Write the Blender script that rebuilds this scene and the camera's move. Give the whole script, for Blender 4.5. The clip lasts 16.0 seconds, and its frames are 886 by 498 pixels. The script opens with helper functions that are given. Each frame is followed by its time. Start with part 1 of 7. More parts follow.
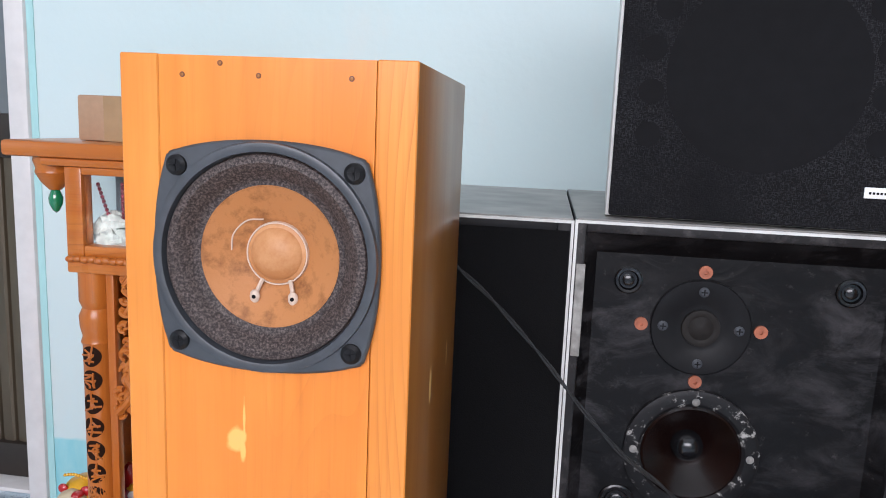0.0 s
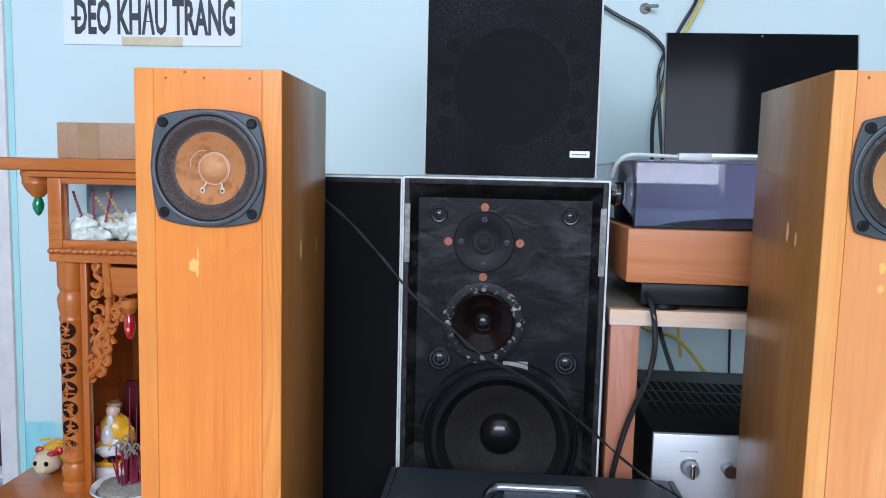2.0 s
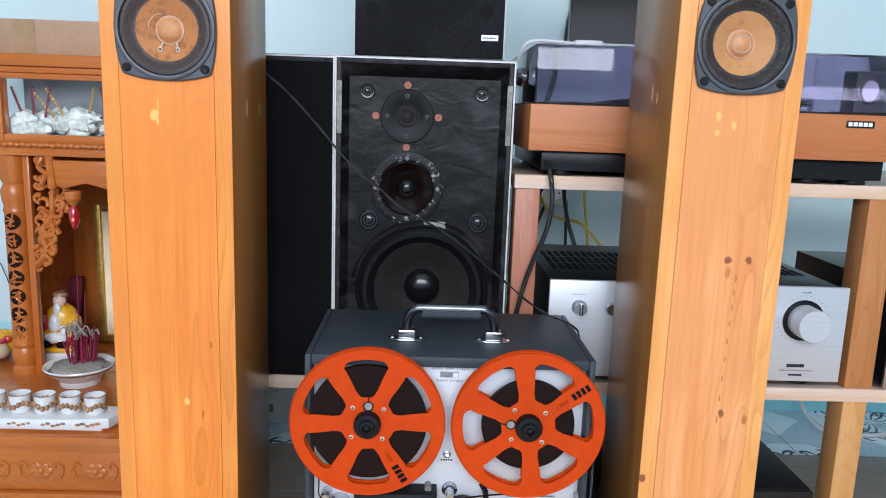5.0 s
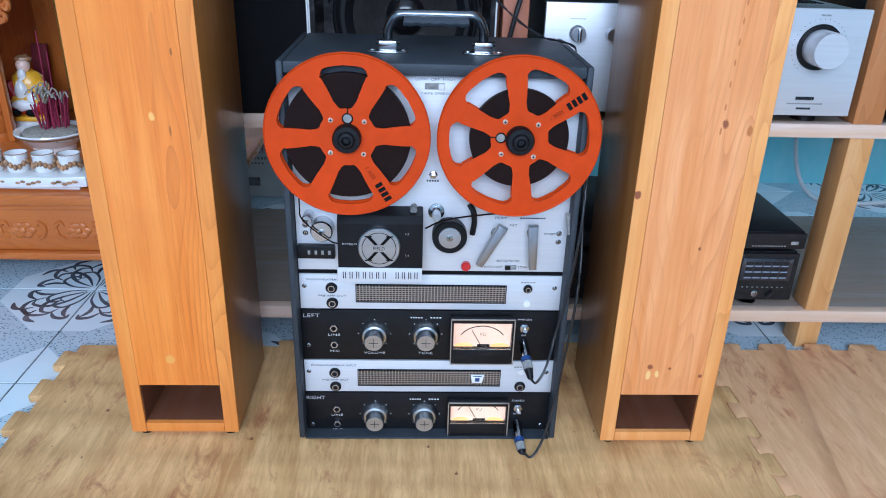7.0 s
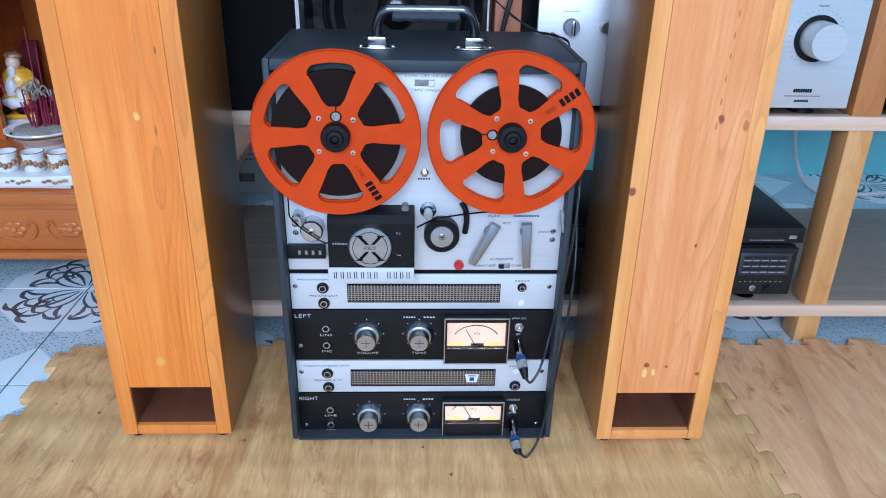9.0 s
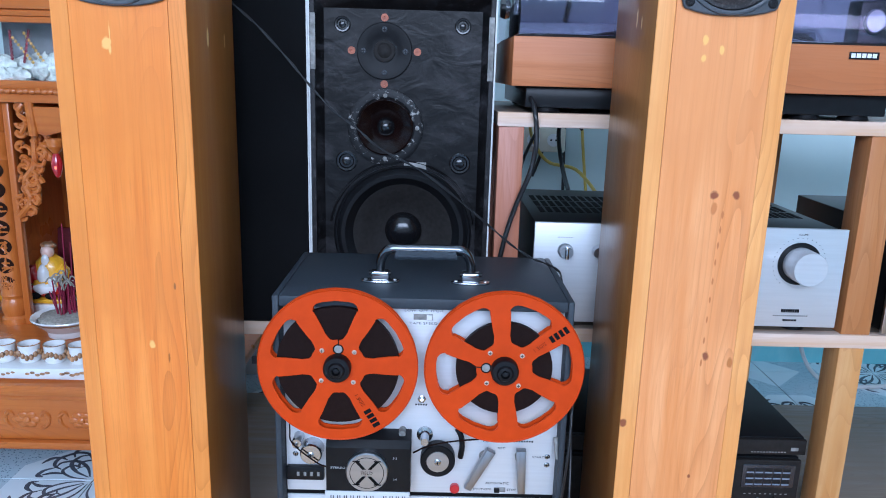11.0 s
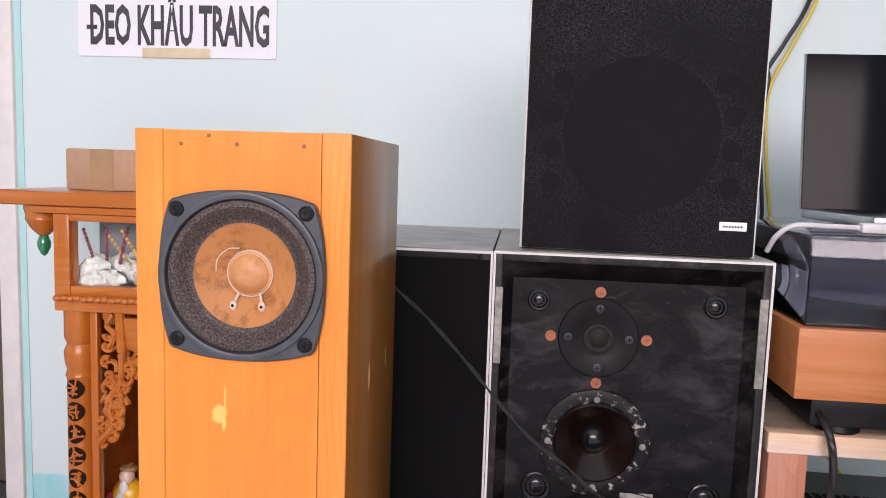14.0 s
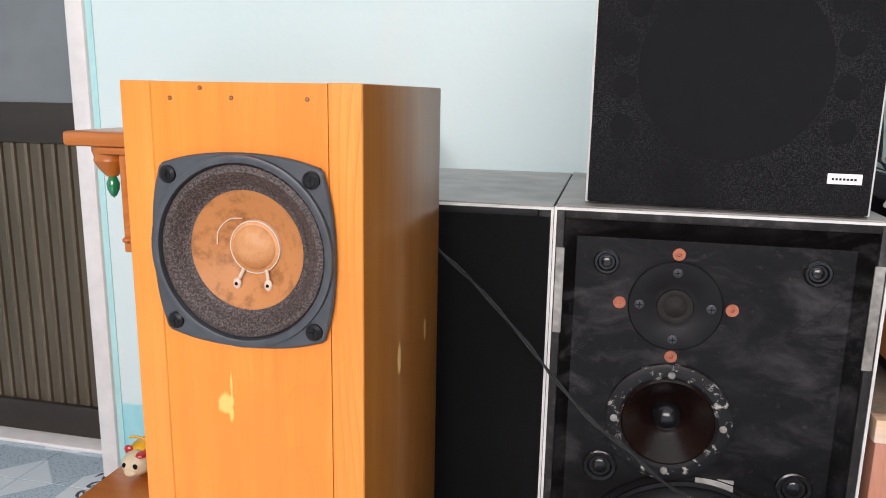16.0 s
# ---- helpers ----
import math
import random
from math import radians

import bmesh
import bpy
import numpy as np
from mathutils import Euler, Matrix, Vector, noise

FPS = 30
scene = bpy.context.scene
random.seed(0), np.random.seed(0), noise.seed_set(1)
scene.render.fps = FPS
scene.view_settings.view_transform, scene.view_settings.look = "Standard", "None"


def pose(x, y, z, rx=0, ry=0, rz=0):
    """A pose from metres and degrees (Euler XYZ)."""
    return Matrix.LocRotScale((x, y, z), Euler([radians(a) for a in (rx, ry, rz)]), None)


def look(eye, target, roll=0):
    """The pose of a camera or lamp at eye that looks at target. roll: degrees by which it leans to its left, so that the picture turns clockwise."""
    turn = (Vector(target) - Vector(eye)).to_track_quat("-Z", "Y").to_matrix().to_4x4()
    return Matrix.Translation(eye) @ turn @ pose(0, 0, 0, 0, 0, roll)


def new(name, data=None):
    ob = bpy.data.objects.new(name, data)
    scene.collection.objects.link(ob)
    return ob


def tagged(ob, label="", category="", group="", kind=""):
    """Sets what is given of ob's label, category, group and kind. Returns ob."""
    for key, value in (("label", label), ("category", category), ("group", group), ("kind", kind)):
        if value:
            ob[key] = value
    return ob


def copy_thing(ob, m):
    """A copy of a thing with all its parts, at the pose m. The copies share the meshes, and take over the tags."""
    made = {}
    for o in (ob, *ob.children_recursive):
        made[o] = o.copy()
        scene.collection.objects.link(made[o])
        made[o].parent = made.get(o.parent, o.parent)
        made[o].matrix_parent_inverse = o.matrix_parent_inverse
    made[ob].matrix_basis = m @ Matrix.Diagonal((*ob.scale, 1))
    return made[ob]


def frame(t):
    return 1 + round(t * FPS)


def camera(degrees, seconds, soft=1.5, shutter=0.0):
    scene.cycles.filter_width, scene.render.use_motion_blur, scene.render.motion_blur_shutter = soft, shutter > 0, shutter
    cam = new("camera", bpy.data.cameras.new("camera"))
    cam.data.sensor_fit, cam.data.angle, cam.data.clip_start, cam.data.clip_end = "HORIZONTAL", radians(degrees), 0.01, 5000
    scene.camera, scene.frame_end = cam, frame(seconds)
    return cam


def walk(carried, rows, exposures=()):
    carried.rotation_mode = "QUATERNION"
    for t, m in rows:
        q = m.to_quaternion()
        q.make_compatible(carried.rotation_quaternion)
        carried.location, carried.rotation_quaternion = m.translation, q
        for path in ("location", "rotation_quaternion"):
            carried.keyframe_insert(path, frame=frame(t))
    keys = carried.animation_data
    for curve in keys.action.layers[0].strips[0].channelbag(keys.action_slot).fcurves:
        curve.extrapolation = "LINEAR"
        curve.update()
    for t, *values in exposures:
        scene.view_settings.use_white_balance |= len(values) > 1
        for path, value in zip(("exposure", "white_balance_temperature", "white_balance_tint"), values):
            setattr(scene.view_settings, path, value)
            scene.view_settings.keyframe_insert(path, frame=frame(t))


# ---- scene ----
cam = camera(62.0, 16.0, 1.0)
PATH = [
    (0, (0.134, 0.043, 0.927), (-0.132, 1.998, 0.597), 2.4),
    (0.5, (0.148, 0.014, 0.92), (-0.119, 1.97, 0.598), 2.1),
    (1, (0.191, -0.061, 0.913), (-0.057, 1.901, 0.619), 1.7),
    (1.5, (0.24, -0.179, 0.881), (0.039, 1.795, 0.631), 1.4),
    (2, (0.273, -0.305, 0.863), (0.137, 1.68, 0.662), 1.4),
    (2.5, (0.296, -0.379, 0.858), (0.227, 1.613, 0.695), 1.4),
    (3, (0.305, -0.436, 0.836), (0.279, 1.558, 0.683), 1.5),
    (3.2, (0.308, -0.446, 0.827), (0.294, 1.548, 0.671), 1.5),
    (5.3, (0.29, -0.465, 0.762), (0.346, 1.487, 0.328), 2.1),
    (5.5, (0.29, -0.469, 0.738), (0.347, 1.47, 0.25), 2.2),
    (6, (0.294, -0.457, 0.69), (0.361, 1.445, 0.074), 2.3),
    (6.5, (0.299, -0.444, 0.662), (0.373, 1.411, -0.082), 2.1),
    (7, (0.306, -0.432, 0.651), (0.383, 1.388, -0.175), 1.7),
    (7.5, (0.311, -0.424, 0.648), (0.388, 1.376, -0.22), 1.4),
    (8, (0.312, -0.421, 0.648), (0.39, 1.37, -0.238), 1.2),
    (8.2, (0.311, -0.421, 0.648), (0.39, 1.37, -0.238), 1.2),
    (10.3, (0.339, -0.408, 0.709), (0.376, 1.488, 0.072), 1.6),
    (10.5, (0.342, -0.416, 0.724), (0.367, 1.495, 0.133), 1.6),
    (11, (0.337, -0.427, 0.754), (0.36, 1.517, 0.285), 1.6),
    (11.5, (0.34, -0.423, 0.789), (0.36, 1.546, 0.44), 1.6),
    (12, (0.342, -0.409, 0.814), (0.356, 1.574, 0.554), 1.5),
    (12.5, (0.276, -0.356, 0.842), (0.285, 1.636, 0.661), 1.5),
    (13, (0.205, -0.283, 0.864), (0.194, 1.711, 0.718), 1.8),
    (13.5, (0.176, -0.178, 0.887), (0.088, 1.813, 0.727), 2.0),
    (14, (0.18, -0.081, 0.933), (-0.021, 1.898, 0.724), 1.9),
    (14.5, (0.212, -0.019, 0.945), (-0.09, 1.938, 0.665), 1.5),
    (15, (0.228, 0.006, 0.946), (-0.152, 1.939, 0.602), 1.1),
    (15.5, (0.222, 0.002, 0.946), (-0.201, 1.918, 0.559), 1.0),
    (16, (0.201, 0.003, 0.949), (-0.228, 1.913, 0.54), 1.0),
]
EXPOSURES = [(0, 0.16, 6250, 19), (1.0, 0.14, 6150, 19), (1.5, 0.18, 5950, 15), (2.0, 0.08, 5550, 13), (2.5, 0.05, 5950, 19), (3.0, 0.1, 6250, 22), (5.3, 0.14, 5500, 11), (6.0, 0.1, 4950, 10), (8.2, 0.08, 4880, 10), (10.3, 0.12, 4720, 11), (12.0, 0.1, 5450, 13),
             (12.6, 0.1, 5900, 15), (13.5, 0.12, 6650, 25), (14.5, 0.22, 7050, 30), (15.0, 0.22, 7100, 25), (15.5, 0.33, 6850, 20), (16.0, 0.28, 6850, 20)]
walk(cam, [(t, look(eye, target, roll)) for t, eye, target, roll in PATH], EXPOSURES)

# ---- daylight ----
world = bpy.data.worlds.new("world")
scene.world = world
world.use_nodes = True
wn = world.node_tree
sky = wn.nodes.new("ShaderNodeTexSky")
sky.sky_type = "NISHITA"
sky.sun_disc = False
sky.sun_elevation, sky.sun_rotation = radians(50), radians(25)
wn.links.new(sky.outputs["Color"], wn.nodes["Background"].inputs["Color"])
wn.nodes["Background"].inputs["Strength"].default_value = 0.15

sun = new("sun", bpy.data.lights.new("sun", "SUN"))
sun.data.energy, sun.data.angle, sun.data.color = 2.5, radians(2), (1.0, 0.95, 0.88)
sun.matrix_world = look((0, 0, 10), (-2.5, -5.3, 3.0))


def window_light(name, eye, target, w, h, watts, colour):
    lamp = new(name, bpy.data.lights.new(name, "AREA"))
    lamp.data.shape, lamp.data.size, lamp.data.size_y = "RECTANGLE", w, h
    lamp.data.energy, lamp.data.color = watts, colour
    lamp.matrix_world = look(eye, target)
    return lamp


window_light("daylight_front", (0.1, -3.15, 1.95), (0.1, 0, 0.55), 2.9, 1.25, 131, (1.0, 0.985, 0.975))
window_light("daylight_side", (-4.15, -1.2, 1.5), (0, -1.2, 1.3), 1.8, 1.6, 4, (1.0, 0.98, 0.97))


# ---- materials ----
def mat(name, colour, rough=0.5, metal=0.0, coat=0.0, bump=0.0, scale=40.0, vary=0.12, stretch=(1, 1, 1), emit=None, spec=0.5, big=4.0):
    """A surface with variation at two scales and a fine relief."""
    m = bpy.data.materials.new(name)
    m.use_nodes = True
    t = m.node_tree
    b = t.nodes["Principled BSDF"]
    b.inputs["Roughness"].default_value = rough
    b.inputs["Metallic"].default_value = metal
    b.inputs["Coat Weight"].default_value = coat
    b.inputs["Coat Roughness"].default_value = 0.15
    b.inputs["Specular IOR Level"].default_value = spec
    co = t.nodes.new("ShaderNodeTexCoord")
    mp = t.nodes.new("ShaderNodeMapping")
    mp.inputs["Scale"].default_value = stretch
    t.links.new(co.outputs["Object"], mp.inputs["Vector"])
    n1, n2 = t.nodes.new("ShaderNodeTexNoise"), t.nodes.new("ShaderNodeTexNoise")
    n1.inputs["Scale"].default_value, n2.inputs["Scale"].default_value = scale, big
    n1.inputs["Detail"].default_value = n2.inputs["Detail"].default_value = 4
    for n in (n1, n2):
        t.links.new(mp.outputs["Vector"], n.inputs["Vector"])
    add = t.nodes.new("ShaderNodeMath")
    add.operation = "ADD"
    t.links.new(n1.outputs["Fac"], add.inputs[0])
    t.links.new(n2.outputs["Fac"], add.inputs[1])
    r = t.nodes.new("ShaderNodeMapRange")
    r.inputs["From Min"].default_value, r.inputs["From Max"].default_value = 0.7, 1.3
    t.links.new(add.outputs[0], r.inputs["Value"])
    mx = t.nodes.new("ShaderNodeMix")
    mx.data_type = "RGBA"
    mx.inputs["A"].default_value = (*[c * (1 - vary) for c in colour], 1)
    mx.inputs["B"].default_value = (*[min(1, c * (1 + vary)) for c in colour], 1)
    t.links.new(r.outputs["Result"], mx.inputs["Factor"])
    t.links.new(mx.outputs["Result"], b.inputs["Base Color"])
    if bump:
        bp = t.nodes.new("ShaderNodeBump")
        bp.inputs["Strength"].default_value, bp.inputs["Distance"].default_value = bump, 0.001
        t.links.new(n1.outputs["Fac"], bp.inputs["Height"])
        t.links.new(bp.outputs["Normal"], b.inputs["Normal"])
    if emit:
        b.inputs["Emission Color"].default_value = (*emit[:3], 1)
        b.inputs["Emission Strength"].default_value = emit[3]
    return m


def mathn(t, op, a, b=None, clamp=False):
    n = t.nodes.new("ShaderNodeMath")
    n.operation, n.use_clamp = op, clamp
    for i, v in enumerate((a, b)):
        if v is None:
            continue
        if isinstance(v, (int, float)):
            n.inputs[i].default_value = v
        else:
            t.links.new(v, n.inputs[i])
    return n.outputs[0]


def mixc(t, fac, a, b):
    n = t.nodes.new("ShaderNodeMix")
    n.data_type = "RGBA"
    for key, v in (("Factor", fac), ("A", a), ("B", b)):
        if isinstance(v, tuple):
            n.inputs[key].default_value = (*v, 1)
        elif isinstance(v, (int, float)):
            n.inputs[key].default_value = v
        else:
            t.links.new(v, n.inputs[key])
    return n.outputs["Result"]


def noisen(t, vec, scale, detail=4, rough=0.5, dist=0.0):
    n = t.nodes.new("ShaderNodeTexNoise")
    n.inputs["Scale"].default_value, n.inputs["Detail"].default_value = scale, detail
    n.inputs["Roughness"].default_value, n.inputs["Distortion"].default_value = rough, dist
    t.links.new(vec, n.inputs["Vector"])
    return n.outputs["Fac"]


def ramp(t, v, lo, hi):
    n = t.nodes.new("ShaderNodeMapRange")
    n.inputs["From Min"].default_value, n.inputs["From Max"].default_value = lo, hi
    t.links.new(v, n.inputs["Value"])
    return n.outputs["Result"]


def mapped(t, src, scale, loc=(0, 0, 0), rot=(0, 0, 0)):
    n = t.nodes.new("ShaderNodeMapping")
    n.inputs["Scale"].default_value, n.inputs["Location"].default_value, n.inputs["Rotation"].default_value = scale, loc, rot
    t.links.new(src, n.inputs["Vector"])
    return n.outputs["Vector"]


def wood(name, light, dark, along="z", rough=0.32, coat=0.12, ring=38.0, shift=(0, 0, 0), spots=(), amount=0.6, bump=0.05, across="X", pitch=115.0):
    """Varnished wood: growth rings drawn out along one axis, pores, and knots or chips (x, z, rx, rz, colour)."""
    m = bpy.data.materials.new(name)
    m.use_nodes = True
    t = m.node_tree
    b = t.nodes["Principled BSDF"]
    b.inputs["Coat Weight"].default_value, b.inputs["Coat Roughness"].default_value = coat, 0.2
    b.inputs["Specular IOR Level"].default_value = 0.3
    co = t.nodes.new("ShaderNodeTexCoord").outputs["Object"]
    k = {"x": (0.05, 1, 1), "y": (1, 0.05, 1), "z": (1, 1, 0.05)}[along]
    long = mapped(t, co, k, shift)
    warp = noisen(t, mapped(t, co, tuple(2 * c for c in k), shift), 6, 3)
    axes = t.nodes.new("ShaderNodeSeparateXYZ")
    t.links.new(co, axes.inputs[0])
    side = mathn(t, "ADD", axes.outputs["Z"], axes.outputs["Y"]) if along == "x" else mathn(t, "ADD", axes.outputs["X"], mathn(t, "MULTIPLY", axes.outputs["Y"] if along == "z" else axes.outputs["Z"], 0.8))
    wide = mapped(t, co, tuple(0.16 if c < 1 else 1 for c in k), shift)
    rings = mathn(t, "ADD", mathn(t, "MULTIPLY", side, pitch * 0.5), mathn(t, "MULTIPLY", noisen(t, wide, 11, 2, 0.35), 26.0))
    bands = mathn(t, "FRACT", mathn(t, "ADD", rings, mathn(t, "MULTIPLY", warp, 1.6)))
    line = mathn(t, "MULTIPLY", mathn(t, "POWER", bands, 4.0), ramp(t, noisen(t, long, 9, 3), 0.44, 0.60))
    pores = noisen(t, mapped(t, co, tuple(0.5 * c if c < 1 else c for c in k)), 420, 3, 0.7)
    blotch = noisen(t, co, 7, 4)
    streak = noisen(t, long, 55, 4, 0.6)
    warm = (light[0] * 0.92, light[1] * 0.82, light[2] * 0.68)
    pale = (min(1, light[0] * 1.06), light[1] * 1.16, light[2] * 1.35)
    c0 = mixc(t, ramp(t, streak, 0.36, 0.64), pale, warm)
    c1 = mixc(t, mathn(t, "MULTIPLY", line, amount), c0, dark)
    c2 = mixc(t, mathn(t, "MULTIPLY", ramp(t, pores, 0.50, 0.70), 0.24), c1, dark)
    mid = tuple(0.72 * p + 0.28 * q for p, q in zip(light, dark))
    c3 = mixc(t, mathn(t, "MULTIPLY", ramp(t, blotch, 0.42, 0.66), 0.7), c2, mid)
    if spots:
        sep = t.nodes.new("ShaderNodeSeparateXYZ")
        t.links.new(co, sep.inputs[0])
        edge = noisen(t, co, 130, 3)
        for x, z, rx, rz, col in spots:
            dx = mathn(t, "DIVIDE", mathn(t, "SUBTRACT", sep.outputs[across], x), rx)
            dz = mathn(t, "DIVIDE", mathn(t, "SUBTRACT", sep.outputs["Z"], z), rz)
            d = mathn(t, "SQRT", mathn(t, "ADD", mathn(t, "MULTIPLY", dx, dx), mathn(t, "MULTIPLY", dz, dz)))
            d = mathn(t, "ADD", d, mathn(t, "MULTIPLY", mathn(t, "SUBTRACT", edge, 0.5), 1.3))
            n = t.nodes.new("ShaderNodeMapRange")
            n.inputs["From Min"].default_value, n.inputs["From Max"].default_value = 1.2, 0.72
            t.links.new(d, n.inputs["Value"])
            c3 = mixc(t, n.outputs["Result"], c3, col)
    t.links.new(c3, b.inputs["Base Color"])
    t.links.new(mathn(t, "ADD", mathn(t, "MULTIPLY", blotch, 0.2), rough - 0.1), b.inputs["Roughness"])
    bp = t.nodes.new("ShaderNodeBump")
    bp.inputs["Strength"].default_value, bp.inputs["Distance"].default_value = bump, 0.001
    t.links.new(mathn(t, "ADD", pores, line), bp.inputs["Height"])
    t.links.new(bp.outputs["Normal"], b.inputs["Normal"])
    return m


PINE, PINE_DK = (0.79, 0.253, 0.036), (0.34, 0.075, 0.010)
KNOT, CHIP = (0.27, 0.085, 0.035), (0.82, 0.45, 0.12)
M = {}
M["pine_stile"] = wood("pine_stile", (0.755, 0.268, 0.045), PINE_DK, shift=(7, 2, 1), ring=70, amount=0.4)
# Much darker than the pine: the shade inside the port is in this colour.
M["inner"] = wood("port_shade_wood", (0.17, 0.066, 0.030), (0.09, 0.032, 0.014), along="y", rough=0.6, coat=0)
M["walnut"] = wood("veneer", (0.53, 0.195, 0.068), (0.26, 0.08, 0.028), along="x", pitch=420, amount=0.9, ring=160, rough=0.45, coat=0.05)
M["shelf"] = wood("shelf_board", (0.72, 0.53, 0.39), (0.56, 0.38, 0.26), along="x", ring=60, rough=0.5, coat=0.0, amount=0.3)
M["shelf_top"] = wood("grey_board", (0.26, 0.21, 0.165), (0.16, 0.125, 0.095), along="x", ring=50, rough=0.45, coat=0.0)
M["post"] = wood("post_wood", (0.66, 0.36, 0.13), (0.45, 0.2, 0.06), ring=60, rough=0.45, coat=0.05)
M["post_upper"] = wood("post_brown", (0.50, 0.215, 0.072), (0.32, 0.12, 0.035), ring=60, rough=0.45, coat=0.05)
M["post_red"] = wood("post_reddish", (0.46, 0.19, 0.11), (0.28, 0.1, 0.055), ring=60, rough=0.5, coat=0.05)
M["altar"] = wood("altar_wood", (0.54, 0.155, 0.022), (0.26, 0.055, 0.008), along="x", ring=60, rough=0.3, coat=0.4, amount=0.5)
M["altar_v"] = wood("altar_wood_upright", (0.54, 0.155, 0.022), (0.26, 0.055, 0.008), ring=60, rough=0.3, coat=0.4, amount=0.5)
M["altar_dk"] = mat("carving_shadow_wood", (0.13, 0.035, 0.012), 0.5, scale=60)
M["altar_hole"] = mat("pierced_dark", (0.022, 0.009, 0.005), 0.8, spec=0.1, scale=60)
M["black"] = mat("black_paint", (0.007, 0.007, 0.008), 0.45, spec=0.15, scale=80, vary=0.3, bump=0.15)
M["satin"] = mat("black_satin", (0.009, 0.009, 0.010), 0.33, spec=0.2, scale=90, vary=0.25)
M["frame"] = mat("driver_frame", (0.045, 0.05, 0.058), 0.38, scale=120, vary=0.2, bump=0.05, big=20)
M["faceplate"] = mat("satin_silver_faceplate", (0.60, 0.61, 0.63), 0.4, 0.4, scale=300, vary=0.05, stretch=(0.04, 1, 1))
M["rubber"] = mat("rubber", (0.006, 0.006, 0.007), 0.42, spec=0.2, scale=60, vary=0.3)
M["cone_blk"] = mat("charcoal_cone", (0.020, 0.018, 0.017), 0.6, spec=0.12, scale=160, vary=0.3, bump=0.2)
M["trim"] = mat("white_edge", (0.60, 0.60, 0.58), 0.4, scale=60, vary=0.12, big=14)
M["dark_metal"] = mat("dark_handle_metal", (0.20, 0.21, 0.225), 0.24, 1.0, scale=60, vary=0.15)
M["chrome"] = mat("chrome", (0.46, 0.47, 0.49), 0.17, 1.0, scale=40, vary=0.08)
M["alu"] = mat("brushed_aluminium", (0.47, 0.48, 0.50), 0.3, 1.0, scale=200, vary=0.08, stretch=(0.03, 1, 1), bump=0.05)
M["lever"] = mat("grey_brushed_lever", (0.30, 0.30, 0.31), 0.32, 0.9, scale=200, vary=0.15, stretch=(1, 1, 0.05))
M["panel"] = mat("silver_panel", (0.64, 0.65, 0.67), 0.45, 0.2, scale=300, vary=0.05, stretch=(0.04, 1, 1))
M["vinyl"] = mat("grey_vinyl", (0.034, 0.041, 0.050), 0.5, spec=0.3, scale=700, vary=0.25, bump=0.5)
M["reel"] = mat("orange_enamel", (0.52, 0.050, 0.002), 0.35, 0.0, 0.0, spec=0.12, scale=60, vary=0.10, big=9)
M["tape"] = mat("tape_pack", (0.013, 0.0065, 0.0055), 0.45, spec=0.06, scale=300, vary=0.25)
M["white"] = mat("white_paint", (0.78, 0.78, 0.77), 0.45, scale=50, vary=0.06)
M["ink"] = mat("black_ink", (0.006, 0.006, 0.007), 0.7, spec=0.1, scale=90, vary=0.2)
M["silver_ink"] = mat("pale_print", (0.66, 0.66, 0.66), 0.5, scale=90, vary=0.1)
M["red"] = mat("red_plastic", (0.5, 0.012, 0.015), 0.3, coat=0.4)
M["blue"] = mat("blue_band", (0.025, 0.06, 0.19), 0.4)
M["meter"] = mat("lit_meter_face", (0.66, 0.43, 0.30), 0.5, emit=(1.0, 0.42, 0.20, 0.30), scale=25, vary=0.2)
M["meter_low"] = mat("meter_bulb_glow", (0.8, 0.42, 0.14), 0.5, emit=(1.0, 0.33, 0.04, 0.55), scale=60)
M["washer"] = mat("copper_washer", (0.36, 0.105, 0.05), 0.55, scale=200, vary=0.3)
M["lead"] = mat("pale_glue", (0.55, 0.42, 0.33), 0.5)
M["velcro"] = mat("grey_adhesive", (0.25, 0.245, 0.23), 0.8, scale=140, vary=0.45, bump=0.6, big=30)
M["cable"] = mat("black_cable", (0.012, 0.012, 0.013), 0.4)
M["cable_grey"] = mat("white_cable", (0.6, 0.6, 0.6), 0.45)
M["cable_yel"] = mat("yellow_cable", (0.62, 0.46, 0.08), 0.45)
M["gold"] = mat("gilt", (0.62, 0.38, 0.09), 0.35, 0.7, scale=120, vary=0.3)
M["yellow"] = mat("yellow_glaze", (0.80, 0.42, 0.015), 0.3, coat=0.3)
M["skin"] = mat("pale_glaze", (0.82, 0.58, 0.47), 0.35, coat=0.3)
M["maroon"] = mat("maroon_cloth", (0.16, 0.008, 0.02), 0.7, scale=200, vary=0.3)
M["porcelain"] = mat("porcelain", (0.78, 0.78, 0.77), 0.2, coat=0.5, scale=30, vary=0.05)
M["gilt_dec"] = mat("gilt_pattern", (0.34, 0.18, 0.08), 0.35, scale=150, vary=0.6, big=60)
M["ash"] = mat("incense_ash", (0.33, 0.30, 0.25), 0.9, scale=200, vary=0.4, bump=1.0)
M["incense"] = mat("incense_red_stick", (0.24, 0.012, 0.045), 0.7)
M["card"] = mat("brown_cardboard", (0.44, 0.27, 0.165), 0.7, scale=90, vary=0.08, bump=0.1)
M["tapefilm"] = mat("parcel_tape", (0.40, 0.25, 0.13), 0.25, coat=0.3)
M["paper"] = mat("white_paper", (0.80, 0.81, 0.84), 0.6, scale=20, vary=0.03)
M["stainpaper"] = mat("old_tape_strip", (0.66, 0.54, 0.36), 0.5)
M["door_dk"] = mat("brown_metal_door", (0.10, 0.075, 0.048), 0.4, 0.2, scale=20, vary=0.25, stretch=(1, 1, 0.2))
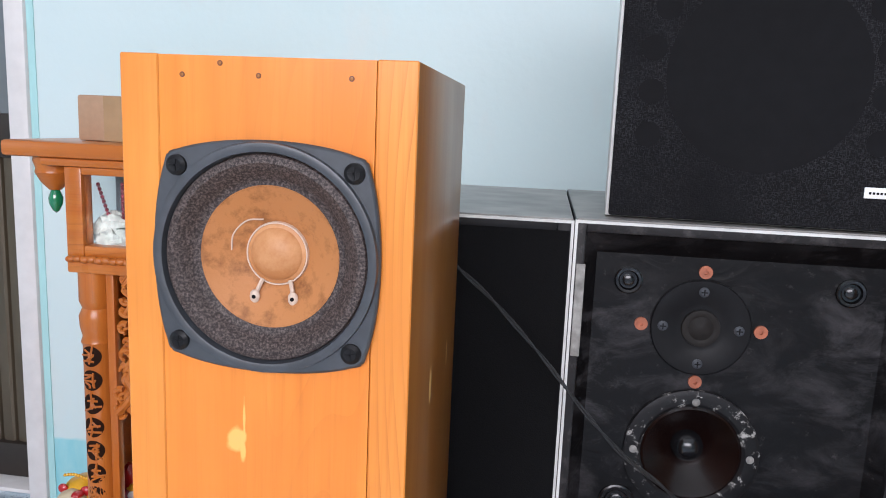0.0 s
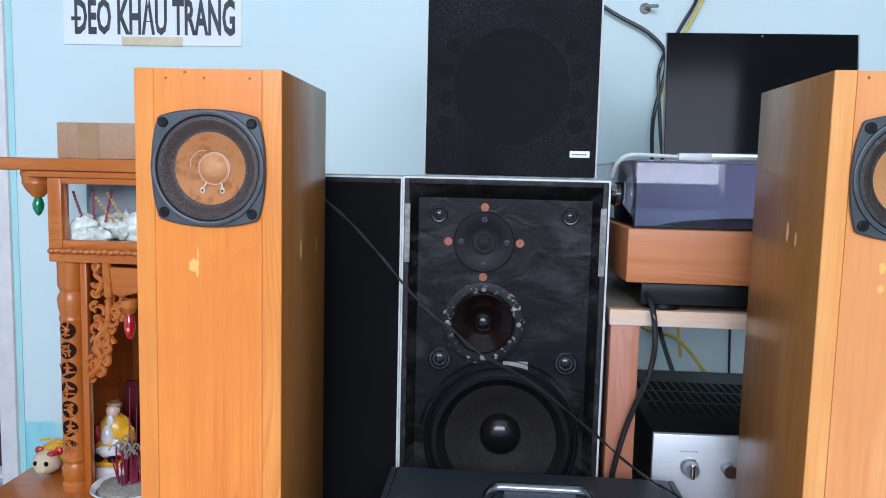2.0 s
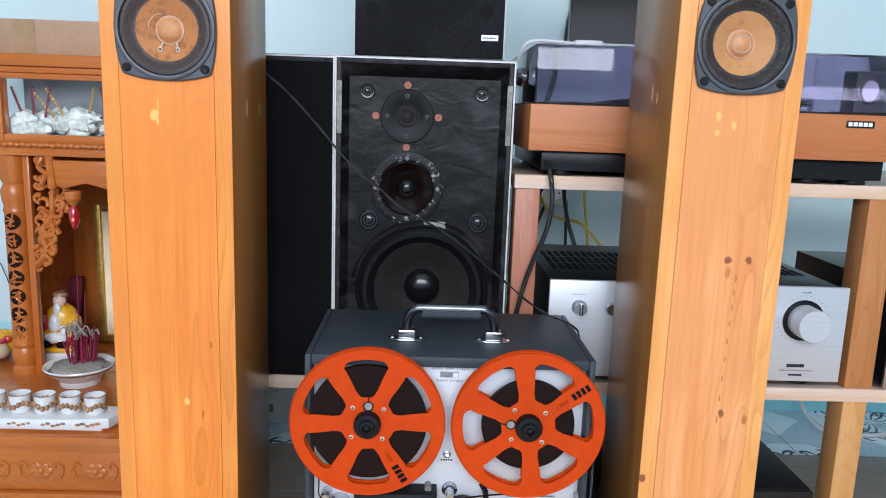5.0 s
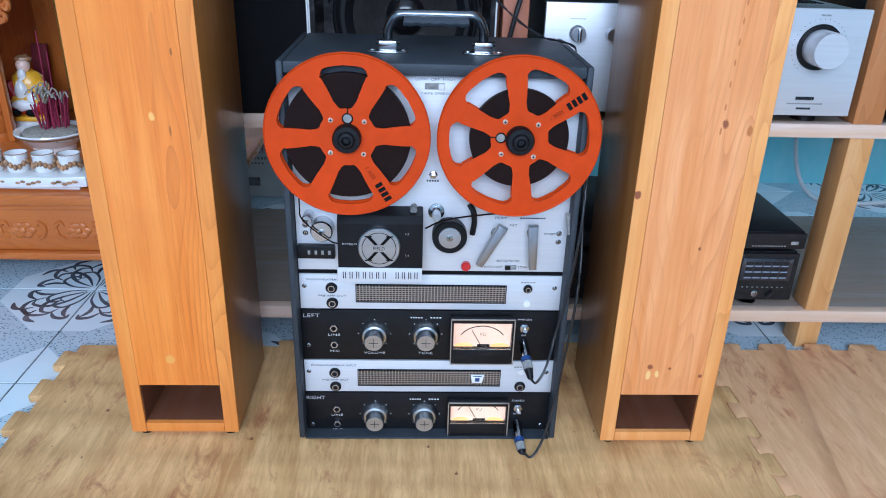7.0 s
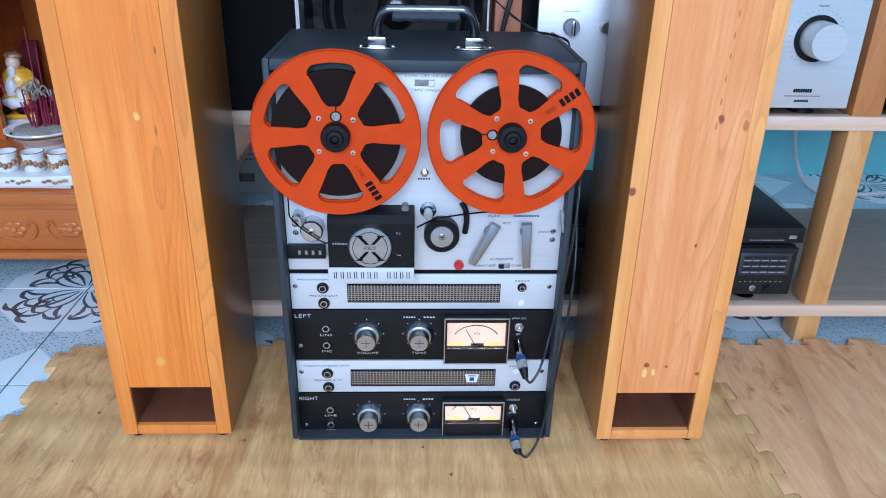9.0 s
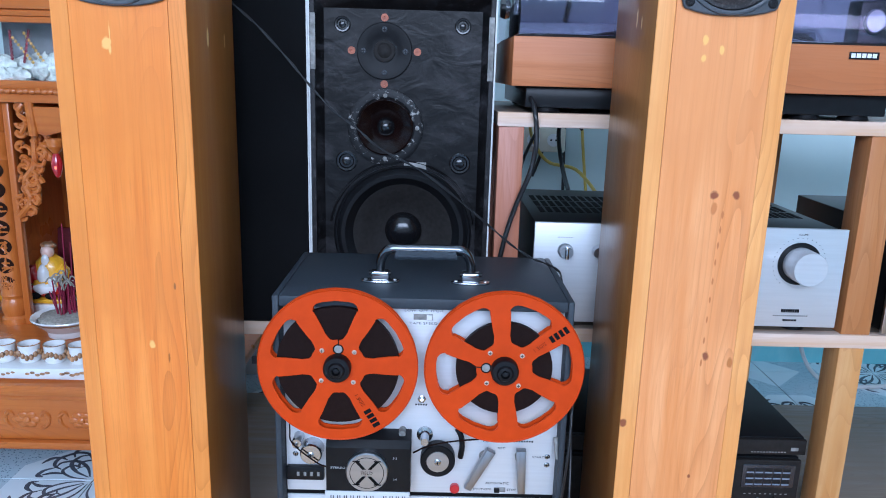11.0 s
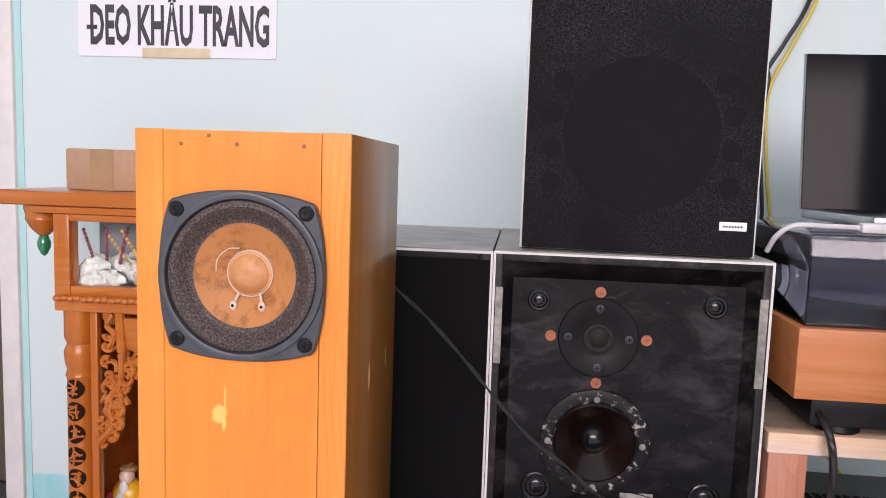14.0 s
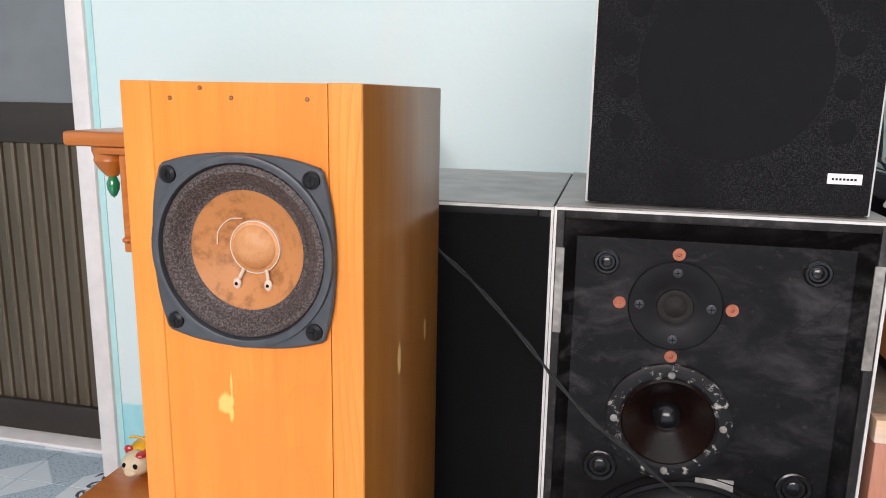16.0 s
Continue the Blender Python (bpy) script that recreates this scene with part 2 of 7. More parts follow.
M["door_rail"] = mat("dark_door_rail", (0.035, 0.027, 0.022), 0.4, 0.2)
M["door_glass"] = mat("grey_frosted_pane", (0.16, 0.18, 0.19), 0.25, scale=6, vary=0.15)
M["jamb"] = mat("cream_jamb", (0.74, 0.70, 0.68), 0.5, scale=30, vary=0.08, bump=0.2)
M["screen"] = mat("laptop_screen", (0.006, 0.006, 0.007), 0.12, spec=0.07, scale=10, vary=0.1)
M["beige"] = mat("beige_box", (0.76, 0.75, 0.70), 0.5, scale=30, vary=0.08)
M["socket"] = mat("socket_plastic", (0.66, 0.62, 0.50), 0.4)
M["green_bulb"] = mat("green_bulb_glass", (0.0, 0.16, 0.06), 0.12, coat=1.0, emit=(0.0, 0.5, 0.2, 0.05))
M["red_bulb"] = mat("red_bulb_glass", (0.25, 0.004, 0.01), 0.12, coat=1.0, emit=(1.0, 0.02, 0.02, 0.12))
M["red_glow"] = mat("red_filament", (0.9, 0.1, 0.05), 0.3, emit=(1.0, 0.12, 0.05, 2.5))
M["concrete"] = mat("outside_ground", (0.4, 0.39, 0.37), 0.8, scale=8)
M["ceiling"] = mat("ceiling_paint", (0.78, 0.80, 0.80), 0.7, scale=12, vary=0.04)
M["frost"] = mat("white_picture_clumps", (0.44, 0.47, 0.43), 0.5, scale=120, vary=0.35, bump=0.8, big=40)
M["pic"] = mat("dusty_grey", (0.17, 0.175, 0.19), 0.35, scale=25, vary=0.5)
M["dusty_top"] = mat("dusty_top", (0.25, 0.24, 0.225), 0.4, scale=30, vary=0.35, big=9)
M["display"] = mat("tuner_display", (0.02, 0.024, 0.032), 0.15, coat=0.6)
M["display_ink"] = mat("display_print", (0.22, 0.26, 0.33), 0.4)


def glass(name, tint, rough=0.03):
    m = bpy.data.materials.new(name)
    m.use_nodes = True
    b = m.node_tree.nodes["Principled BSDF"]
    b.inputs["Base Color"].default_value = (*tint, 1)
    b.inputs["Transmission Weight"].default_value = 1.0
    b.inputs["Roughness"].default_value = rough
    b.inputs["IOR"].default_value = 1.45
    return m


M["acrylic"] = glass("tinted_acrylic", (0.60, 0.545, 0.70))
M["glass"] = glass("clear_glass", (0.96, 0.98, 0.98))


def wall_paint():
    """Pale cyan emulsion with faint stains, and a stronger cyan skirting coat low down with a hand-brushed edge."""
    m = bpy.data.materials.new("wall_paint")
    m.use_nodes = True
    t = m.node_tree
    b = t.nodes["Principled BSDF"]
    b.inputs["Roughness"].default_value = 0.55
    pos = t.nodes.new("ShaderNodeNewGeometry").outputs["Position"]
    sep = t.nodes.new("ShaderNodeSeparateXYZ")
    t.links.new(pos, sep.inputs[0])
    n1, n2 = noisen(t, pos, 2.2, 5), noisen(t, mapped(t, pos, (1, 1, 0.35)), 5.5, 6, 0.65)
    c = mixc(t, ramp(t, n1, 0.35, 0.7), (0.64, 0.745, 0.74), (0.595, 0.735, 0.735))
    c = mixc(t, mathn(t, "MULTIPLY", ramp(t, n2, 0.55, 0.78), 0.35), c, (0.74, 0.68, 0.62))
    edge = mathn(t, "ADD", 0.2, mathn(t, "MULTIPLY", mathn(t, "SUBTRACT", noisen(t, pos, 9, 4), 0.5), 0.03))
    low = ramp(t, mathn(t, "SUBTRACT", edge, sep.outputs["Z"]), -0.004, 0.004)
    c = mixc(t, low, c, mixc(t, ramp(t, n2, 0.5, 0.7), (0.26, 0.62, 0.68), (0.42, 0.70, 0.72)))
    t.links.new(c, b.inputs["Base Color"])
    bp = t.nodes.new("ShaderNodeBump")
    bp.inputs["Strength"].default_value, bp.inputs["Distance"].default_value = 0.25, 0.002
    t.links.new(noisen(t, pos, 60, 5), bp.inputs["Height"])
    t.links.new(bp.outputs["Normal"], b.inputs["Normal"])
    return m


M["wall"] = wall_paint()
TX, TY, TILE = -0.284, 0.801, 0.300


def tile_glaze():
    """Patterned ceramic: white diamonds round the tile corners on a blue-grey speckled ground."""
    m = bpy.data.materials.new("tile_glaze")
    m.use_nodes = True
    t = m.node_tree
    b = t.nodes["Principled BSDF"]
    b.inputs["Roughness"].default_value = 0.12
    b.inputs["Coat Weight"].default_value = 0.3
    pos = t.nodes.new("ShaderNodeNewGeometry").outputs["Position"]
    u = mapped(t, pos, (1 / TILE, 1 / TILE, 1), (-TX / TILE, -TY / TILE, 0))
    sep = t.nodes.new("ShaderNodeSeparateXYZ")
    t.links.new(u, sep.inputs[0])
    X, Y = sep.outputs["X"], sep.outputs["Y"]
    rx, ry = mathn(t, "ROUND", X), mathn(t, "ROUND", Y)
    man = mathn(t, "ADD", mathn(t, "ABSOLUTE", mathn(t, "SUBTRACT", X, rx)), mathn(t, "ABSOLUTE", mathn(t, "SUBTRACT", Y, ry)))
    odd = mathn(t, "ABSOLUTE", mathn(t, "MODULO", mathn(t, "ADD", rx, ry), 2.0))
    size = mathn(t, "SUBTRACT", 0.66, mathn(t, "MULTIPLY", odd, 0.32))
    white = ramp(t, mathn(t, "SUBTRACT", size, man), -0.006, 0.006)
    v = t.nodes.new("ShaderNodeTexVoronoi")
    v.inputs["Scale"].default_value = 190
    t.links.new(pos, v.inputs["Vector"])
    speck = ramp(t, v.outputs["Distance"], 0.34, 0.22)
    ground = mixc(t, speck, (0.50, 0.62, 0.70), (0.16, 0.22, 0.29))
    cloud = mixc(t, ramp(t, noisen(t, pos, 9, 4), 0.35, 0.7), (0.76, 0.84, 0.88), (0.68, 0.79, 0.86))
    t.links.new(mixc(t, white, ground, cloud), b.inputs["Base Color"])
    return m


M["tile"] = tile_glaze()
M["grout"] = mat("grout", (0.10, 0.12, 0.13), 0.8)
M["scroll"] = mat("tile_scroll_print", (0.09, 0.10, 0.125), 0.15, scale=60, vary=0.5)


def foam(name, a, b2, c2):
    """Wood-print foam mat: streaks along y with reddish blotches."""
    m = bpy.data.materials.new(name)
    m.use_nodes = True
    t = m.node_tree
    b = t.nodes["Principled BSDF"]
    b.inputs["Roughness"].default_value = 0.5
    pos = t.nodes.new("ShaderNodeNewGeometry").outputs["Position"]
    s1 = noisen(t, mapped(t, pos, (1, 0.14, 1), (0, 0, 0.371)), 34, 8, 0.75, 0.3)
    s2 = noisen(t, mapped(t, pos, (1, 0.38, 1), (3, 0, 0.377)), 30, 6, 0.72, 0.6)
    c = mixc(t, ramp(t, s1, 0.40, 0.62), a, b2)
    c = mixc(t, mathn(t, "MULTIPLY", ramp(t, noisen(t, mapped(t, pos, (1, 0.45, 1), (5, 1, 0.39)), 6, 4), 0.45, 0.65), 0.55), c, a)
    where = ramp(t, noisen(t, mapped(t, pos, (1, 0.5, 1), (9, 2, 0.35)), 7, 3), 0.42, 0.58)
    c = mixc(t, mathn(t, "MULTIPLY", mathn(t, "MULTIPLY", ramp(t, s2, 0.54, 0.66), where), 0.75), c, c2)
    c = mixc(t, ramp(t, noisen(t, mapped(t, pos, (1, 0.6, 1), (1, 7, 0.33)), 90, 3, 0.6), 0.70, 0.76), c, (c2[0] * 0.5, c2[1] * 0.5, c2[2] * 0.5))
    grain = noisen(t, mapped(t, pos, (1, 0.08, 1), (2, 3, 0.31)), 260, 5, 0.72)
    c = mixc(t, mathn(t, "MULTIPLY", ramp(t, grain, 0.48, 0.66), 0.5), c, b2)
    t.links.new(c, b.inputs["Base Color"])
    bp = t.nodes.new("ShaderNodeBump")
    bp.inputs["Strength"].default_value, bp.inputs["Distance"].default_value = 0.2, 0.001
    t.links.new(s1, bp.inputs["Height"])
    t.links.new(bp.outputs["Normal"], b.inputs["Normal"])
    return m


M["foam"] = foam("foam_mat_a", (0.80, 0.51, 0.215), (0.50, 0.265, 0.088), (0.33, 0.10, 0.04))
M["foam2"] = foam("foam_mat_b", (0.84, 0.51, 0.255), (0.66, 0.345, 0.155), (0.42, 0.12, 0.055))


def baffle_paint():
    """Black paint with grey smears and dust."""
    m = bpy.data.materials.new("smeared_black_baffle")
    m.use_nodes = True
    t = m.node_tree
    b = t.nodes["Principled BSDF"]
    co = t.nodes.new("ShaderNodeTexCoord").outputs["Object"]
    s = noisen(t, mapped(t, co, (1, 1, 1.7), rot=(0, 0.4, 0)), 20, 8, 0.74, 0.5)
    p = noisen(t, co, 6, 3)
    f = noisen(t, co, 110, 5, 0.7)
    c = mixc(t, mathn(t, "MULTIPLY", mathn(t, "MULTIPLY", ramp(t, s, 0.46, 0.66), ramp(t, p, 0.35, 0.6)), 0.95), (0.0040, 0.0036, 0.0040), (0.050, 0.047, 0.050))
    c = mixc(t, mathn(t, "MULTIPLY", ramp(t, f, 0.62, 0.8), 0.5), c, (0.10, 0.092, 0.09))
    b.inputs["Specular IOR Level"].default_value = 0.17
    t.links.new(c, b.inputs["Base Color"])
    t.links.new(mathn(t, "ADD", 0.22, mathn(t, "MULTIPLY", s, 0.3)), b.inputs["Roughness"])
    bp = t.nodes.new("ShaderNodeBump")
    bp.inputs["Strength"].default_value, bp.inputs["Distance"].default_value = 0.5, 0.002
    t.links.new(mathn(t, "ADD", noisen(t, mapped(t, co, (1, 1, 1.6), rot=(0, 0.4, 0)), 24, 3, 0.5, 1.2), mathn(t, "MULTIPLY", f, 0.1)), bp.inputs["Height"])
    t.links.new(bp.outputs["Normal"], b.inputs["Normal"])
    return m


M["baffle"] = baffle_paint()


def scuffed(name, base, worn, scale, lo, hi, spec=0.3):
    m = bpy.data.materials.new(name)
    m.use_nodes = True
    t = m.node_tree
    b = t.nodes["Principled BSDF"]
    b.inputs["Roughness"].default_value = 0.45
    b.inputs["Specular IOR Level"].default_value = spec
    co = t.nodes.new("ShaderNodeTexCoord").outputs["Object"]
    f = noisen(t, co, scale, 6, 0.7)
    t.links.new(mixc(t, ramp(t, f, lo, hi), base, worn), b.inputs["Base Color"])
    bp = t.nodes.new("ShaderNodeBump")
    bp.inputs["Strength"].default_value, bp.inputs["Distance"].default_value = 0.4, 0.001
    t.links.new(f, bp.inputs["Height"])
    t.links.new(bp.outputs["Normal"], b.inputs["Normal"])
    return m


M["chipped"] = scuffed("chipped_black_ring", (0.008, 0.008, 0.009), (0.36, 0.35, 0.33), 150, 0.57, 0.66, 0.2)
M["worn_black"] = scuffed("worn_black_cabinet", (0.018, 0.017, 0.018), (0.07, 0.066, 0.066), 60, 0.50, 0.75, 0.15)
M["surround"] = scuffed("mottled_foam_surround", (0.022, 0.015, 0.014), (0.15, 0.115, 0.105), 900, 0.44, 0.66)
M["surround2"] = scuffed("dark_foam_surround", (0.022, 0.019, 0.019), (0.08, 0.07, 0.066), 420, 0.48, 0.66)
M["cone"] = scuffed("tan_paper_cone", (0.46, 0.19, 0.066), (0.22, 0.085, 0.03), 75, 0.50, 0.68)
M["cone2"] = scuffed("tan_paper_cone_pale", (0.50, 0.245, 0.095), (0.30, 0.14, 0.055), 60, 0.56, 0.72)
M["dome"] = scuffed("tan_dust_cap", (0.45, 0.19, 0.07), (0.58, 0.30, 0.14), 30, 0.45, 0.65)
M["midcone"] = mat("dark_brown_cone", (0.008, 0.0032, 0.0027), 0.25, spec=0.35, scale=40, vary=0.3)


def cloth(name, base, thread):
    """Woven grille cloth: two crossed sets of threads."""
    m = bpy.data.materials.new(name)
    m.use_nodes = True
    t = m.node_tree
    b = t.nodes["Principled BSDF"]
    b.inputs["Roughness"].default_value = 0.8
    b.inputs["Specular IOR Level"].default_value = 0.05
    co = t.nodes.new("ShaderNodeTexCoord").outputs["Object"]
    w = noisen(t, mapped(t, co, (1, 1, 0.3)), 1300, 2)
    h = noisen(t, mapped(t, co, (0.3, 1, 1)), 1300, 2)
    dust = noisen(t, co, 9, 6, 0.65)
    f = mathn(t, "MULTIPLY", ramp(t, mathn(t, "MAXIMUM", w, h), 0.52, 0.72), ramp(t, dust, 0.34, 0.66))
    t.links.new(mixc(t, f, base, thread), b.inputs["Base Color"])
    bp = t.nodes.new("ShaderNodeBump")
    bp.inputs["Strength"].default_value, bp.inputs["Distance"].default_value = 0.5, 0.001
    t.links.new(mathn(t, "ADD", w, h), bp.inputs["Height"])
    t.links.new(bp.outputs["Normal"], b.inputs["Normal"])
    return m


M["plain_cloth"] = mat("plain_black_cloth", (0.0065, 0.0065, 0.007), 0.85, spec=0.05, scale=900, vary=0.3, bump=0.2)
M["print"] = mat("faded_black_print", (0.045, 0.045, 0.052), 0.6, scale=40, vary=0.3)
M["cap_gloss"] = mat("glossy_black_cap", (0.006, 0.006, 0.007), 0.2, spec=0.5, scale=60)
M["cloth"] = cloth("black_grille_cloth", (0.010, 0.010, 0.011), (0.050, 0.050, 0.055))


# ---- mesh helpers ----
def box(x0, x1, y0, y1, z0, z1, bev=0.0, seg=2):
    bm = bmesh.new()
    bmesh.ops.create_cube(bm, size=1)
    for v in bm.verts:
        v.co = Vector(((x0 + x1) / 2 + v.co.x * (x1 - x0), (y0 + y1) / 2 + v.co.y * (y1 - y0), (z0 + z1) / 2 + v.co.z * (z1 - z0)))
    if bev:
        bmesh.ops.bevel(bm, geom=list(bm.edges), offset=bev, segments=seg, profile=0.5, affect="EDGES")
    return bm


def lathe(profile, n=32, centre=(0, 0, 0), axis="y", cap=False):
    """Turns (radius, height) pairs round an axis. Along y, height grows towards the viewer (-y)."""
    bm = bmesh.new()
    rings = []
    for r, h in profile:
        ring = []
        for i in range(n if r > 1e-6 else 1):
            a = 2 * math.pi * i / n
            c, s = r * math.cos(a), r * math.sin(a)
            p = {"y": (c, -h, s), "z": (c, s, h), "x": (h, c, s)}[axis]
            ring.append(bm.verts.new(Vector(centre) + Vector(p)))
        rings.append(ring)
    for a, b in zip(rings, rings[1:]):
        for i in range(n):
            j = (i + 1) % n
            vs = [a[i % len(a)], a[j % len(a)], b[j % len(b)], b[i % len(b)]]
            vs = list(dict.fromkeys(vs))
            if len(vs) > 2:
                bm.faces.new(vs)
    for ring in (rings[0], rings[-1]):
        if cap and len(ring) > 2:
            bm.faces.new(ring)
    bmesh.ops.recalc_face_normals(bm, faces=bm.faces)
    return bm


def smooth_line(points, k=6):
    """A Catmull-Rom line through the points."""
    p = [Vector(q) for q in points]
    p = [2 * p[0] - p[1]] + p + [2 * p[-1] - p[-2]]
    out = []
    for i in range(1, len(p) - 2):
        for j in range(k):
            s = j / k
            a, b, c, d = p[i - 1:i + 3]
            out.append(0.5 * (2 * b + (c - a) * s + (2 * a - 5 * b + 4 * c - d) * s * s + (3 * b - a - 3 * c + d) * s ** 3))
    return out + [p[-2]]


def tube(points, r, n=8, k=6):
    bm = bmesh.new()
    line = smooth_line(points, k) if k > 1 else [Vector(q) for q in points]
    rings = []
    for i, p in enumerate(line):
        d = (line[min(i + 1, len(line) - 1)] - line[max(i - 1, 0)]).normalized()
        u = d.cross(Vector((0.13, 0.31, 0.94))).normalized()
        w = d.cross(u)
        rr = r(i / (len(line) - 1)) if callable(r) else r
        rings.append([bm.verts.new(p + rr * (math.cos(2 * math.pi * j / n) * u + math.sin(2 * math.pi * j / n) * w)) for j in range(n)])
    for a, b in zip(rings, rings[1:]):
        for j in range(n):
            bm.faces.new((a[j], a[(j + 1) % n], b[(j + 1) % n], b[j]))
    bm.faces.new(rings[0]), bm.faces.new(rings[-1])
    bmesh.ops.recalc_face_normals(bm, faces=bm.faces)
    return bm


def prism(outline, axis, lo, hi, bev=0.0):
    """Extrudes a flat outline of (a, b) pairs from lo to hi along an axis."""
    put = {"y": lambda a, b, h: (a, h, b), "z": lambda a, b, h: (a, b, h), "x": lambda a, b, h: (h, a, b)}[axis]
    bm = bmesh.new()
    lower = [bm.verts.new(put(a, b, lo)) for a, b in outline]
    upper = [bm.verts.new(put(a, b, hi)) for a, b in outline]
    f1, f2 = bm.faces.new(lower), bm.faces.new(upper)
    for i in range(len(outline)):
        j = (i + 1) % len(outline)
        bm.faces.new((lower[i], lower[j], upper[j], upper[i]))
    bmesh.ops.recalc_face_normals(bm, faces=bm.faces)
    if bev:
        rim = [e for f in (f1, f2) for e in f.edges]
        bmesh.ops.bevel(bm, geom=rim, offset=bev, segments=2, profile=0.5, affect="EDGES")
    return bm


def holed(outline, centre, r, y0, y1, n=64):
    """A plate in the xz plane with a round hole: outline(angle) gives the outer radius."""
    bm = bmesh.new()
    angles = sorted(set([round(2 * math.pi * i / n, 5) for i in range(n)] + [round(a % (2 * math.pi), 5) for a in outline(None)]))
    rows = []
    for a in angles:
        c, s = math.cos(a), math.sin(a)
        o = outline(a)
        rows.append([bm.verts.new((centre[0] + q * c, y, centre[1] + q * s)) for q, y in ((r, y0), (o, y0), (o, y1), (r, y1))])
    for p, q in zip(rows, rows[1:] + rows[:1]):
        for k in range(4):
            bm.faces.new((p[k], q[k], q[(k + 1) % 4], p[(k + 1) % 4]))
    bmesh.ops.recalc_face_normals(bm, faces=bm.faces)
    return bm


def holed_panel(x0, x1, y0, y1, z0, z1, cx, cz, r):
    def out(a):
        if a is None:
            return [math.atan2(z - cz, x - cx) for x in (x0, x1) for z in (z0, z1)]
        c, s = math.cos(a), math.sin(a)
        tx = ((x1 if c > 0 else x0) - cx) / c if abs(c) > 1e-6 else 1e9
        tz = ((z1 if s > 0 else z0) - cz) / s if abs(s) > 1e-6 else 1e9
        return min(tx, tz)
    return holed(out, (cx, cz), r, y0, y1)


def ball(c, rx, ry, rz, n=16, rough=0.0, seed=0):
    bm = bmesh.new()
    bmesh.ops.create_uvsphere(bm, u_segments=n, v_segments=max(6, n // 2), radius=1)
    for v in bm.verts:
        d = 1 + (rough * noise.noise(v.co * 2.3 + Vector((seed, 0, 0))) if rough else 0)
        v.co = Vector(c) + Vector((v.co.x * rx, v.co.y * ry, v.co.z * rz)) * d
    return bm


def join(*bms):
    out = bmesh.new()
    for b in bms:
        me = bpy.data.meshes.new("tmp")
        b.to_mesh(me)
        b.free()
        out.from_mesh(me)
        bpy.data.meshes.remove(me)
    return out


def cut(bm, holes_fn):
    """Drops the faces whose centre a test picks."""
    bmesh.ops.delete(bm, geom=[f for f in bm.faces if holes_fn(f.calc_center_median())], context="FACES")
    return bm


ORG = {}


def thing(name, at, label="", category="", group="", kind=""):
    ob = new(name)
    ob.location = at
    ob.empty_display_size = 0.02
    ORG[ob] = Vector(at)
    return tagged(ob, label, category, group, kind)


def mesh_ob(name, bm, material, origin, flat=False):
    bmesh.ops.translate(bm, verts=bm.verts, vec=-Vector(origin))
    me = bpy.data.meshes.new(name)
    bm.to_mesh(me)
    bm.free()
    me.materials.append(material)
    if not flat and len(me.polygons):
        me.polygons.foreach_set("use_smooth", [True] * len(me.polygons))
        me.set_sharp_from_angle(angle=radians(32))
    return new(name, me)


def part(name, bm, material, parent, label=""):
    """One mesh under a thing or a part; coordinates in the world."""
    ob = mesh_ob(name, bm, material, ORG[parent])
    ob.parent = parent
    ORG[ob] = ORG[parent]
    return tagged(ob, label)


def solo(name, bm, material, at, label="", category="", group="", kind=""):
    """A thing that is one mesh."""
    ob = mesh_ob(name, bm, material, at)
    ob.location = at
    ORG[ob] = Vector(at)
    return tagged(ob, label, category, group, kind)


def lettering(text, x, y, z, size, material, parent, name="lettering", width=0.0, tilt=0.0, align="CENTER", bold=0.0):
    """Words that face the viewer (-y), centred on x and z."""
    cu = bpy.data.curves.new(name, "FONT")
    cu.body, cu.size, cu.extrude, cu.align_x, cu.align_y = text, size, 0.0002, align, "CENTER"
    cu.resolution_u, cu.offset = 2, bold if bold else -0.018 * size
    cu.materials.append(material)
    ob = new(name, cu)
    ob.parent = parent
    ob.location = Vector((x, y, z)) - ORG[parent]
    ob.rotation_euler = (radians(90), radians(tilt), 0)
    if width:
        bpy.context.view_layer.update()
        ob.scale = (width / max(ob.dimensions.x, 1e-4), 1, 1)
    return ob


def bars(name, spans, y, z0, z1, material, parent):
    """Unreadable print as short bars: (x0, x1) spans."""
    return part(name, join(*[box(a, b, y - 0.0004, y, z0, z1) for a, b in spans]), material, parent)


def letter_spans(x0, x1, n, fill=0.62):
    w = (x1 - x0) / n
    return [(x0 + i * w, x0 + (i + fill) * w) for i in range(n)]


def screw(c, r, material, parent, name="screw", depth=0.0015):
    s = part(name, lathe([(0, depth), (r * 0.6, depth), (r, depth * 0.3), (r, -0.001)], 14, c), material, parent)
    part("slot", join(box(c[0] - r * 0.6, c[0] + r * 0.6, c[1] - depth - 0.0002, c[1] - depth + 0.0003, c[2] - r * 0.12, c[2] + r * 0.12),
                      box(c[0] - r * 0.12, c[0] + r * 0.12, c[1] - depth - 0.0003, c[1] - depth + 0.0003, c[2] - r * 0.6, c[2] + r * 0.6)), M["ink"], s)
    return s


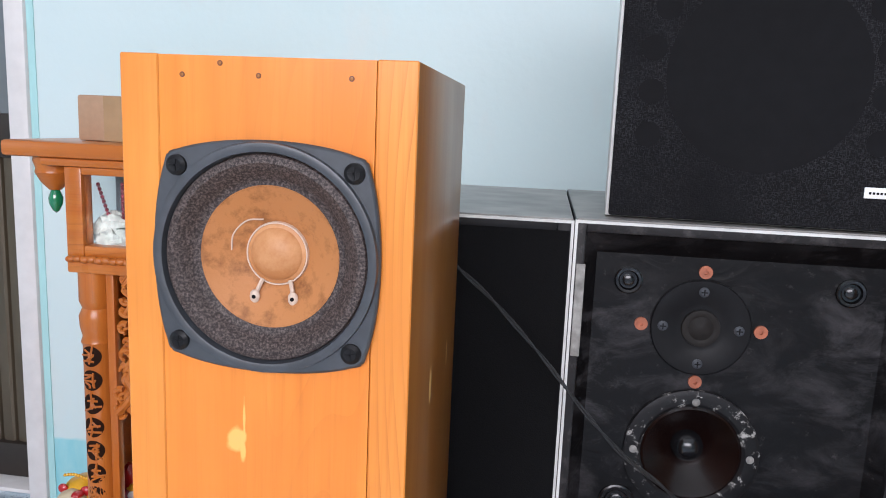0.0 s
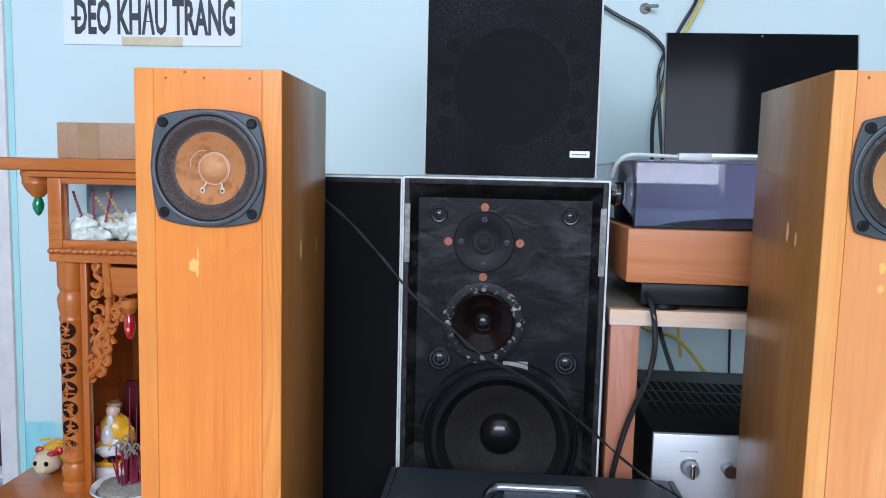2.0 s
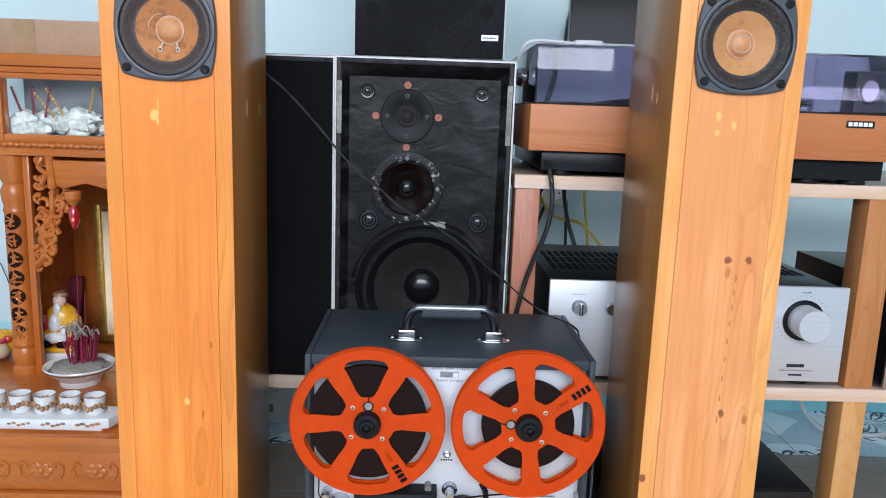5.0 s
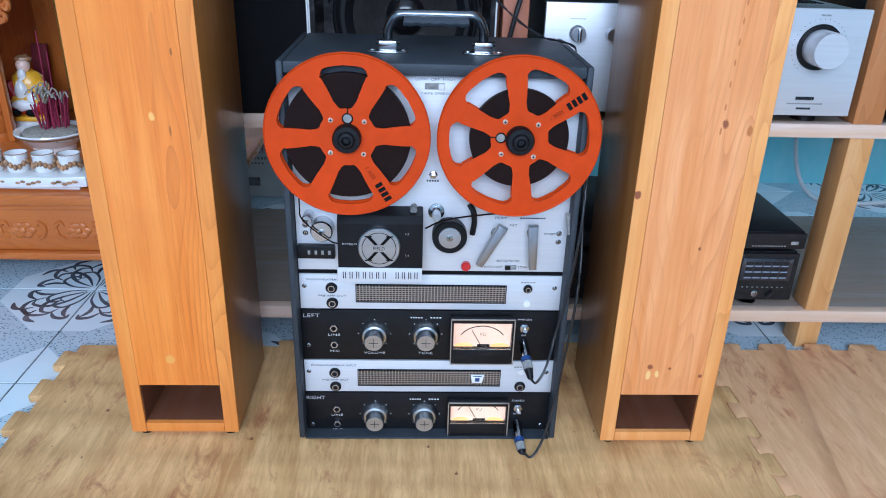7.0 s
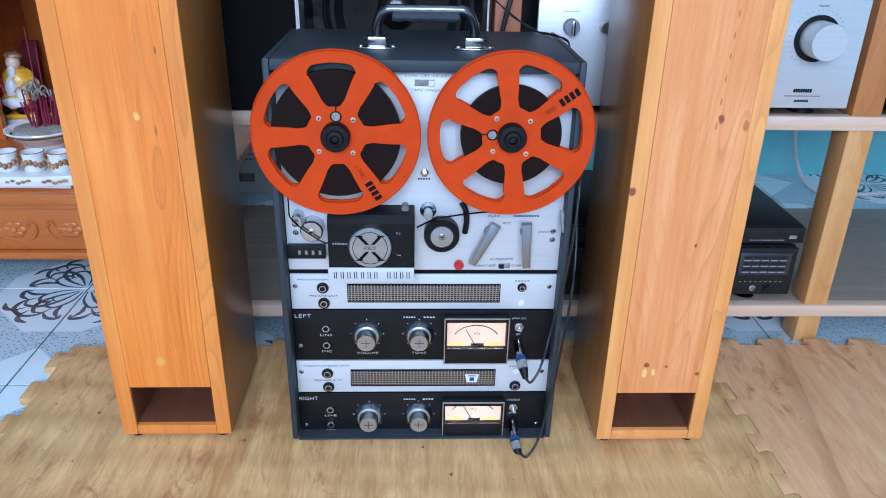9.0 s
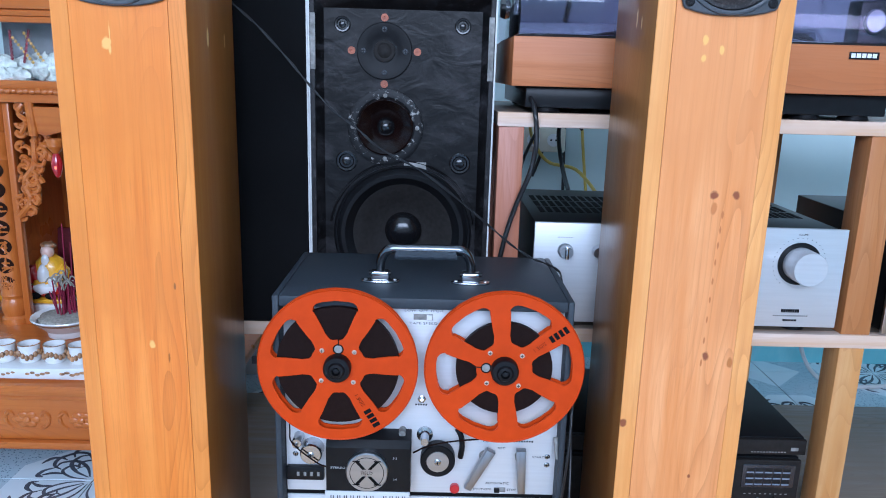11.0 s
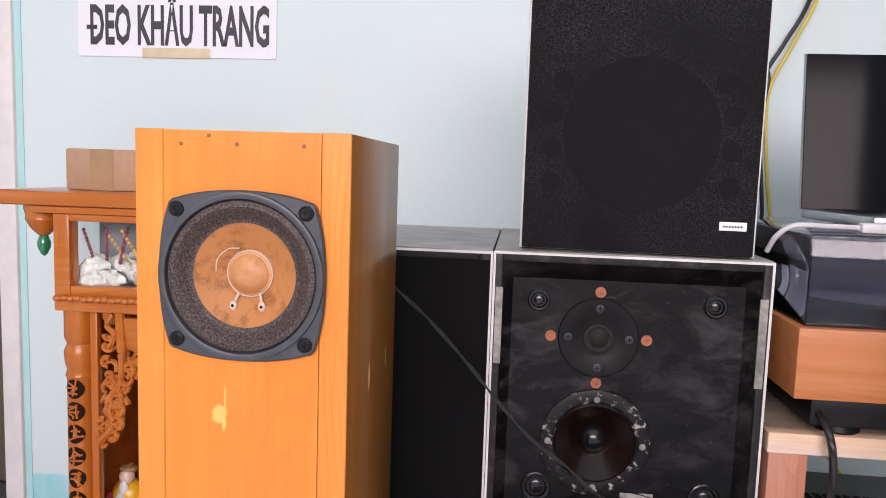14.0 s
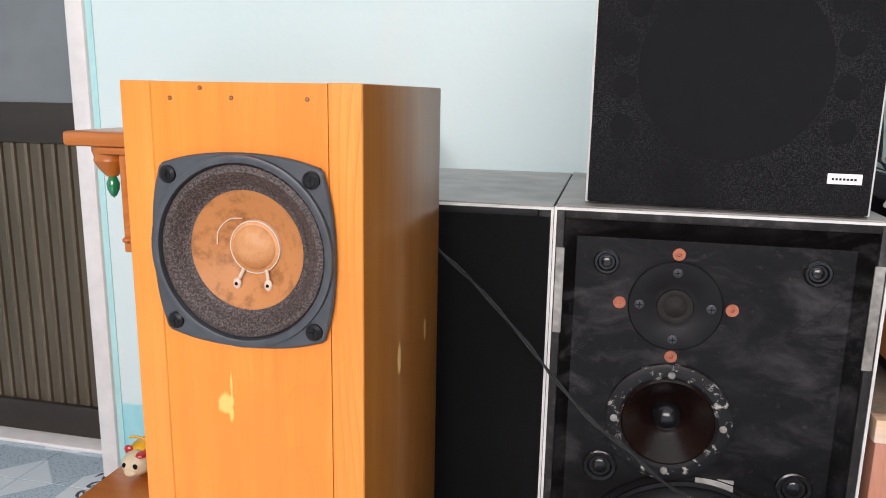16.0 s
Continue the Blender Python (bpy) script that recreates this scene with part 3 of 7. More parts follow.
# ---- room ----
WALL_Y = 1.47
MAT_TOP = 0.012
solo("wall_north", join(box(-0.941, 4.3, WALL_Y, WALL_Y + 0.15, 0, 3.0), box(-4.3, -2.05, WALL_Y, WALL_Y + 0.15, 0, 3.0), box(-2.05, -0.95, WALL_Y, WALL_Y + 0.15, 2.2, 3.0)),
     M["wall"], (0, WALL_Y, 0), "pale cyan painted plaster wall with faint stains", "wall", kind="structure")
solo("wall_east", box(4.3, 4.45, -3.3, WALL_Y + 0.15, 0, 3.0), M["wall"], (4.3, 0, 0), "pale cyan painted plaster side wall", "wall", kind="structure")
solo("wall_west", join(box(-4.4, -4.25, -3.3, -2.2, 0, 3), box(-4.4, -4.25, -0.2, WALL_Y, 0, 3), box(-4.4, -4.25, -2.2, -0.2, 0, 0.6), box(-4.4, -4.25, -2.2, -0.2, 2.4, 3)),
     M["wall"], (-4.25, 0, 0), "pale cyan painted wall with a window opening", "wall", kind="structure")
solo("wall_south", join(box(-4.3, -1.7, -3.4, -3.25, 0, 3), box(1.9, 4.3, -3.4, -3.25, 0, 3), box(-1.7, 1.9, -3.4, -3.25, 2.55, 3)),
     M["wall"], (0, -3.3, 0), "pale cyan wall with a wide shop-front opening", "wall", kind="structure")
solo("ceiling", box(-4.4, 4.45, -3.4, WALL_Y + 0.2, 3.0, 3.12), M["ceiling"], (0, 0, 3), "plain white painted ceiling", "ceiling", kind="structure")
solo("ground", box(-40, 40, -40, 40, -0.12, -0.03), M["concrete"], (0, 0, 0), "grey concrete ground outside the room", "ground", kind="structure")

door = thing("door_1", (-1.5, 1.62, 0), "closed brown metal door with fluted panel and grey pane", "door", kind="structure")
part("bottom_rail", box(-2.06, -0.98, 1.615, 1.65, 0.012, 0.10, 0.004), M["door_rail"], door)
part("middle_rail", box(-2.06, -0.98, 1.615, 1.65, 0.811, 0.913, 0.004), M["door_rail"], door)
part("top_rail", box(-2.06, -0.98, 1.615, 1.65, 2.08, 2.21, 0.004), M["door_rail"], door)
part("pane", box(-2.06, -0.98, 1.63, 1.64, 0.913, 2.08), M["door_glass"], door, "grey frosted pane")
for i in range(26):
    x = -2.04 + i * 0.0408
    part("flute", prism([(x, 1.645), (x + 0.004, 1.632), (x + 0.030, 1.628), (x + 0.036, 1.632), (x + 0.0408, 1.645)], "z", 0.10, 0.811), M["door_dk"], door)
part("threshold", box(-2.05, -0.97, 1.56, 1.66, 0.001, 0.012, 0.003), M["jamb"], door, "pale stone threshold")
solo("trim_door_jamb", box(-0.984, -0.938, WALL_Y - 0.012, WALL_Y + 0.19, 0, 2.24, 0.006), M["jamb"], (-1.0, WALL_Y, 0), "cream plaster door jamb with chipped edge", "door jamb", kind="structure")
solo("trim_paint_edge", box(-0.9378, -0.922, WALL_Y - 0.0025, WALL_Y + 0.001, 0, 2.24), mat("cyan_edge_paint", (0.42, 0.70, 0.70), 0.55, scale=30, vary=0.12, stretch=(1, 1, 0.2)), (-0.93, WALL_Y, 0), "stronger cyan painted strip along the door jamb", "paint edge", kind="structure")
solo("trim_wall_ledge", box(0.30, 1.2, WALL_Y - 0.03, WALL_Y + 0.002, 1.345, 1.40, 0.004), M["white"], (0.7, WALL_Y, 1.345), "white painted ledge high on the wall", "ledge", kind="structure")


# ---- pine tower speakers ----
def full_range_driver(parent, cx, y, cz, warm):
    """Four-inch driver: bowed square frame, foam surround, paper cone, dust cap and leads."""
    H, C, corner = 0.0541, 0.0480, radians(44.2)

    def edge(a):
        if a is None:
            return [k * math.pi / 2 + s * q for k in range(4) for s in (-1, 1) for q in (corner, radians(42.6), radians(45))]
        a = (a + math.pi / 4) % (math.pi / 2) - math.pi / 4
        v = math.tan(a) * 0.052
        r = (H - (H - C) * min(1, abs(v) / 0.047) ** 2) / math.cos(a)
        return min(r, 0.0667 - 0.0012 * max(0, (abs(a) - radians(42.6)) / radians(2.4)))

    d = part("driver", holed(edge, (cx, cz), 0.0486, y - 0.0045, y - 0.0002, 96), M["frame"], parent, "grey-black pressed metal driver frame")
    mod = d.modifiers.new("round", "BEVEL")
    mod.width, mod.segments, mod.limit_method, mod.angle_limit = 0.0014, 2, "ANGLE", radians(50)
    part("rim", lathe([(0.0535, 0.0044), (0.0530, 0.0068), (0.0512, 0.0072), (0.0490, 0.0066), (0.0482, 0.0030), (0.0480, 0.0)], 64, (cx, y, cz)), M["frame"], d)
    part("surround", lathe([(0.0483, 0.0030), (0.0474, 0.0046), (0.0440, 0.0050), (0.0412, 0.0032), (0.0385, 0.0004), (0.0362, -0.0016), (0.0342, -0.0022), (0.0330, -0.0020)], 72, (cx, y, cz)), M["surround"] if warm else M["surround2"], d, "mottled foam surround")
    D = -0.0135
    part("cone", lathe([(0.0336, -0.0016), (0.0325, -0.0024), (0.0225, -0.0088), (0.0150, D), (0.0, D)], 64, (cx, y, cz)), M["cone"] if warm else M["cone2"], d, "tan paper cone")
    part("dust_cap", lathe([(0.0150, D), (0.0144, D + 0.002), (0.0128, D + 0.0026), (0.0115, D + 0.0044), (0.0070, D + 0.0066), (0.0030, D + 0.0074), (0, D + 0.0076)], 40, (cx, y, cz)), M["dome"], d, "tan paper dust cap")
    part("cap_ring", lathe([(0.0156, D + 0.0004), (0.0152, D + 0.0022), (0.0146, D + 0.0022), (0.0143, D)], 40, (cx, y, cz)), M["lead"], d)
    if warm:
        part("cone_crease", tube([(cx - 0.0215, y + 0.0086, cz + 0.001), (cx - 0.0205, y + 0.0088, cz + 0.009), (cx - 0.014, y + 0.0092, cz + 0.0155), (cx - 0.006, y + 0.0096, cz + 0.0165)], 0.0004, 5, 5), M["lead"], d)
    if warm:
        for sx in (-1, 1):
            px, pz = cx + sx * 0.0095, cz - 0.0205
            part("lead", join(tube([(cx + sx * 0.0068, y + 0.0112, cz - 0.0125), (cx + sx * 0.0082, y + 0.0098, cz - 0.016), (px, y + 0.0078, pz)], 0.0011, 6, 4),
                              ball((px, y + 0.0076, pz), 0.0026, 0.0016, 0.0034, 12)), M["lead"], d, "pale glued lead-out eyelet")
            screw((px, y + 0.0062, pz), 0.0010, M["ink"], d, "eyelet", 0.0006)
    else:
        for k in range(16):
            a, r = math.pi + random.uniform(0.35, math.pi - 0.35), random.uniform(0.018, 0.029)
            part("glue_spot", ball((cx + r * math.cos(a), y + 0.0022 + (0.0336 - r) * 0.60, cz + r * math.sin(a)), random.uniform(0.0007, 0.0017), 0.0005, random.uniform(0.0007, 0.0015), 8), M["dome"], d)
        part("cap_ring", lathe([(0.0100, D + 0.0058), (0.0096, D + 0.0066), (0.0090, D + 0.0064)], 36, (cx, y, cz)), M["lead"], d)
    for sx in (-1, 1):
        for sz in (-1, 1):
            part("screw", join(lathe([(0, 0.0066), (0.003, 0.0068), (0.0047, 0.0058), (0.0050, 0.003)], 20, (cx + sx * 0.0416, y, cz + sz * 0.0412)),
                               box(cx + sx * 0.0416 - 0.0028, cx + sx * 0.0416 + 0.0028, y - 0.0071, y - 0.0066, cz + sz * 0.0412 - 0.0005, cz + sz * 0.0412 + 0.0005),
                               box(cx + sx * 0.0416 - 0.0005, cx + sx * 0.0416 + 0.0005, y - 0.0071, y - 0.0066, cz + sz * 0.0412 - 0.0028, cz + sz * 0.0412 + 0.0028)), M["satin"], d, "black cross-head screw")


def tower(x0, x1, y0, y1, z1, drv_x, drv_z, front, label, warm, stile, nails):
    cx = (x0 + x1) / 2
    sp = thing("tower_speaker", (cx, (y0 + y1) / 2, MAT_TOP), label, "speaker", "pair of tower speakers")
    zb, st = 0.020, 0.0185
    for a, b in ((x0, x0 + st), (x1 - st, x1)):
        # Sides take the shade-darkened pine; a thin stile keeps the lit front tone.
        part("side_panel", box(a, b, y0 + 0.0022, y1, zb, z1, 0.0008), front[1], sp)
        part("stile", box(a, b, y0, y0 + 0.0022, zb, z1, 0.0006, 1), stile, sp)
    part("front_panel", holed_panel(x0 + st + 0.0003, x1 - st - 0.0003, y0 + 0.0003, y0 + 0.016, 0.094, z1 - 0.0003, drv_x, drv_z, 0.0484), front[0], sp, front[2])
    part("back_panel", box(x0 + st + 0.0004, x1 - st - 0.0004, y1 - 0.016, y1 - 0.0005, zb, z1 - 0.002), front[1], sp)
    part("top_panel", box(x0 + st + 0.0004, x1 - st - 0.0004, y0 + 0.0164, y1 - 0.0164, z1 - 0.016, z1 - 0.0012), front[1], sp)
    part("bottom_panel", box(x0 + st + 0.0003, x1 - st - 0.0003, y0 + 0.0005, y1 - 0.017, zb, zb + 0.014, 0.001), stile, sp)
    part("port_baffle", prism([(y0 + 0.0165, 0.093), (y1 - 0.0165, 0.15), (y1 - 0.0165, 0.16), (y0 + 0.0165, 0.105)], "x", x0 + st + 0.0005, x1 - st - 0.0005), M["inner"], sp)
    # Thin sheets added over the pine to darken the port as shade would.
    part("port_lining", join(box(x0 + st, x0 + st + 0.0006, y0 + 0.004, y1 - 0.017, 0.0355, 0.15), box(x1 - st - 0.0006, x1 - st, y0 + 0.004, y1 - 0.017, 0.0355, 0.15), box(x0 + st, x1 - st, y0 + 0.006, y1 - 0.017, 0.0352, 0.0358), box(x0 + st, x1 - st, y1 - 0.018, y1 - 0.0165, 0.036, 0.16)), M["inner"], sp, "thin dark brown lining, the port's shade put into its colour")
    for fx in (x0 + 0.014, x1 - 0.014):
        for fy in (y0 + 0.016, y1 - 0.02):
            part("foot", lathe([(0.0, 0.0), (0.0085, 0.0), (0.009, 0.002), (0.009, 0.0088), (0, 0.0088)], 16, (fx, fy, MAT_TOP), "z"), M["rubber"], sp, "black rubber foot")
    for nf, nz in nails:
        nx = x0 + nf * (x1 - x0)
        nh = part("nail_hole", lathe([(0.0013, 0.0), (0.0012, 0.0003), (0.0008, 0.0003)], 10, (nx, y0 + 0.0003, z1 - nz)), M["altar_dk"], sp)
        part("filler", ball((nx, y0 + 0.0003, z1 - nz), 0.0008, 0.0003, 0.0011, 8), front[1], nh)
    full_range_driver(sp, drv_x, y0 + 0.0003, drv_z, warm)
    return sp


GLUE = (0.85, 0.55, 0.2)
left_front = wood("pine_front_a", PINE, PINE_DK, shift=(1.3, 0, 0.2), amount=0.45,
                  spots=[(-0.0146, 0.7600, 0.0044, 0.0058, CHIP), (-0.0104, 0.772, 0.0006, 0.0085, CHIP), (-0.0111, 0.755, 0.0014, 0.006, CHIP), (-0.0114, 0.762, 0.0022, 0.003, CHIP), (0.0115, 0.431, 0.0032, 0.0042, CHIP), (0.041, 0.50, 0.0012, 0.0040, (0.3, 0.1, 0.02)),
                         (0.030, 0.415, 0.0010, 0.0060, (0.36, 0.11, 0.02)), (-0.006, 0.120, 0.005, 0.007, (0.78, 0.36, 0.075))])
right_front = wood("pine_front_b", (0.77, 0.325, 0.108), (0.42, 0.135, 0.035), shift=(4.1, 0, 1.7), amount=0.4,
                   spots=[(0.0085, 0.621, 0.0044, 0.0050, KNOT), (0.0325, 0.621, 0.0040, 0.0046, KNOT), (0.0095, 0.607, 0.0032, 0.008, (0.55, 0.20, 0.06)), (-0.0185, 0.780, 0.0030, 0.0050, CHIP), (-0.0005, 0.770, 0.0024, 0.0042, CHIP), (-0.0185, 0.762, 0.0026, 0.0038, CHIP),
                          (0.0195, 0.439, 0.0034, 0.005, KNOT), (0.0475, 0.431, 0.003, 0.006, (0.45, 0.16, 0.04)), (0.0165, 0.289, 0.0018, 0.0024, KNOT), (-0.0185, 0.124, 0.0036, 0.0036, KNOT), (0.0065, 0.122, 0.0020, 0.002, KNOT), (-0.0195, 0.112, 0.0030, 0.0065, GLUE), (-0.0085, 0.113, 0.0026, 0.0045, GLUE), (0.0475, 0.111, 0.0024, 0.0024, KNOT), (0.0035, 0.940, 0.0012, 0.0045, KNOT)]
                   + [(0.020 - 0.0006 * k, 0.600 - 0.0155 * k - 0.0007 * k * k, 0.0011, 0.0042, (0.50, 0.17, 0.05)) for k in range(9)])
# Side pine is the front pine darkened: its shade is painted into the colour.
M["pine_shaded_a"] = wood("pine_side_shaded_a", (0.36, 0.135, 0.024), (0.21, 0.063, 0.009), shift=(3, 1, 0), amount=0.4, rough=0.32, coat=0.4, across="Y", spots=[(-0.018, 0.772, 0.0034, 0.011, GLUE), (0.048, 0.771, 0.0026, 0.008, GLUE)])
M["pine_stile_b"] = wood("pine_stile_b", (0.78, 0.35, 0.096), (0.45, 0.15, 0.035), shift=(8, 3, 1), ring=70, amount=0.4, spots=[(-0.0665, 0.355, 0.0036, 0.0044, KNOT), (0.0585, 0.911, 0.0016, 0.006, (0.45, 0.16, 0.04))])
# Right tower's sides, shade likewise put into the wood colour.
M["pine_shaded_b"] = wood("pine_side_shaded_b", (0.36, 0.15, 0.036), (0.19, 0.066, 0.014), shift=(9, 4, 2), amount=0.5, rough=0.32, coat=0.4, across="Y", spots=[(-0.010, 0.804, 0.0030, 0.010, GLUE), (-0.030, 0.799, 0.0022, 0.007, GLUE), (0.058, 0.729, 0.0030, 0.0034, KNOT)])
tower(-0.062, 0.0768, 0.364, 0.540, 0.954, 0.0088, 0.8633, (left_front, M["pine_shaded_a"], "orange varnished pine with a chipped patch"), "tall orange varnished pine speaker with one tan-coned driver", True, M["pine_stile"],
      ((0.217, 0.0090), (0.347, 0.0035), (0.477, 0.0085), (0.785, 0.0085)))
tower(0.555, 0.6945, 0.348, 0.522, 0.9585, 0.627, 0.8693, (right_front, M["pine_shaded_b"], "lighter varnished pine with dark knots"), "tall light pine speaker with knots and a tan-coned driver", False, M["pine_stile_b"],
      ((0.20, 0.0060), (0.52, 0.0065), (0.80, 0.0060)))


# ---- black three-way speakers ----
def shell(x0, x1, y0, y1, z0, z1, material, parent, th=0.013):
    part("side_panel", box(x0, x0 + th, y0, y1, z0, z1, 0.001), material, parent)
    part("side_panel", box(x1 - th, x1, y0, y1, z0, z1, 0.001), material, parent)
    part("top_panel", box(x0 + th, x1 - th, y0, y1, z1 - th, z1, 0.001), material, parent, "")
    part("bottom_panel", box(x0 + th, x1 - th, y0, y1, z0, z0 + th, 0.001), material, parent)
    part("back_panel", box(x0 + th, x1 - th, y1 - th, y1, z0 + th, z1 - th), material, parent)


def edge_trim(x0, x1, y, z0, z1, w=0.0022):
    return join(box(x0, x0 + w, y - 0.0012, y + 0.004, z0, z1), box(x1 - w, x1, y - 0.0012, y + 0.004, z0, z1), box(x0 + w, x1 - w, y - 0.0012, y + 0.004, z1 - w, z1))


SHELF = 0.385
B0, B1, BZ = 0.158, 0.4145, 0.860
bare = thing("three_way_speaker", (0.286, 0.75, SHELF), "black three-way speaker without grille, smeared baffle, standing on the rack", "speaker", "black speakers on the rack")
shell(B0, B1, 0.614, 0.90, SHELF, BZ, M["worn_black"], bare, 0.009)
part("edge_trim", edge_trim(B0, B1, 0.614, SHELF, BZ), M["trim"], bare, "worn white front edge")
part("top_veneer", box(B0 + 0.001, B1 - 0.001, 0.616, 0.898, BZ, BZ + 0.0012), M["dusty_top"], bare, "dusty grey top")
part("baffle", holed_panel(B0 + 0.009, B1 - 0.009, 0.630, 0.645, 0.6185, BZ - 0.009, 0.2628, 0.6745, 0.0405), M["baffle"], bare, "smeared black baffle")
part("baffle", holed_panel(B0 + 0.009, B1 - 0.009, 0.630, 0.645, SHELF + 0.009, 0.6185, 0.2895, 0.521, 0.0940), M["baffle"], bare, "smeared black baffle")
part("baffle_ridge", tube([(0.2895 + 0.1055 * math.cos(a), 0.6305, 0.521 + 0.1055 * math.sin(a)) for a in np.linspace(0.15, math.pi - 0.15, 15)], 0.0022, 6, 2), M["baffle"], bare)
part("chamfer", prism([(0.617, BZ - 0.0092), (0.630, BZ - 0.0092), (0.630, BZ - 0.026)], "x", B0 + 0.0092, B1 - 0.0092), M["baffle"], bare)
for sx, xe in ((1, B0 + 0.0092), (-1, B1 - 0.0092)):
    part("chamfer", prism([(xe, 0.618), (xe, 0.630), (xe + sx * 0.010, 0.630)], "z", SHELF + 0.0095, BZ - 0.0095), M["baffle"], bare)
part("adhesive_strip", box(B0 + 0.0030, B0 + 0.0100, 0.6125, 0.6145, 0.752, 0.826, 0.0005), M["velcro"], bare, "torn grey adhesive strip")
part("adhesive_strip", box(B1 - 0.0110, B1 - 0.0035, 0.6125, 0.6145, 0.742, 0.826, 0.0005), M["velcro"], bare, "torn grey adhesive strip")
BY = 0.630
tw = part("tweeter", lathe([(0.0385, 0.0), (0.0385, 0.0022), (0.0375, 0.0030), (0.022, 0.0030), (0.0195, 0.0018), (0.0150, 0.0018)], 48, (0.2610, BY, 0.7785)), M["black"], bare)
part("dome", lathe([(0.0150, 0.0020), (0.0145, 0.0042), (0.0118, 0.0048), (0.0095, 0.0040), (0.0060, 0.0060), (0, 0.0072)], 32, (0.2610, BY, 0.7785)), M["cone_blk"], tw)
for dx, dz in ((0, 1), (0, -1), (1, 0), (-1, 0)):
    screw((0.2610 + dx * 0.029, BY - 0.003, 0.7785 + dz * 0.029), 0.0040, M["frame"], tw)
    part("washer", lathe([(0.0052, 0.0), (0.0052, 0.0022), (0.0018, 0.0022), (0.0016, 0.0006), (0, 0.0006)], 20, (0.2610 + dx * 0.0455, BY, 0.7785 + dz * 0.0445)), M["washer"], bare, "copper-coloured felt washer")
mid = part("midrange", lathe([(0.0530, 0.0), (0.0530, 0.0042), (0.0505, 0.0052), (0.0420, 0.0048), (0.0395, 0.0030)], 56, (0.2628, BY, 0.6745)), M["chipped"], bare, "chipped black ring with pale wear")
part("cone", lathe([(0.0400, 0.0026), (0.0375, 0.0044), (0.0345, 0.0020), (0.022, -0.0090), (0.0130, -0.0150), (0, -0.0150)], 48, (0.2628, BY, 0.6745)), M["midcone"], mid, "glossy dark brown cone")
part("dust_cap", lathe([(0.0130, -0.0150), (0.0125, -0.0090), (0.0095, -0.0040), (0.0050, -0.0015), (0, -0.0008)], 32, (0.2628, BY, 0.6745)), M["cap_gloss"], mid)
for dx, dz in ((0, 1), (0, -1), (1, 0), (-1, 0)):
    part("bolt", ball((0.2628 + dx * 0.0455, BY - 0.0052, 0.6745 + dz * 0.0440), 0.0033, 0.002, 0.0033, 10), M["velcro"], mid, "pale worn bolt head")
wo = part("woofer", lathe([(0.1000, 0.0), (0.1000, 0.0030), (0.0975, 0.0052), (0.0950, 0.0040)], 72, (0.2895, BY, 0.521)), M["rubber"], bare)
part("surround", lathe([(0.0955, 0.0036), (0.0930, 0.0075), (0.0885, 0.0105), (0.0830, 0.0100), (0.0765, 0.0040), (0.0720, -0.0010)], 72, (0.2895, BY, 0.521)), M["rubber"], wo, "black rubber roll surround")
part("cone", lathe([(0.0724, -0.0006), (0.0700, -0.0014), (0.0500, -0.0130), (0.0285, -0.0240), (0, -0.0240)], 64, (0.2895, BY, 0.521)), M["cone_blk"], wo, "charcoal paper cone")
part("dust_cap", lathe([(0.0275, -0.0235), (0.0265, -0.0160), (0.0210, -0.0090), (0.0115, -0.0050), (0, -0.0036)], 40, (0.2895, BY, 0.521)), M["cap_gloss"], wo, "glossy black dust cap")
for hx, hz, r in ((0.2030, 0.8130, 0.0110), (0.3685, 0.8140, 0.0110), (0.2080, 0.6255, 0.0150), (0.3700, 0.6255, 0.0150)):
    h = part("grille_socket", lathe([(r, 0.0), (r, 0.0022), (r * 0.9, 0.0030), (r * 0.72, 0.0028), (r * 0.62, 0.0006), (0, 0.0006)], 28, (hx, BY, hz)), M["cap_gloss"], bare)
    part("plug", lathe([(r * 0.42, 0.0006), (r * 0.42, 0.0020), (r * 0.3, 0.0028), (0, 0.0028)], 18, (hx, BY, hz)), M["cap_gloss"], h)
part("maker_plate", box(0.290, 0.322, BY - 0.0014, BY + 0.0005, 0.613, 0.626, 0.0006), M["velcro"], bare, "scraped plate")

A0, A1 = -0.097, 0.1574
dark = thing("three_way_speaker", (0.03, 0.75, SHELF), "black speaker with cloth grille on, beside its bare twin", "speaker", "black speakers on the rack")
shell(A0, A1, 0.616, 0.90, SHELF, 0.859, M["black"], dark)
part("edge_trim", edge_trim(A0, A1, 0.616, SHELF, 0.859), M["trim"], dark, "white front edge")
part("grille", prism([(0.612, SHELF + 0.004), (0.612, 0.836), (0.617, 0.8545), (0.625, 0.8545), (0.625, SHELF + 0.004)], "x", A0 + 0.003, A1 - 0.003), M["plain_cloth"], dark, "plain black cloth grille")
part("top_veneer", box(A0 + 0.001, A1 - 0.001, 0.618, 0.898, 0.859, 0.8602), M["dusty_top"], dark, "dusty grey top")

U0, U1, UZ0, UZ1, UY = 0.180, 0.3965, 0.8625, 1.235, 0.628
up = thing("bookshelf_speaker", (0.288, 0.75, UZ0), "black cloth-fronted speaker with white edges, standing on another", "speaker", "black speakers on the rack")
shell(U0, U1, UY + 0.002, 0.86, UZ0, UZ1, M["trim"], up)
part("grille", box(U0 + 0.0025, U1 - 0.0025, UY - 0.004, UY + 0.012, UZ0 + 0.001, UZ1 - 0.002, 0.0015), M["cloth"], up, "dusty black woven grille")
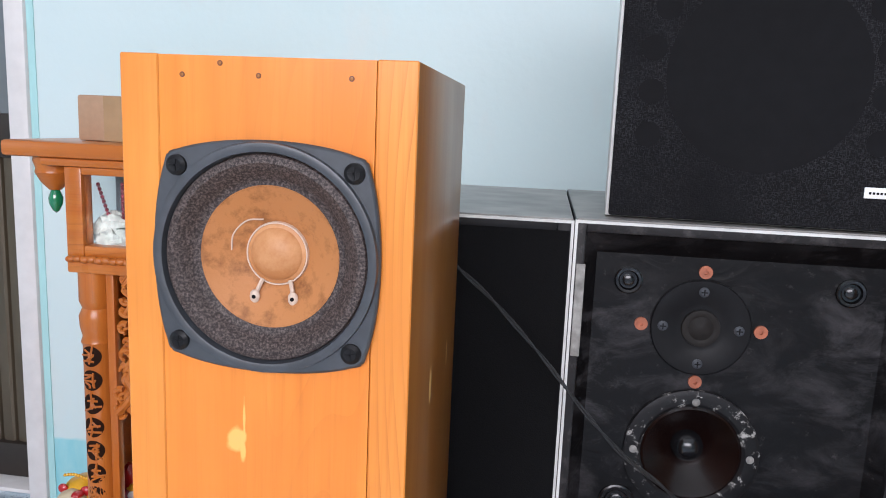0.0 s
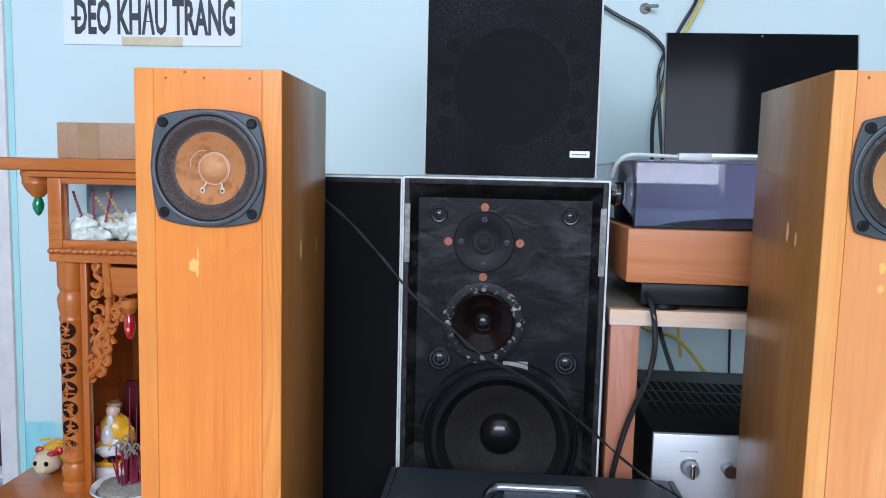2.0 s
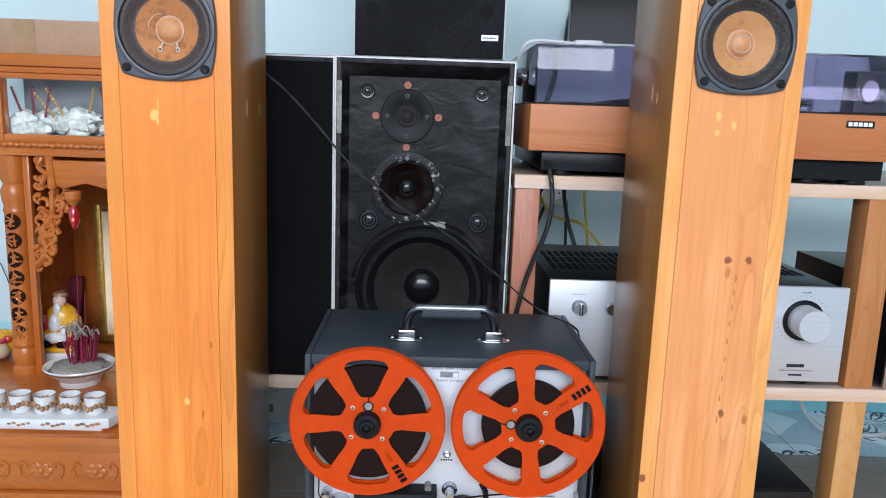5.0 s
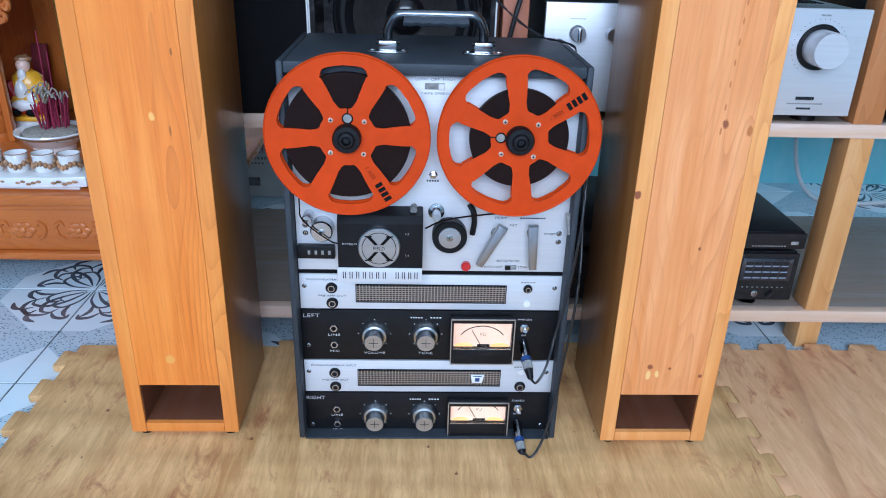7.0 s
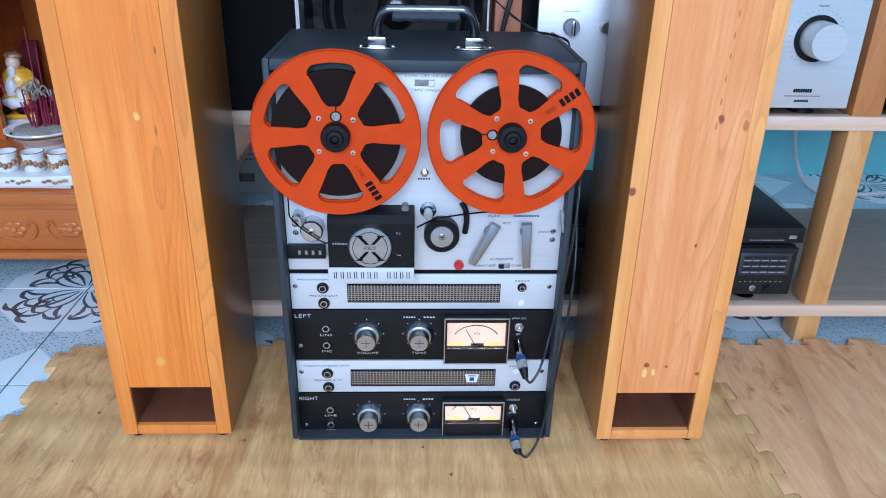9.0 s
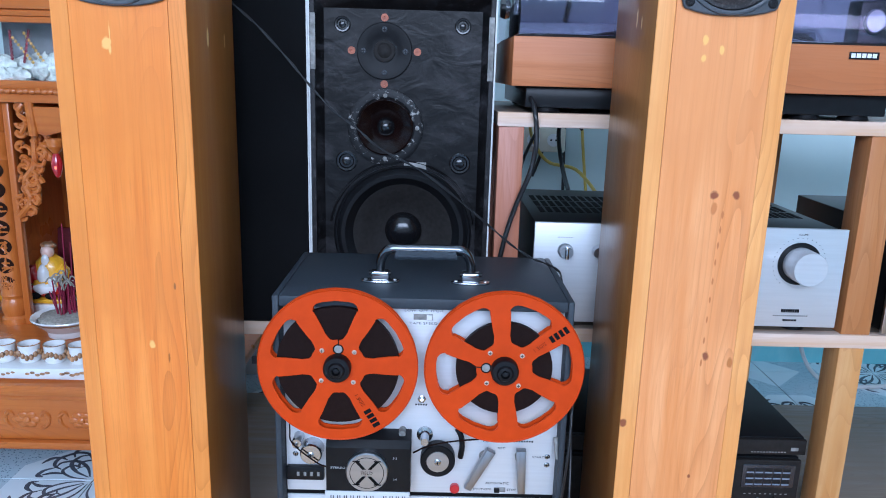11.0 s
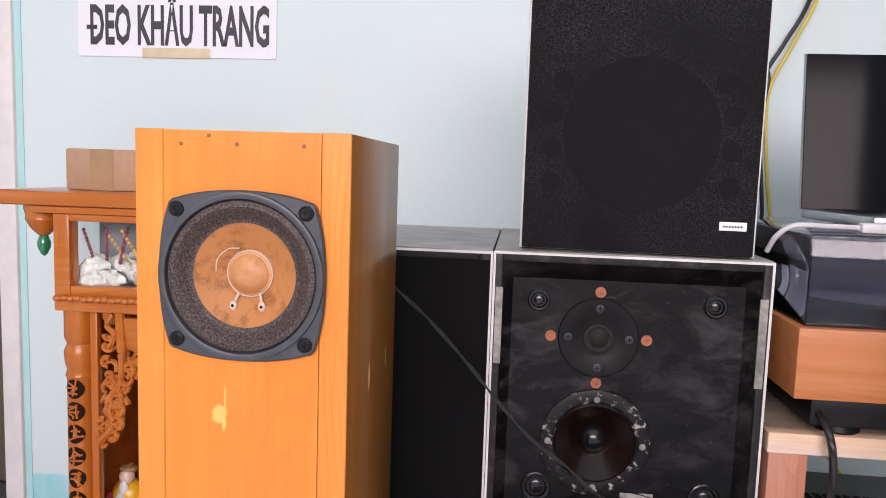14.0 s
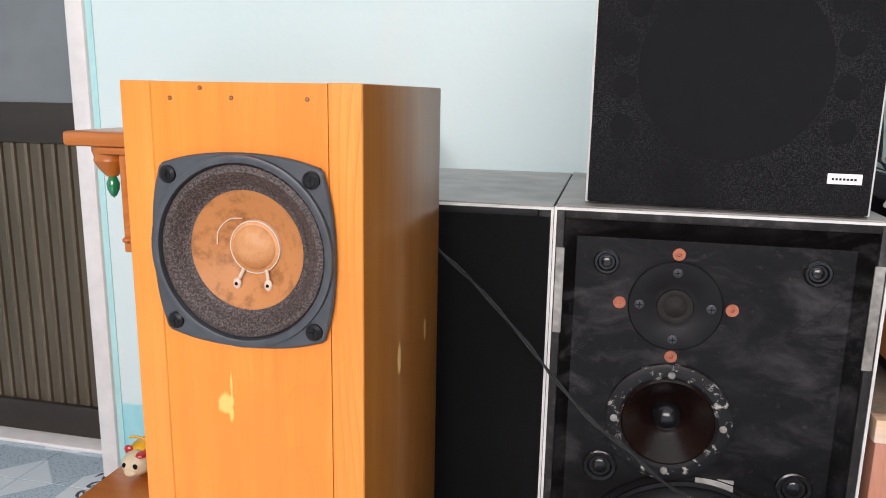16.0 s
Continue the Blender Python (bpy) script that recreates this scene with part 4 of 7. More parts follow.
# Black discs on the cloth's face paint the shaded openings behind it.
part("woofer_shadow", lathe([(0.071, 0.0), (0.071, 0.0003), (0, 0.0003)], 56, (0.288, UY - 0.004, 0.973)), M["ink"], up, "dark disc on the cloth, painted as the shaded driver opening")
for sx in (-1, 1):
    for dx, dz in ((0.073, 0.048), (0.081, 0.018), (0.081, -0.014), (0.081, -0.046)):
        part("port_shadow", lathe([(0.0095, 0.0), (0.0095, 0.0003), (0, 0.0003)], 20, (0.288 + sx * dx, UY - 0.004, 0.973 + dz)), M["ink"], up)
bd = part("badge", box(0.3625, 0.3865, UY - 0.0056, UY - 0.004, 0.8875, 0.8955, 0.0004), M["white"], up, "small white metal badge")
bars("badge_print", letter_spans(0.3655, 0.3835, 7), UY - 0.0056, 0.8905, 0.8922, M["ink"], bd)
up.rotation_euler = (0, 0, radians(-4.2))
up.location = (0.298, 0.749, UZ0)


# ---- rack ----
rack = thing("rack", (0.7, 0.83, 0), "open wooden rack with three long boards and square posts", "rack")
for z0, z1, xa, m in ((0.050, 0.071, -0.16, "shelf"), (0.364, SHELF, -0.16, "shelf"), (0.681, 0.701, 0.4205, "shelf")):
    part("shelf_board", box(xa, 1.75, 0.615, 0.634, z0, z1, 0.0015), M[m], rack, "pale pink-brown front edge")
    part("shelf_board", box(xa, 1.75, 0.6343, 1.045, z0 + 0.0006, z1 - 0.0006, 0.001), M["shelf_top"], rack, "grey-brown board")
for xa, xb, za, zb in ((0.423, 0.459, SHELF, 0.681), (0.951, 0.995, SHELF, 0.681), (0.953, 0.991, 0.071, 0.364), (-0.155, -0.115, 0.071, 0.364), (0.950, 0.988, 0.0, 0.050), (-0.155, -0.115, 0, 0.05), (1.69, 1.73, 0.071, 0.364), (1.69, 1.73, 0, 0.05), (1.69, 1.73, SHELF, 0.681)):
    for ya in (0.618, 0.985):
        part("post", box(xa, xb, ya, ya + 0.044, za, zb, 0.0015), M["post_red"] if xa == 0.423 else M["post_upper"] if za == SHELF else M["post"], rack)


# ---- reel-to-reel tape deck ----
DX0, DX1, DY0, DY1, DZ0, DZ1 = 0.157, 0.496, 0.358, 0.560, MAT_TOP, 0.507
P = 0.377
deck = thing("tape_deck", (0.327, 0.44, MAT_TOP), "reel-to-reel tape deck in dark grey vinyl case on the foam mat", "tape deck")
for a, b in ((DX0, DX0 + 0.0075), (DX1 - 0.0075, DX1)):
    part("case_side", box(a, b, DY0, DY1, DZ0 + 0.003, DZ1, 0.0022), M["vinyl"], deck)
part("case_top", box(DX0 + 0.0075, DX1 - 0.0075, DY0, DY1, DZ1 - 0.013, DZ1, 0.0022), M["vinyl"], deck)
part("case_bottom", box(DX0 + 0.0075, DX1 - 0.0075, DY0 + 0.001, DY1, DZ0 + 0.0012, DZ0 + 0.0036, 0.0008), M["vinyl"], deck)
part("case_back", box(DX0 + 0.0075, DX1 - 0.0075, DY1 - 0.01, DY1 - 0.0005, DZ0 + 0.011, DZ1 - 0.013), M["vinyl"], deck)
for fx in (DX0 + 0.03, DX1 - 0.03):
    for fy in (DY0 + 0.03, DY1 - 0.03):
        part("foot", lathe([(0, 0), (0.008, 0), (0.008, 0.004), (0, 0.004)], 14, (fx, fy, DZ0), "z"), M["rubber"], deck)
for sx, x in ((-1, DX0), (1, DX1)):
    part("latch", join(box(x + sx * 0.0, x + sx * 0.006, 0.435, 0.462, 0.045, 0.075, 0.001) if sx > 0 else box(x - 0.006, x, 0.435, 0.462, 0.045, 0.075, 0.001),
                       lathe([(0, 0.004), (0.006, 0.003), (0.007, 0.0)], 14, (x + sx * 0.006, 0.448, 0.06), "x")), M["chrome"], deck, "chrome lid latch")
# handle
HX0, HX1, HY = 0.273, 0.381, 0.423
hd = part("handle", tube([(HX0, HY, DZ1 + 0.010), (HX0 + 0.001, HY - 0.002, DZ1 + 0.027), (HX0 + 0.010, HY - 0.006, DZ1 + 0.0412), (HX0 + 0.03, HY - 0.007, DZ1 + 0.0430), (HX1 - 0.03, HY - 0.007, DZ1 + 0.0430),
                          (HX1 - 0.010, HY - 0.006, DZ1 + 0.0412), (HX1 - 0.001, HY - 0.002, DZ1 + 0.027), (HX1, HY, DZ1 + 0.010)], 0.0056, 12, 5), M["dark_metal"], deck, "dark metal carrying handle")
part("grip", tube([(HX0 + 0.018 + i * (HX1 - HX0 - 0.036) / 10, HY - 0.008, DZ1 + 0.0372 - 0.0012 * (i % 2)) for i in range(11)], 0.0062, 10, 3), M["vinyl"], hd, "ribbed grey plastic grip")
for hx in (HX0, HX1):
    pl = part("hinge_plate", prism([(hx + 0.0235 * math.cos(a) * (1 if abs(math.cos(a)) < 0.9 else 1), HY + 0.010 * math.sin(a)) for a in np.linspace(0, 2 * math.pi, 28, endpoint=False)], "z", DZ1, DZ1 + 0.0025, 0.0006), M["chrome"], deck, "chrome hinge plate")
    part("hinge_block", box(hx - 0.011, hx + 0.011, HY - 0.007, HY + 0.007, DZ1 + 0.0025, DZ1 + 0.014, 0.002), M["chrome"], pl)
    part("pin", lathe([(0, -0.013), (0.0028, -0.013), (0.0028, 0.013), (0, 0.013)], 12, (hx, HY - 0.004, DZ1 + 0.012), "x"), M["satin"], pl)
    for sx in (-1, 1):
        part("screw", lathe([(0, 0.0038), (0.002, 0.0034), (0.0024, 0.0022)], 10, (hx + sx * 0.0175, HY, DZ1), "z"), M["alu"], pl)

# front panels
X0, X1 = 0.1655, 0.4895
tp = part("transport_panel", box(X0, X1, P, P + 0.004, 0.2545, 0.4925, 0.0008), M["panel"], deck, "white-silver transport panel")
part("panel_seam", box(X0 - 0.0005, X1 + 0.0005, P + 0.0015, P + 0.006, 0.249, 0.2548), M["ink"], deck)
for i, (z0, z1, nm) in enumerate(((0.2005, 0.2485, "LEFT"), (0.0765, 0.1245, "RIGHT"))):
    st = part("jack_panel", box(X0, X1, P, P + 0.004, z0, z1, 0.0008), M["panel"], deck, "silver jack panel")
    g0, g1 = (0.235, 0.4195)
    zc = (z0 + z1) / 2 - 0.0015
    part("grille_back", box(g0, g1, P - 0.0006, P + 0.0005, zc - 0.0115, zc + 0.0115, 0.0003), M["ink"], st)
    wires = []
    nx = 46
    for k in range(nx + 1):
        x = g0 + k * (g1 - g0) / nx
        wires.append(box(x - 0.0006, x + 0.0006, P - 0.0014, P - 0.0007, zc - 0.0115, zc + 0.0115))
    for k in range(9):
        z = zc - 0.0115 + k * 0.023 / 8
        wires.append(box(g0, g1, P - 0.0013, P - 0.0008, z - 0.0005, z + 0.0005))
    tagged(part("grille_mesh", join(*wires), M["alu"], st, "fine silver wire mesh"), kind="stuff")
    part("grille_rim", join(box(g0 - 0.001, g1 + 0.001, P - 0.0018, P, zc + 0.0113, zc + 0.0125), box(g0 - 0.001, g1 + 0.001, P - 0.0018, P, zc - 0.0125, zc - 0.0113),
                            box(g0 - 0.001, g0, P - 0.0018, P, zc - 0.0113, zc + 0.0113), box(g1, g1 + 0.001, P - 0.0018, P, zc - 0.0113, zc + 0.0113)), M["ink"], st)
    if nm == "RIGHT":
        lg = part("emblem", prism([(0.381, zc + 0.006), (0.399, zc + 0.006), (0.3965, zc - 0.0065), (0.3835, zc - 0.0065)], "y", P - 0.0028, P - 0.0014, 0.0004), M["white"], st, "small white shield emblem")
        part("emblem_mark", join(box(0.387, 0.393, P - 0.0031, P - 0.0027, zc - 0.004, zc + 0.0015), box(0.3845, 0.3955, P - 0.0031, P - 0.0027, zc + 0.0032, zc + 0.0045)), M["blue"], lg)
    for jx, jz, r in ((0.2045, z1 - 0.0185, 0.0072), (0.205, z0 + 0.0085, 0.0072)) + (((0.447, z1 - 0.0175, 0.0056),) if i == 0 else ((0.447, z0 + 0.0095, 0.0072),)):
        jk = part("jack_socket", lathe([(r, 0), (r, 0.0018), (r * 0.82, 0.003), (r * 0.6, 0.003), (r * 0.46, 0.001), (0, 0.001)], 24, (jx, P, jz)), M["satin"], st)
        part("ferrule", lathe([(r * 0.66, 0.0028), (r * 0.6, 0.0042), (r * 0.44, 0.0042), (r * 0.40, 0.0016)], 20, (jx, P, jz)), M["chrome"], jk)
    part("button", lathe([(0.0042, 0), (0.0042, 0.002), (0, 0.0022)], 16, (0.447, P, z0 + 0.0095 if i == 0 else z1 - 0.0155)), M["white"], st)
    for sx2 in (0.1715, 0.4805):
        screw((sx2, P, z1 - 0.0165), 0.0030, M["chrome"], st)
    lettering("PHONO PLAYBACK INPUT", 0.2035, P - 0.0003, z1 - 0.0075, 0.0036, M["ink"], st, width=0.058)
    lettering("PRE-AMP OUT", 0.2050, P - 0.0003, z0 + 0.0182, 0.0036, M["ink"], st, width=0.034)
    bars("print", letter_spans(0.438, 0.457, 5), P - 0.0002, z1 - 0.0095, z1 - 0.0078, M["velcro"], st)
    # amplifier strip
    a0, a1 = ((0.1265, 0.1985) if i == 0 else (0.0245, 0.0745))
    a0 = a1 - 0.0715 if i == 0 else DZ0 + 0.0042
    am = part("amplifier_panel", box(X0, X1, P, P + 0.004, a0, a1, 0.0006), M["satin"], deck, "black amplifier panel")
    dz = a1
    lettering(nm, 0.178, P - 0.0004, dz - 0.008, 0.0075, M["silver_ink"], am, width=0.020 if nm == "LEFT" else 0.024)
    for jx, jz, w in ((0.2055, dz - 0.0250, "LINE"), (0.2055, dz - 0.0490, "MIC")):
        jk = part("jack_socket", lathe([(0.0060, 0), (0.0060, 0.002), (0.0050, 0.0034), (0.0034, 0.0034), (0.0028, 0.0008), (0, 0.0008)], 6, (jx, P, jz)), M["chrome"], am, "chrome hex jack socket")
        part("hole", lathe([(0.003, 0.0036), (0, 0.0036)], 14, (jx, P, jz)), M["ink"], jk)
        lettering(w, jx, P - 0.0004, jz - 0.0105, 0.0042, M["silver_ink"], am, width=0.015 if w == "LINE" else 0.012)
    for kx, w in ((0.2565, "VOLUME"), (0.3215, "TONE")):
        kz = dz - 0.0335
        kn = part("knob", lathe([(0.0185, 0), (0.0182, 0.004), (0.0150, 0.009), (0.0125, 0.010), (0.0118, 0.022), (0.0108, 0.0235), (0, 0.0235)], 40, (kx, P, kz)), M["alu"], am, "turned aluminium knob")
        part("pointer", join(box(kx - 0.006, kx + 0.006, P - 0.0238, P - 0.0234, kz - 0.0003, kz + 0.0003), box(kx - 0.0003, kx + 0.0003, P - 0.0238, P - 0.0234, kz - 0.006, kz + 0.006)), M["ink"], kn)
        for a in np.linspace(-135, 135, 7):
            q = radians(90 - a)
            part("tick", box(kx + 0.0205 * math.cos(q) - 0.0006, kx + 0.0205 * math.cos(q) + 0.0006, P - 0.0003, P, kz + 0.0205 * math.sin(q) - 0.0006, kz + 0.0205 * math.sin(q) + 0.0006), M["silver_ink"], am)
        lettering(w, kx, P - 0.0004, kz - 0.0285, 0.0045, M["silver_ink"], am, width=0.027 if w == "VOLUME" else 0.018)
    bars("print", letter_spans(0.302, 0.318, 5) + letter_spans(0.327, 0.342, 4), P - 0.0002, dz - 0.0105, dz - 0.0088, M["silver_ink"], am)
    # meter
    m0, m1, mz0, mz1 = 0.353, 0.4325, dz - 0.0695, dz - 0.004
    if i == 1:
        mz0, mz1 = 0.0133, 0.0690
    vu = part("level_meter", join(box(m0, m1, P - 0.014, P, mz1 - 0.006, mz1, 0.001), box(m0, m0 + 0.003, P - 0.014, P, mz0, mz1 - 0.006), box(m1 - 0.003, m1, P - 0.014, P, mz0, mz1 - 0.006),
                                  box(m0 + 0.003, m1 - 0.003, P - 0.014, P, mz0, mz0 + 0.022, 0.001)), M["satin"], am, "black meter housing with lit amber face")
    part("bezel", join(*[box(*q) for q in ((m0 - 0.0006, m1 + 0.0006, P - 0.0146, P - 0.0138, mz1 - 0.0012, mz1 + 0.0004), (m0 - 0.0006, m1 + 0.0006, P - 0.0146, P - 0.0138, mz0 - 0.0004, mz0 + 0.0010),
                                           (m0 - 0.0006, m0 + 0.0008, P - 0.0146, P - 0.0138, mz0, mz1), (m1 - 0.0008, m1 + 0.0006, P - 0.0146, P - 0.0138, mz0, mz1))]), M["alu"], vu)
    fz0, fz1 = mz0 + 0.022, mz1 - 0.006
    part("scale_face", box(m0 + 0.003, m1 - 0.003, P - 0.006, P - 0.005, fz0, fz1), M["meter"], vu, "amber lit scale")
    part("bulb_glow", join(*[prism([(cxx + 0.012 * math.cos(a), fz0 + 0.0055 * math.sin(a)) for a in np.linspace(0, math.pi, 12)], "y", P - 0.0064, P - 0.0060) for cxx in (m0 + 0.017, m1 - 0.017)]), M["meter_low"], vu)
    mc = (m0 + m1) / 2
    part("arc", tube([(mc + 0.031 * math.sin(a), P - 0.0066, fz0 + 0.004 + 0.029 * math.cos(a) * 0.9) for a in np.linspace(-1.05, 1.05, 9)], 0.0006, 5, 3), M["ink"], vu)
    part("needle", tube([(mc, P - 0.0072, fz0), (mc - 0.013, P - 0.0072, fz0 + 0.024)], 0.0005, 5, 1), M["ink"], vu)
    part("pivot", box(mc - 0.006, mc + 0.010, P - 0.0076, P - 0.006, fz0, fz0 + 0.0035), M["ink"], vu)
    lettering("VU", mc + 0.001, P - 0.0064, fz0 + 0.018, 0.0065, M["ink"], vu)
    part("window", box(m0 + 0.003, m1 - 0.003, P - 0.0135, P - 0.0128, fz0, fz1), M["glass"], vu, "clear meter window").visible_shadow = False
    tg = part("toggle_switch", lathe([(0.0065, 0), (0.0065, 0.002), (0.0045, 0.003), (0, 0.003)], 6, (0.4465, P, dz - 0.0235)), M["chrome"], am)
    part("lever", tube([(0.4465, P - 0.003, dz - 0.0235), (0.4465, P - 0.014, dz - 0.0205)], lambda s: 0.0015 + 0.0008 * s, 8, 1), M["chrome"], tg)
    lettering("PWR ON" if i == 0 else "STEREO", 0.4465, P - 0.0004, dz - 0.0115, 0.0036, M["silver_ink"], am, width=0.017)
    if i == 0:
        lettering("OFF", 0.4465, P - 0.0004, dz - 0.0345, 0.0034, M["silver_ink"], am)
    else:
        lettering("MONO", 0.4465, P - 0.0004, dz - 0.0325, 0.0034, M["silver_ink"], am)
    for sx2 in ((0.1725, dz - 0.051),) + (((0.4795, dz - 0.051),) if i else ()):
        screw((sx2[0], P, sx2[1]), 0.0030, M["chrome"], am)

# transport details
sw = part("speed_switch", box(0.315, 0.337, P - 0.0008, P, 0.476, 0.483, 0.0002), M["velcro"], tp)
part("slider", box(0.330, 0.3365, P - 0.004, P - 0.0008, 0.4765, 0.4825, 0.0004), M["white"], sw)
lettering("LOW  OFF  HIGH", 0.3265, P - 0.0004, 0.4868, 0.0042, M["ink"], tp, width=0.043)
lettering("TAPE SPEED", 0.3265, P - 0.0004, 0.4715, 0.0040, M["ink"], tp, width=0.032)
tg = part("toggle_switch", lathe([(0.005, 0), (0.005, 0.002), (0.003, 0.003), (0, 0.003)], 6, (0.3265, P, 0.378)), M["chrome"], tp)
part("lever", tube([(0.3265, P - 0.003, 0.378), (0.3265, P - 0.012, 0.382)], 0.0018, 8, 1), M["chrome"], tg)
bars("print", letter_spans(0.319, 0.334, 5), P - 0.0002, 0.3695, 0.3715, M["ink"], tp)
part("tape_guide", lathe([(0.0042, 0), (0.0042, 0.012), (0.003, 0.013), (0, 0.013)], 14, (0.3045, P, 0.338)), M["velcro"], tp)
hc = part("head_cover", prism([(P, 0.3385), (P - 0.020, 0.334), (P - 0.026, 0.326), (P - 0.026, 0.270), (P, 0.268)], "x", 0.2165, 0.3155, 0.0012), M["satin"], deck, "black head cover")
pp = part("name_plate", box(0.2155, 0.3150, P - 0.0275, P - 0.024, 0.2515, 0.2705, 0.0006), M["panel"], deck, "silver name plate")
bars("plate_print", [(0.222 + 0.0078 * k + q, 0.2229 + 0.0078 * k + q) for k in range(7) for q in (0, 0.0027)] + [(0.284 + 0.0074 * k + q, 0.2849 + 0.0074 * k + q) for k in range(4) for q in (0, 0.0027)], P - 0.0276, 0.2568, 0.2655, M["ink"], pp)
xd = part("selector_disc", lathe([(0.0245, 0), (0.0245, 0.006), (0.0232, 0.0075), (0.0205, 0.0075), (0, 0.0072)], 48, (0.265, P - 0.026, 0.2985)), M["alu"], deck, "brushed aluminium selector disc")
part("ring_line", lathe([(0.0200, 0.0077), (0.0192, 0.0077)], 40, (0.265, P - 0.026, 0.2985)), M["ink"], xd)
for sx in (-1, 1):
    for sz in (-1, 1):
        part("cross_mark", join(prism([(0.265 + sx * 0.0145, 0.2985 + sz * 0.0150), (0.265 + sx * 0.0100, 0.2985 + sz * 0.0150), (0.265 + sx * 0.0012, 0.2985 + sz * 0.0046), (0.265 + sx * 0.0052, 0.2985 + sz * 0.0046)], "y", P - 0.0340, P - 0.0334),
                                box(0.265 + sx * 0.0123 - 0.0042, 0.265 + sx * 0.0123 + 0.0042, P - 0.0340, P - 0.0334, 0.2985 + sz * 0.0150 - 0.0006, 0.2985 + sz * 0.0150 + 0.0006)), M["ink"], xd)
lettering("FIELD", 0.265, P - 0.0342, 0.2985, 0.0058, M["ink"], xd)
lettering("STEREO", 0.2305, P - 0.0264, 0.3005, 0.0034, M["silver_ink"], hc, width=0.017)
lettering("3-2", 0.297, P - 0.0264, 0.314, 0.0038, M["silver_ink"], hc)
lettering("1-4", 0.297, P - 0.0264, 0.2865, 0.0038, M["silver_ink"], hc)
rl = part("pinch_roller", lathe([(0.0205, 0), (0.0205, 0.013), (0.0195, 0.0145), (0.0130, 0.0145)], 44, (0.347, P - 0.004, 0.3065)), M["rubber"], deck, "black rubber pinch roller")
part("roller_cap", lathe([(0.0132, 0.0145), (0.0130, 0.0155), (0.006, 0.0158), (0, 0.0158)], 32, (0.347, P - 0.004, 0.3065)), M["alu"], rl)
screw((0.347, P - 0.0198, 0.3065), 0.0040, M["chrome"], rl)
cp = part("capstan", lathe([(0.0095, 0), (0.0095, 0.003), (0.0060, 0.004), (0.0045, 0.022), (0, 0.022)], 24, (0.331, P, 0.333)), M["chrome"], deck, "chrome capstan")
part("tape_guide_arm", tube([(0.369, P - 0.010, 0.346), (0.3735, P - 0.012, 0.338), (0.3755, P - 0.012, 0.325), (0.3740, P - 0.010, 0.308)], 0.0034, 8, 4), M["rubber"], deck)
for px, pz, r, h in ((0.1975, 0.3115, 0.0130, 0.018), (0.1815, 0.3265, 0.0060, 0.020)):
    tn = part("tension_knob", lathe([(r * 1.05, 0), (r, 0.004), (r, h - 0.002), (r * 0.9, h), (0, h)], 30, (px, P, pz)), M["chrome"], deck, "chrome tension roller")
    screw((px, P - h, pz), r * 0.3, M["alu"], tn)
for px, pz in ((0.1765, 0.3130), (0.1765, 0.3030), (0.479, 0.306), (0.479, 0.295)):
    screw((px, P, pz), 0.0034, M["chrome"], tp)
ct = part("tape_counter", box(0.1665, 0.2110, P - 0.008, P, 0.2725, 0.2895, 0.001), M["satin"], deck, "black tape counter window")
for k in range(4):
    part("counter_wheel", box(0.1775 + k * 0.008, 0.1840 + k * 0.008, P - 0.0084, P - 0.0078, 0.2765, 0.2855, 0.0002), M["cone_blk"], ct)
    part("digit", box(0.1792 + k * 0.008, 0.1822 + k * 0.008, P - 0.0087, P - 0.0083, 0.2785, 0.2835), M["velcro"], ct)
part("record_button", lathe([(0.0058, 0), (0.0058, 0.005), (0.005, 0.0062), (0, 0.0064)], 24, (0.3685, P, 0.2625)), M["red"], deck, "red record button")
for (xa, za), (xb, zb) in (((0.410, 0.319), (0.3835, 0.268)), ((0.4455, 0.3205), (0.4485, 0.264))):
    d = Vector((xb - xa, 0, zb - za)).normalized()
    s = Vector((d.z, 0, -d.x)) * 0.0058
    q = [(xa - s.x, za - s.z), (xa + s.x, za + s.z), (xb + s.x * 0.75, zb + s.z * 0.75), (xb - s.x * 0.75, zb - s.z * 0.75)]
    lv = part("function_lever", prism(q, "y", P - 0.016, P - 0.006, 0.0016), M["lever"], deck, "brushed metal function lever")
    part("lever_hub", lathe([(0.0065, 0), (0.0065, 0.006), (0, 0.006)], 18, ((xa + 0.25 * (xb - xa)), P, za + 0.25 * (zb - za))), M["velcro"], lv)
lettering("PLAY", 0.4080, P - 0.0004, 0.3250, 0.0042, M["ink"], tp, width=0.0135)
lettering("REC", 0.4235, P - 0.0004, 0.3160, 0.0038, M["ink"], tp, width=0.009)
lettering("START", 0.4680, P - 0.0004, 0.3050, 0.0038, M["ink"], tp, width=0.014)
bars("print", letter_spans(0.431, 0.462, 10), P - 0.0002, 0.3245, 0.3263, M["ink"], tp)
lettering("AUTOMATIC", 0.4200, P - 0.0004, 0.2690, 0.0038, M["ink"], tp, width=0.028)
lettering("SHUT-OFF", 0.4020, P - 0.0004, 0.2605, 0.0038, M["ink"], tp, width=0.022)
lettering("STOP", 0.4380, P - 0.0004, 0.2605, 0.0038, M["ink"], tp, width=0.0115)
aw = part("auto_switch", box(0.4165, 0.4305, P - 0.0008, P, 0.2575, 0.2635, 0.0002), M["velcro"], tp)
part("slider", box(0.4165, 0.423, P - 0.004, P - 0.0008, 0.258, 0.263, 0.0004), M["satin"], aw)
part("tension_arm", tube([(0.4865, P - 0.006, 0.335), (0.488, P - 0.012, 0.318), (0.4885, P - 0.014, 0.311)], 0.0028, 8, 3), M["velcro"], deck)
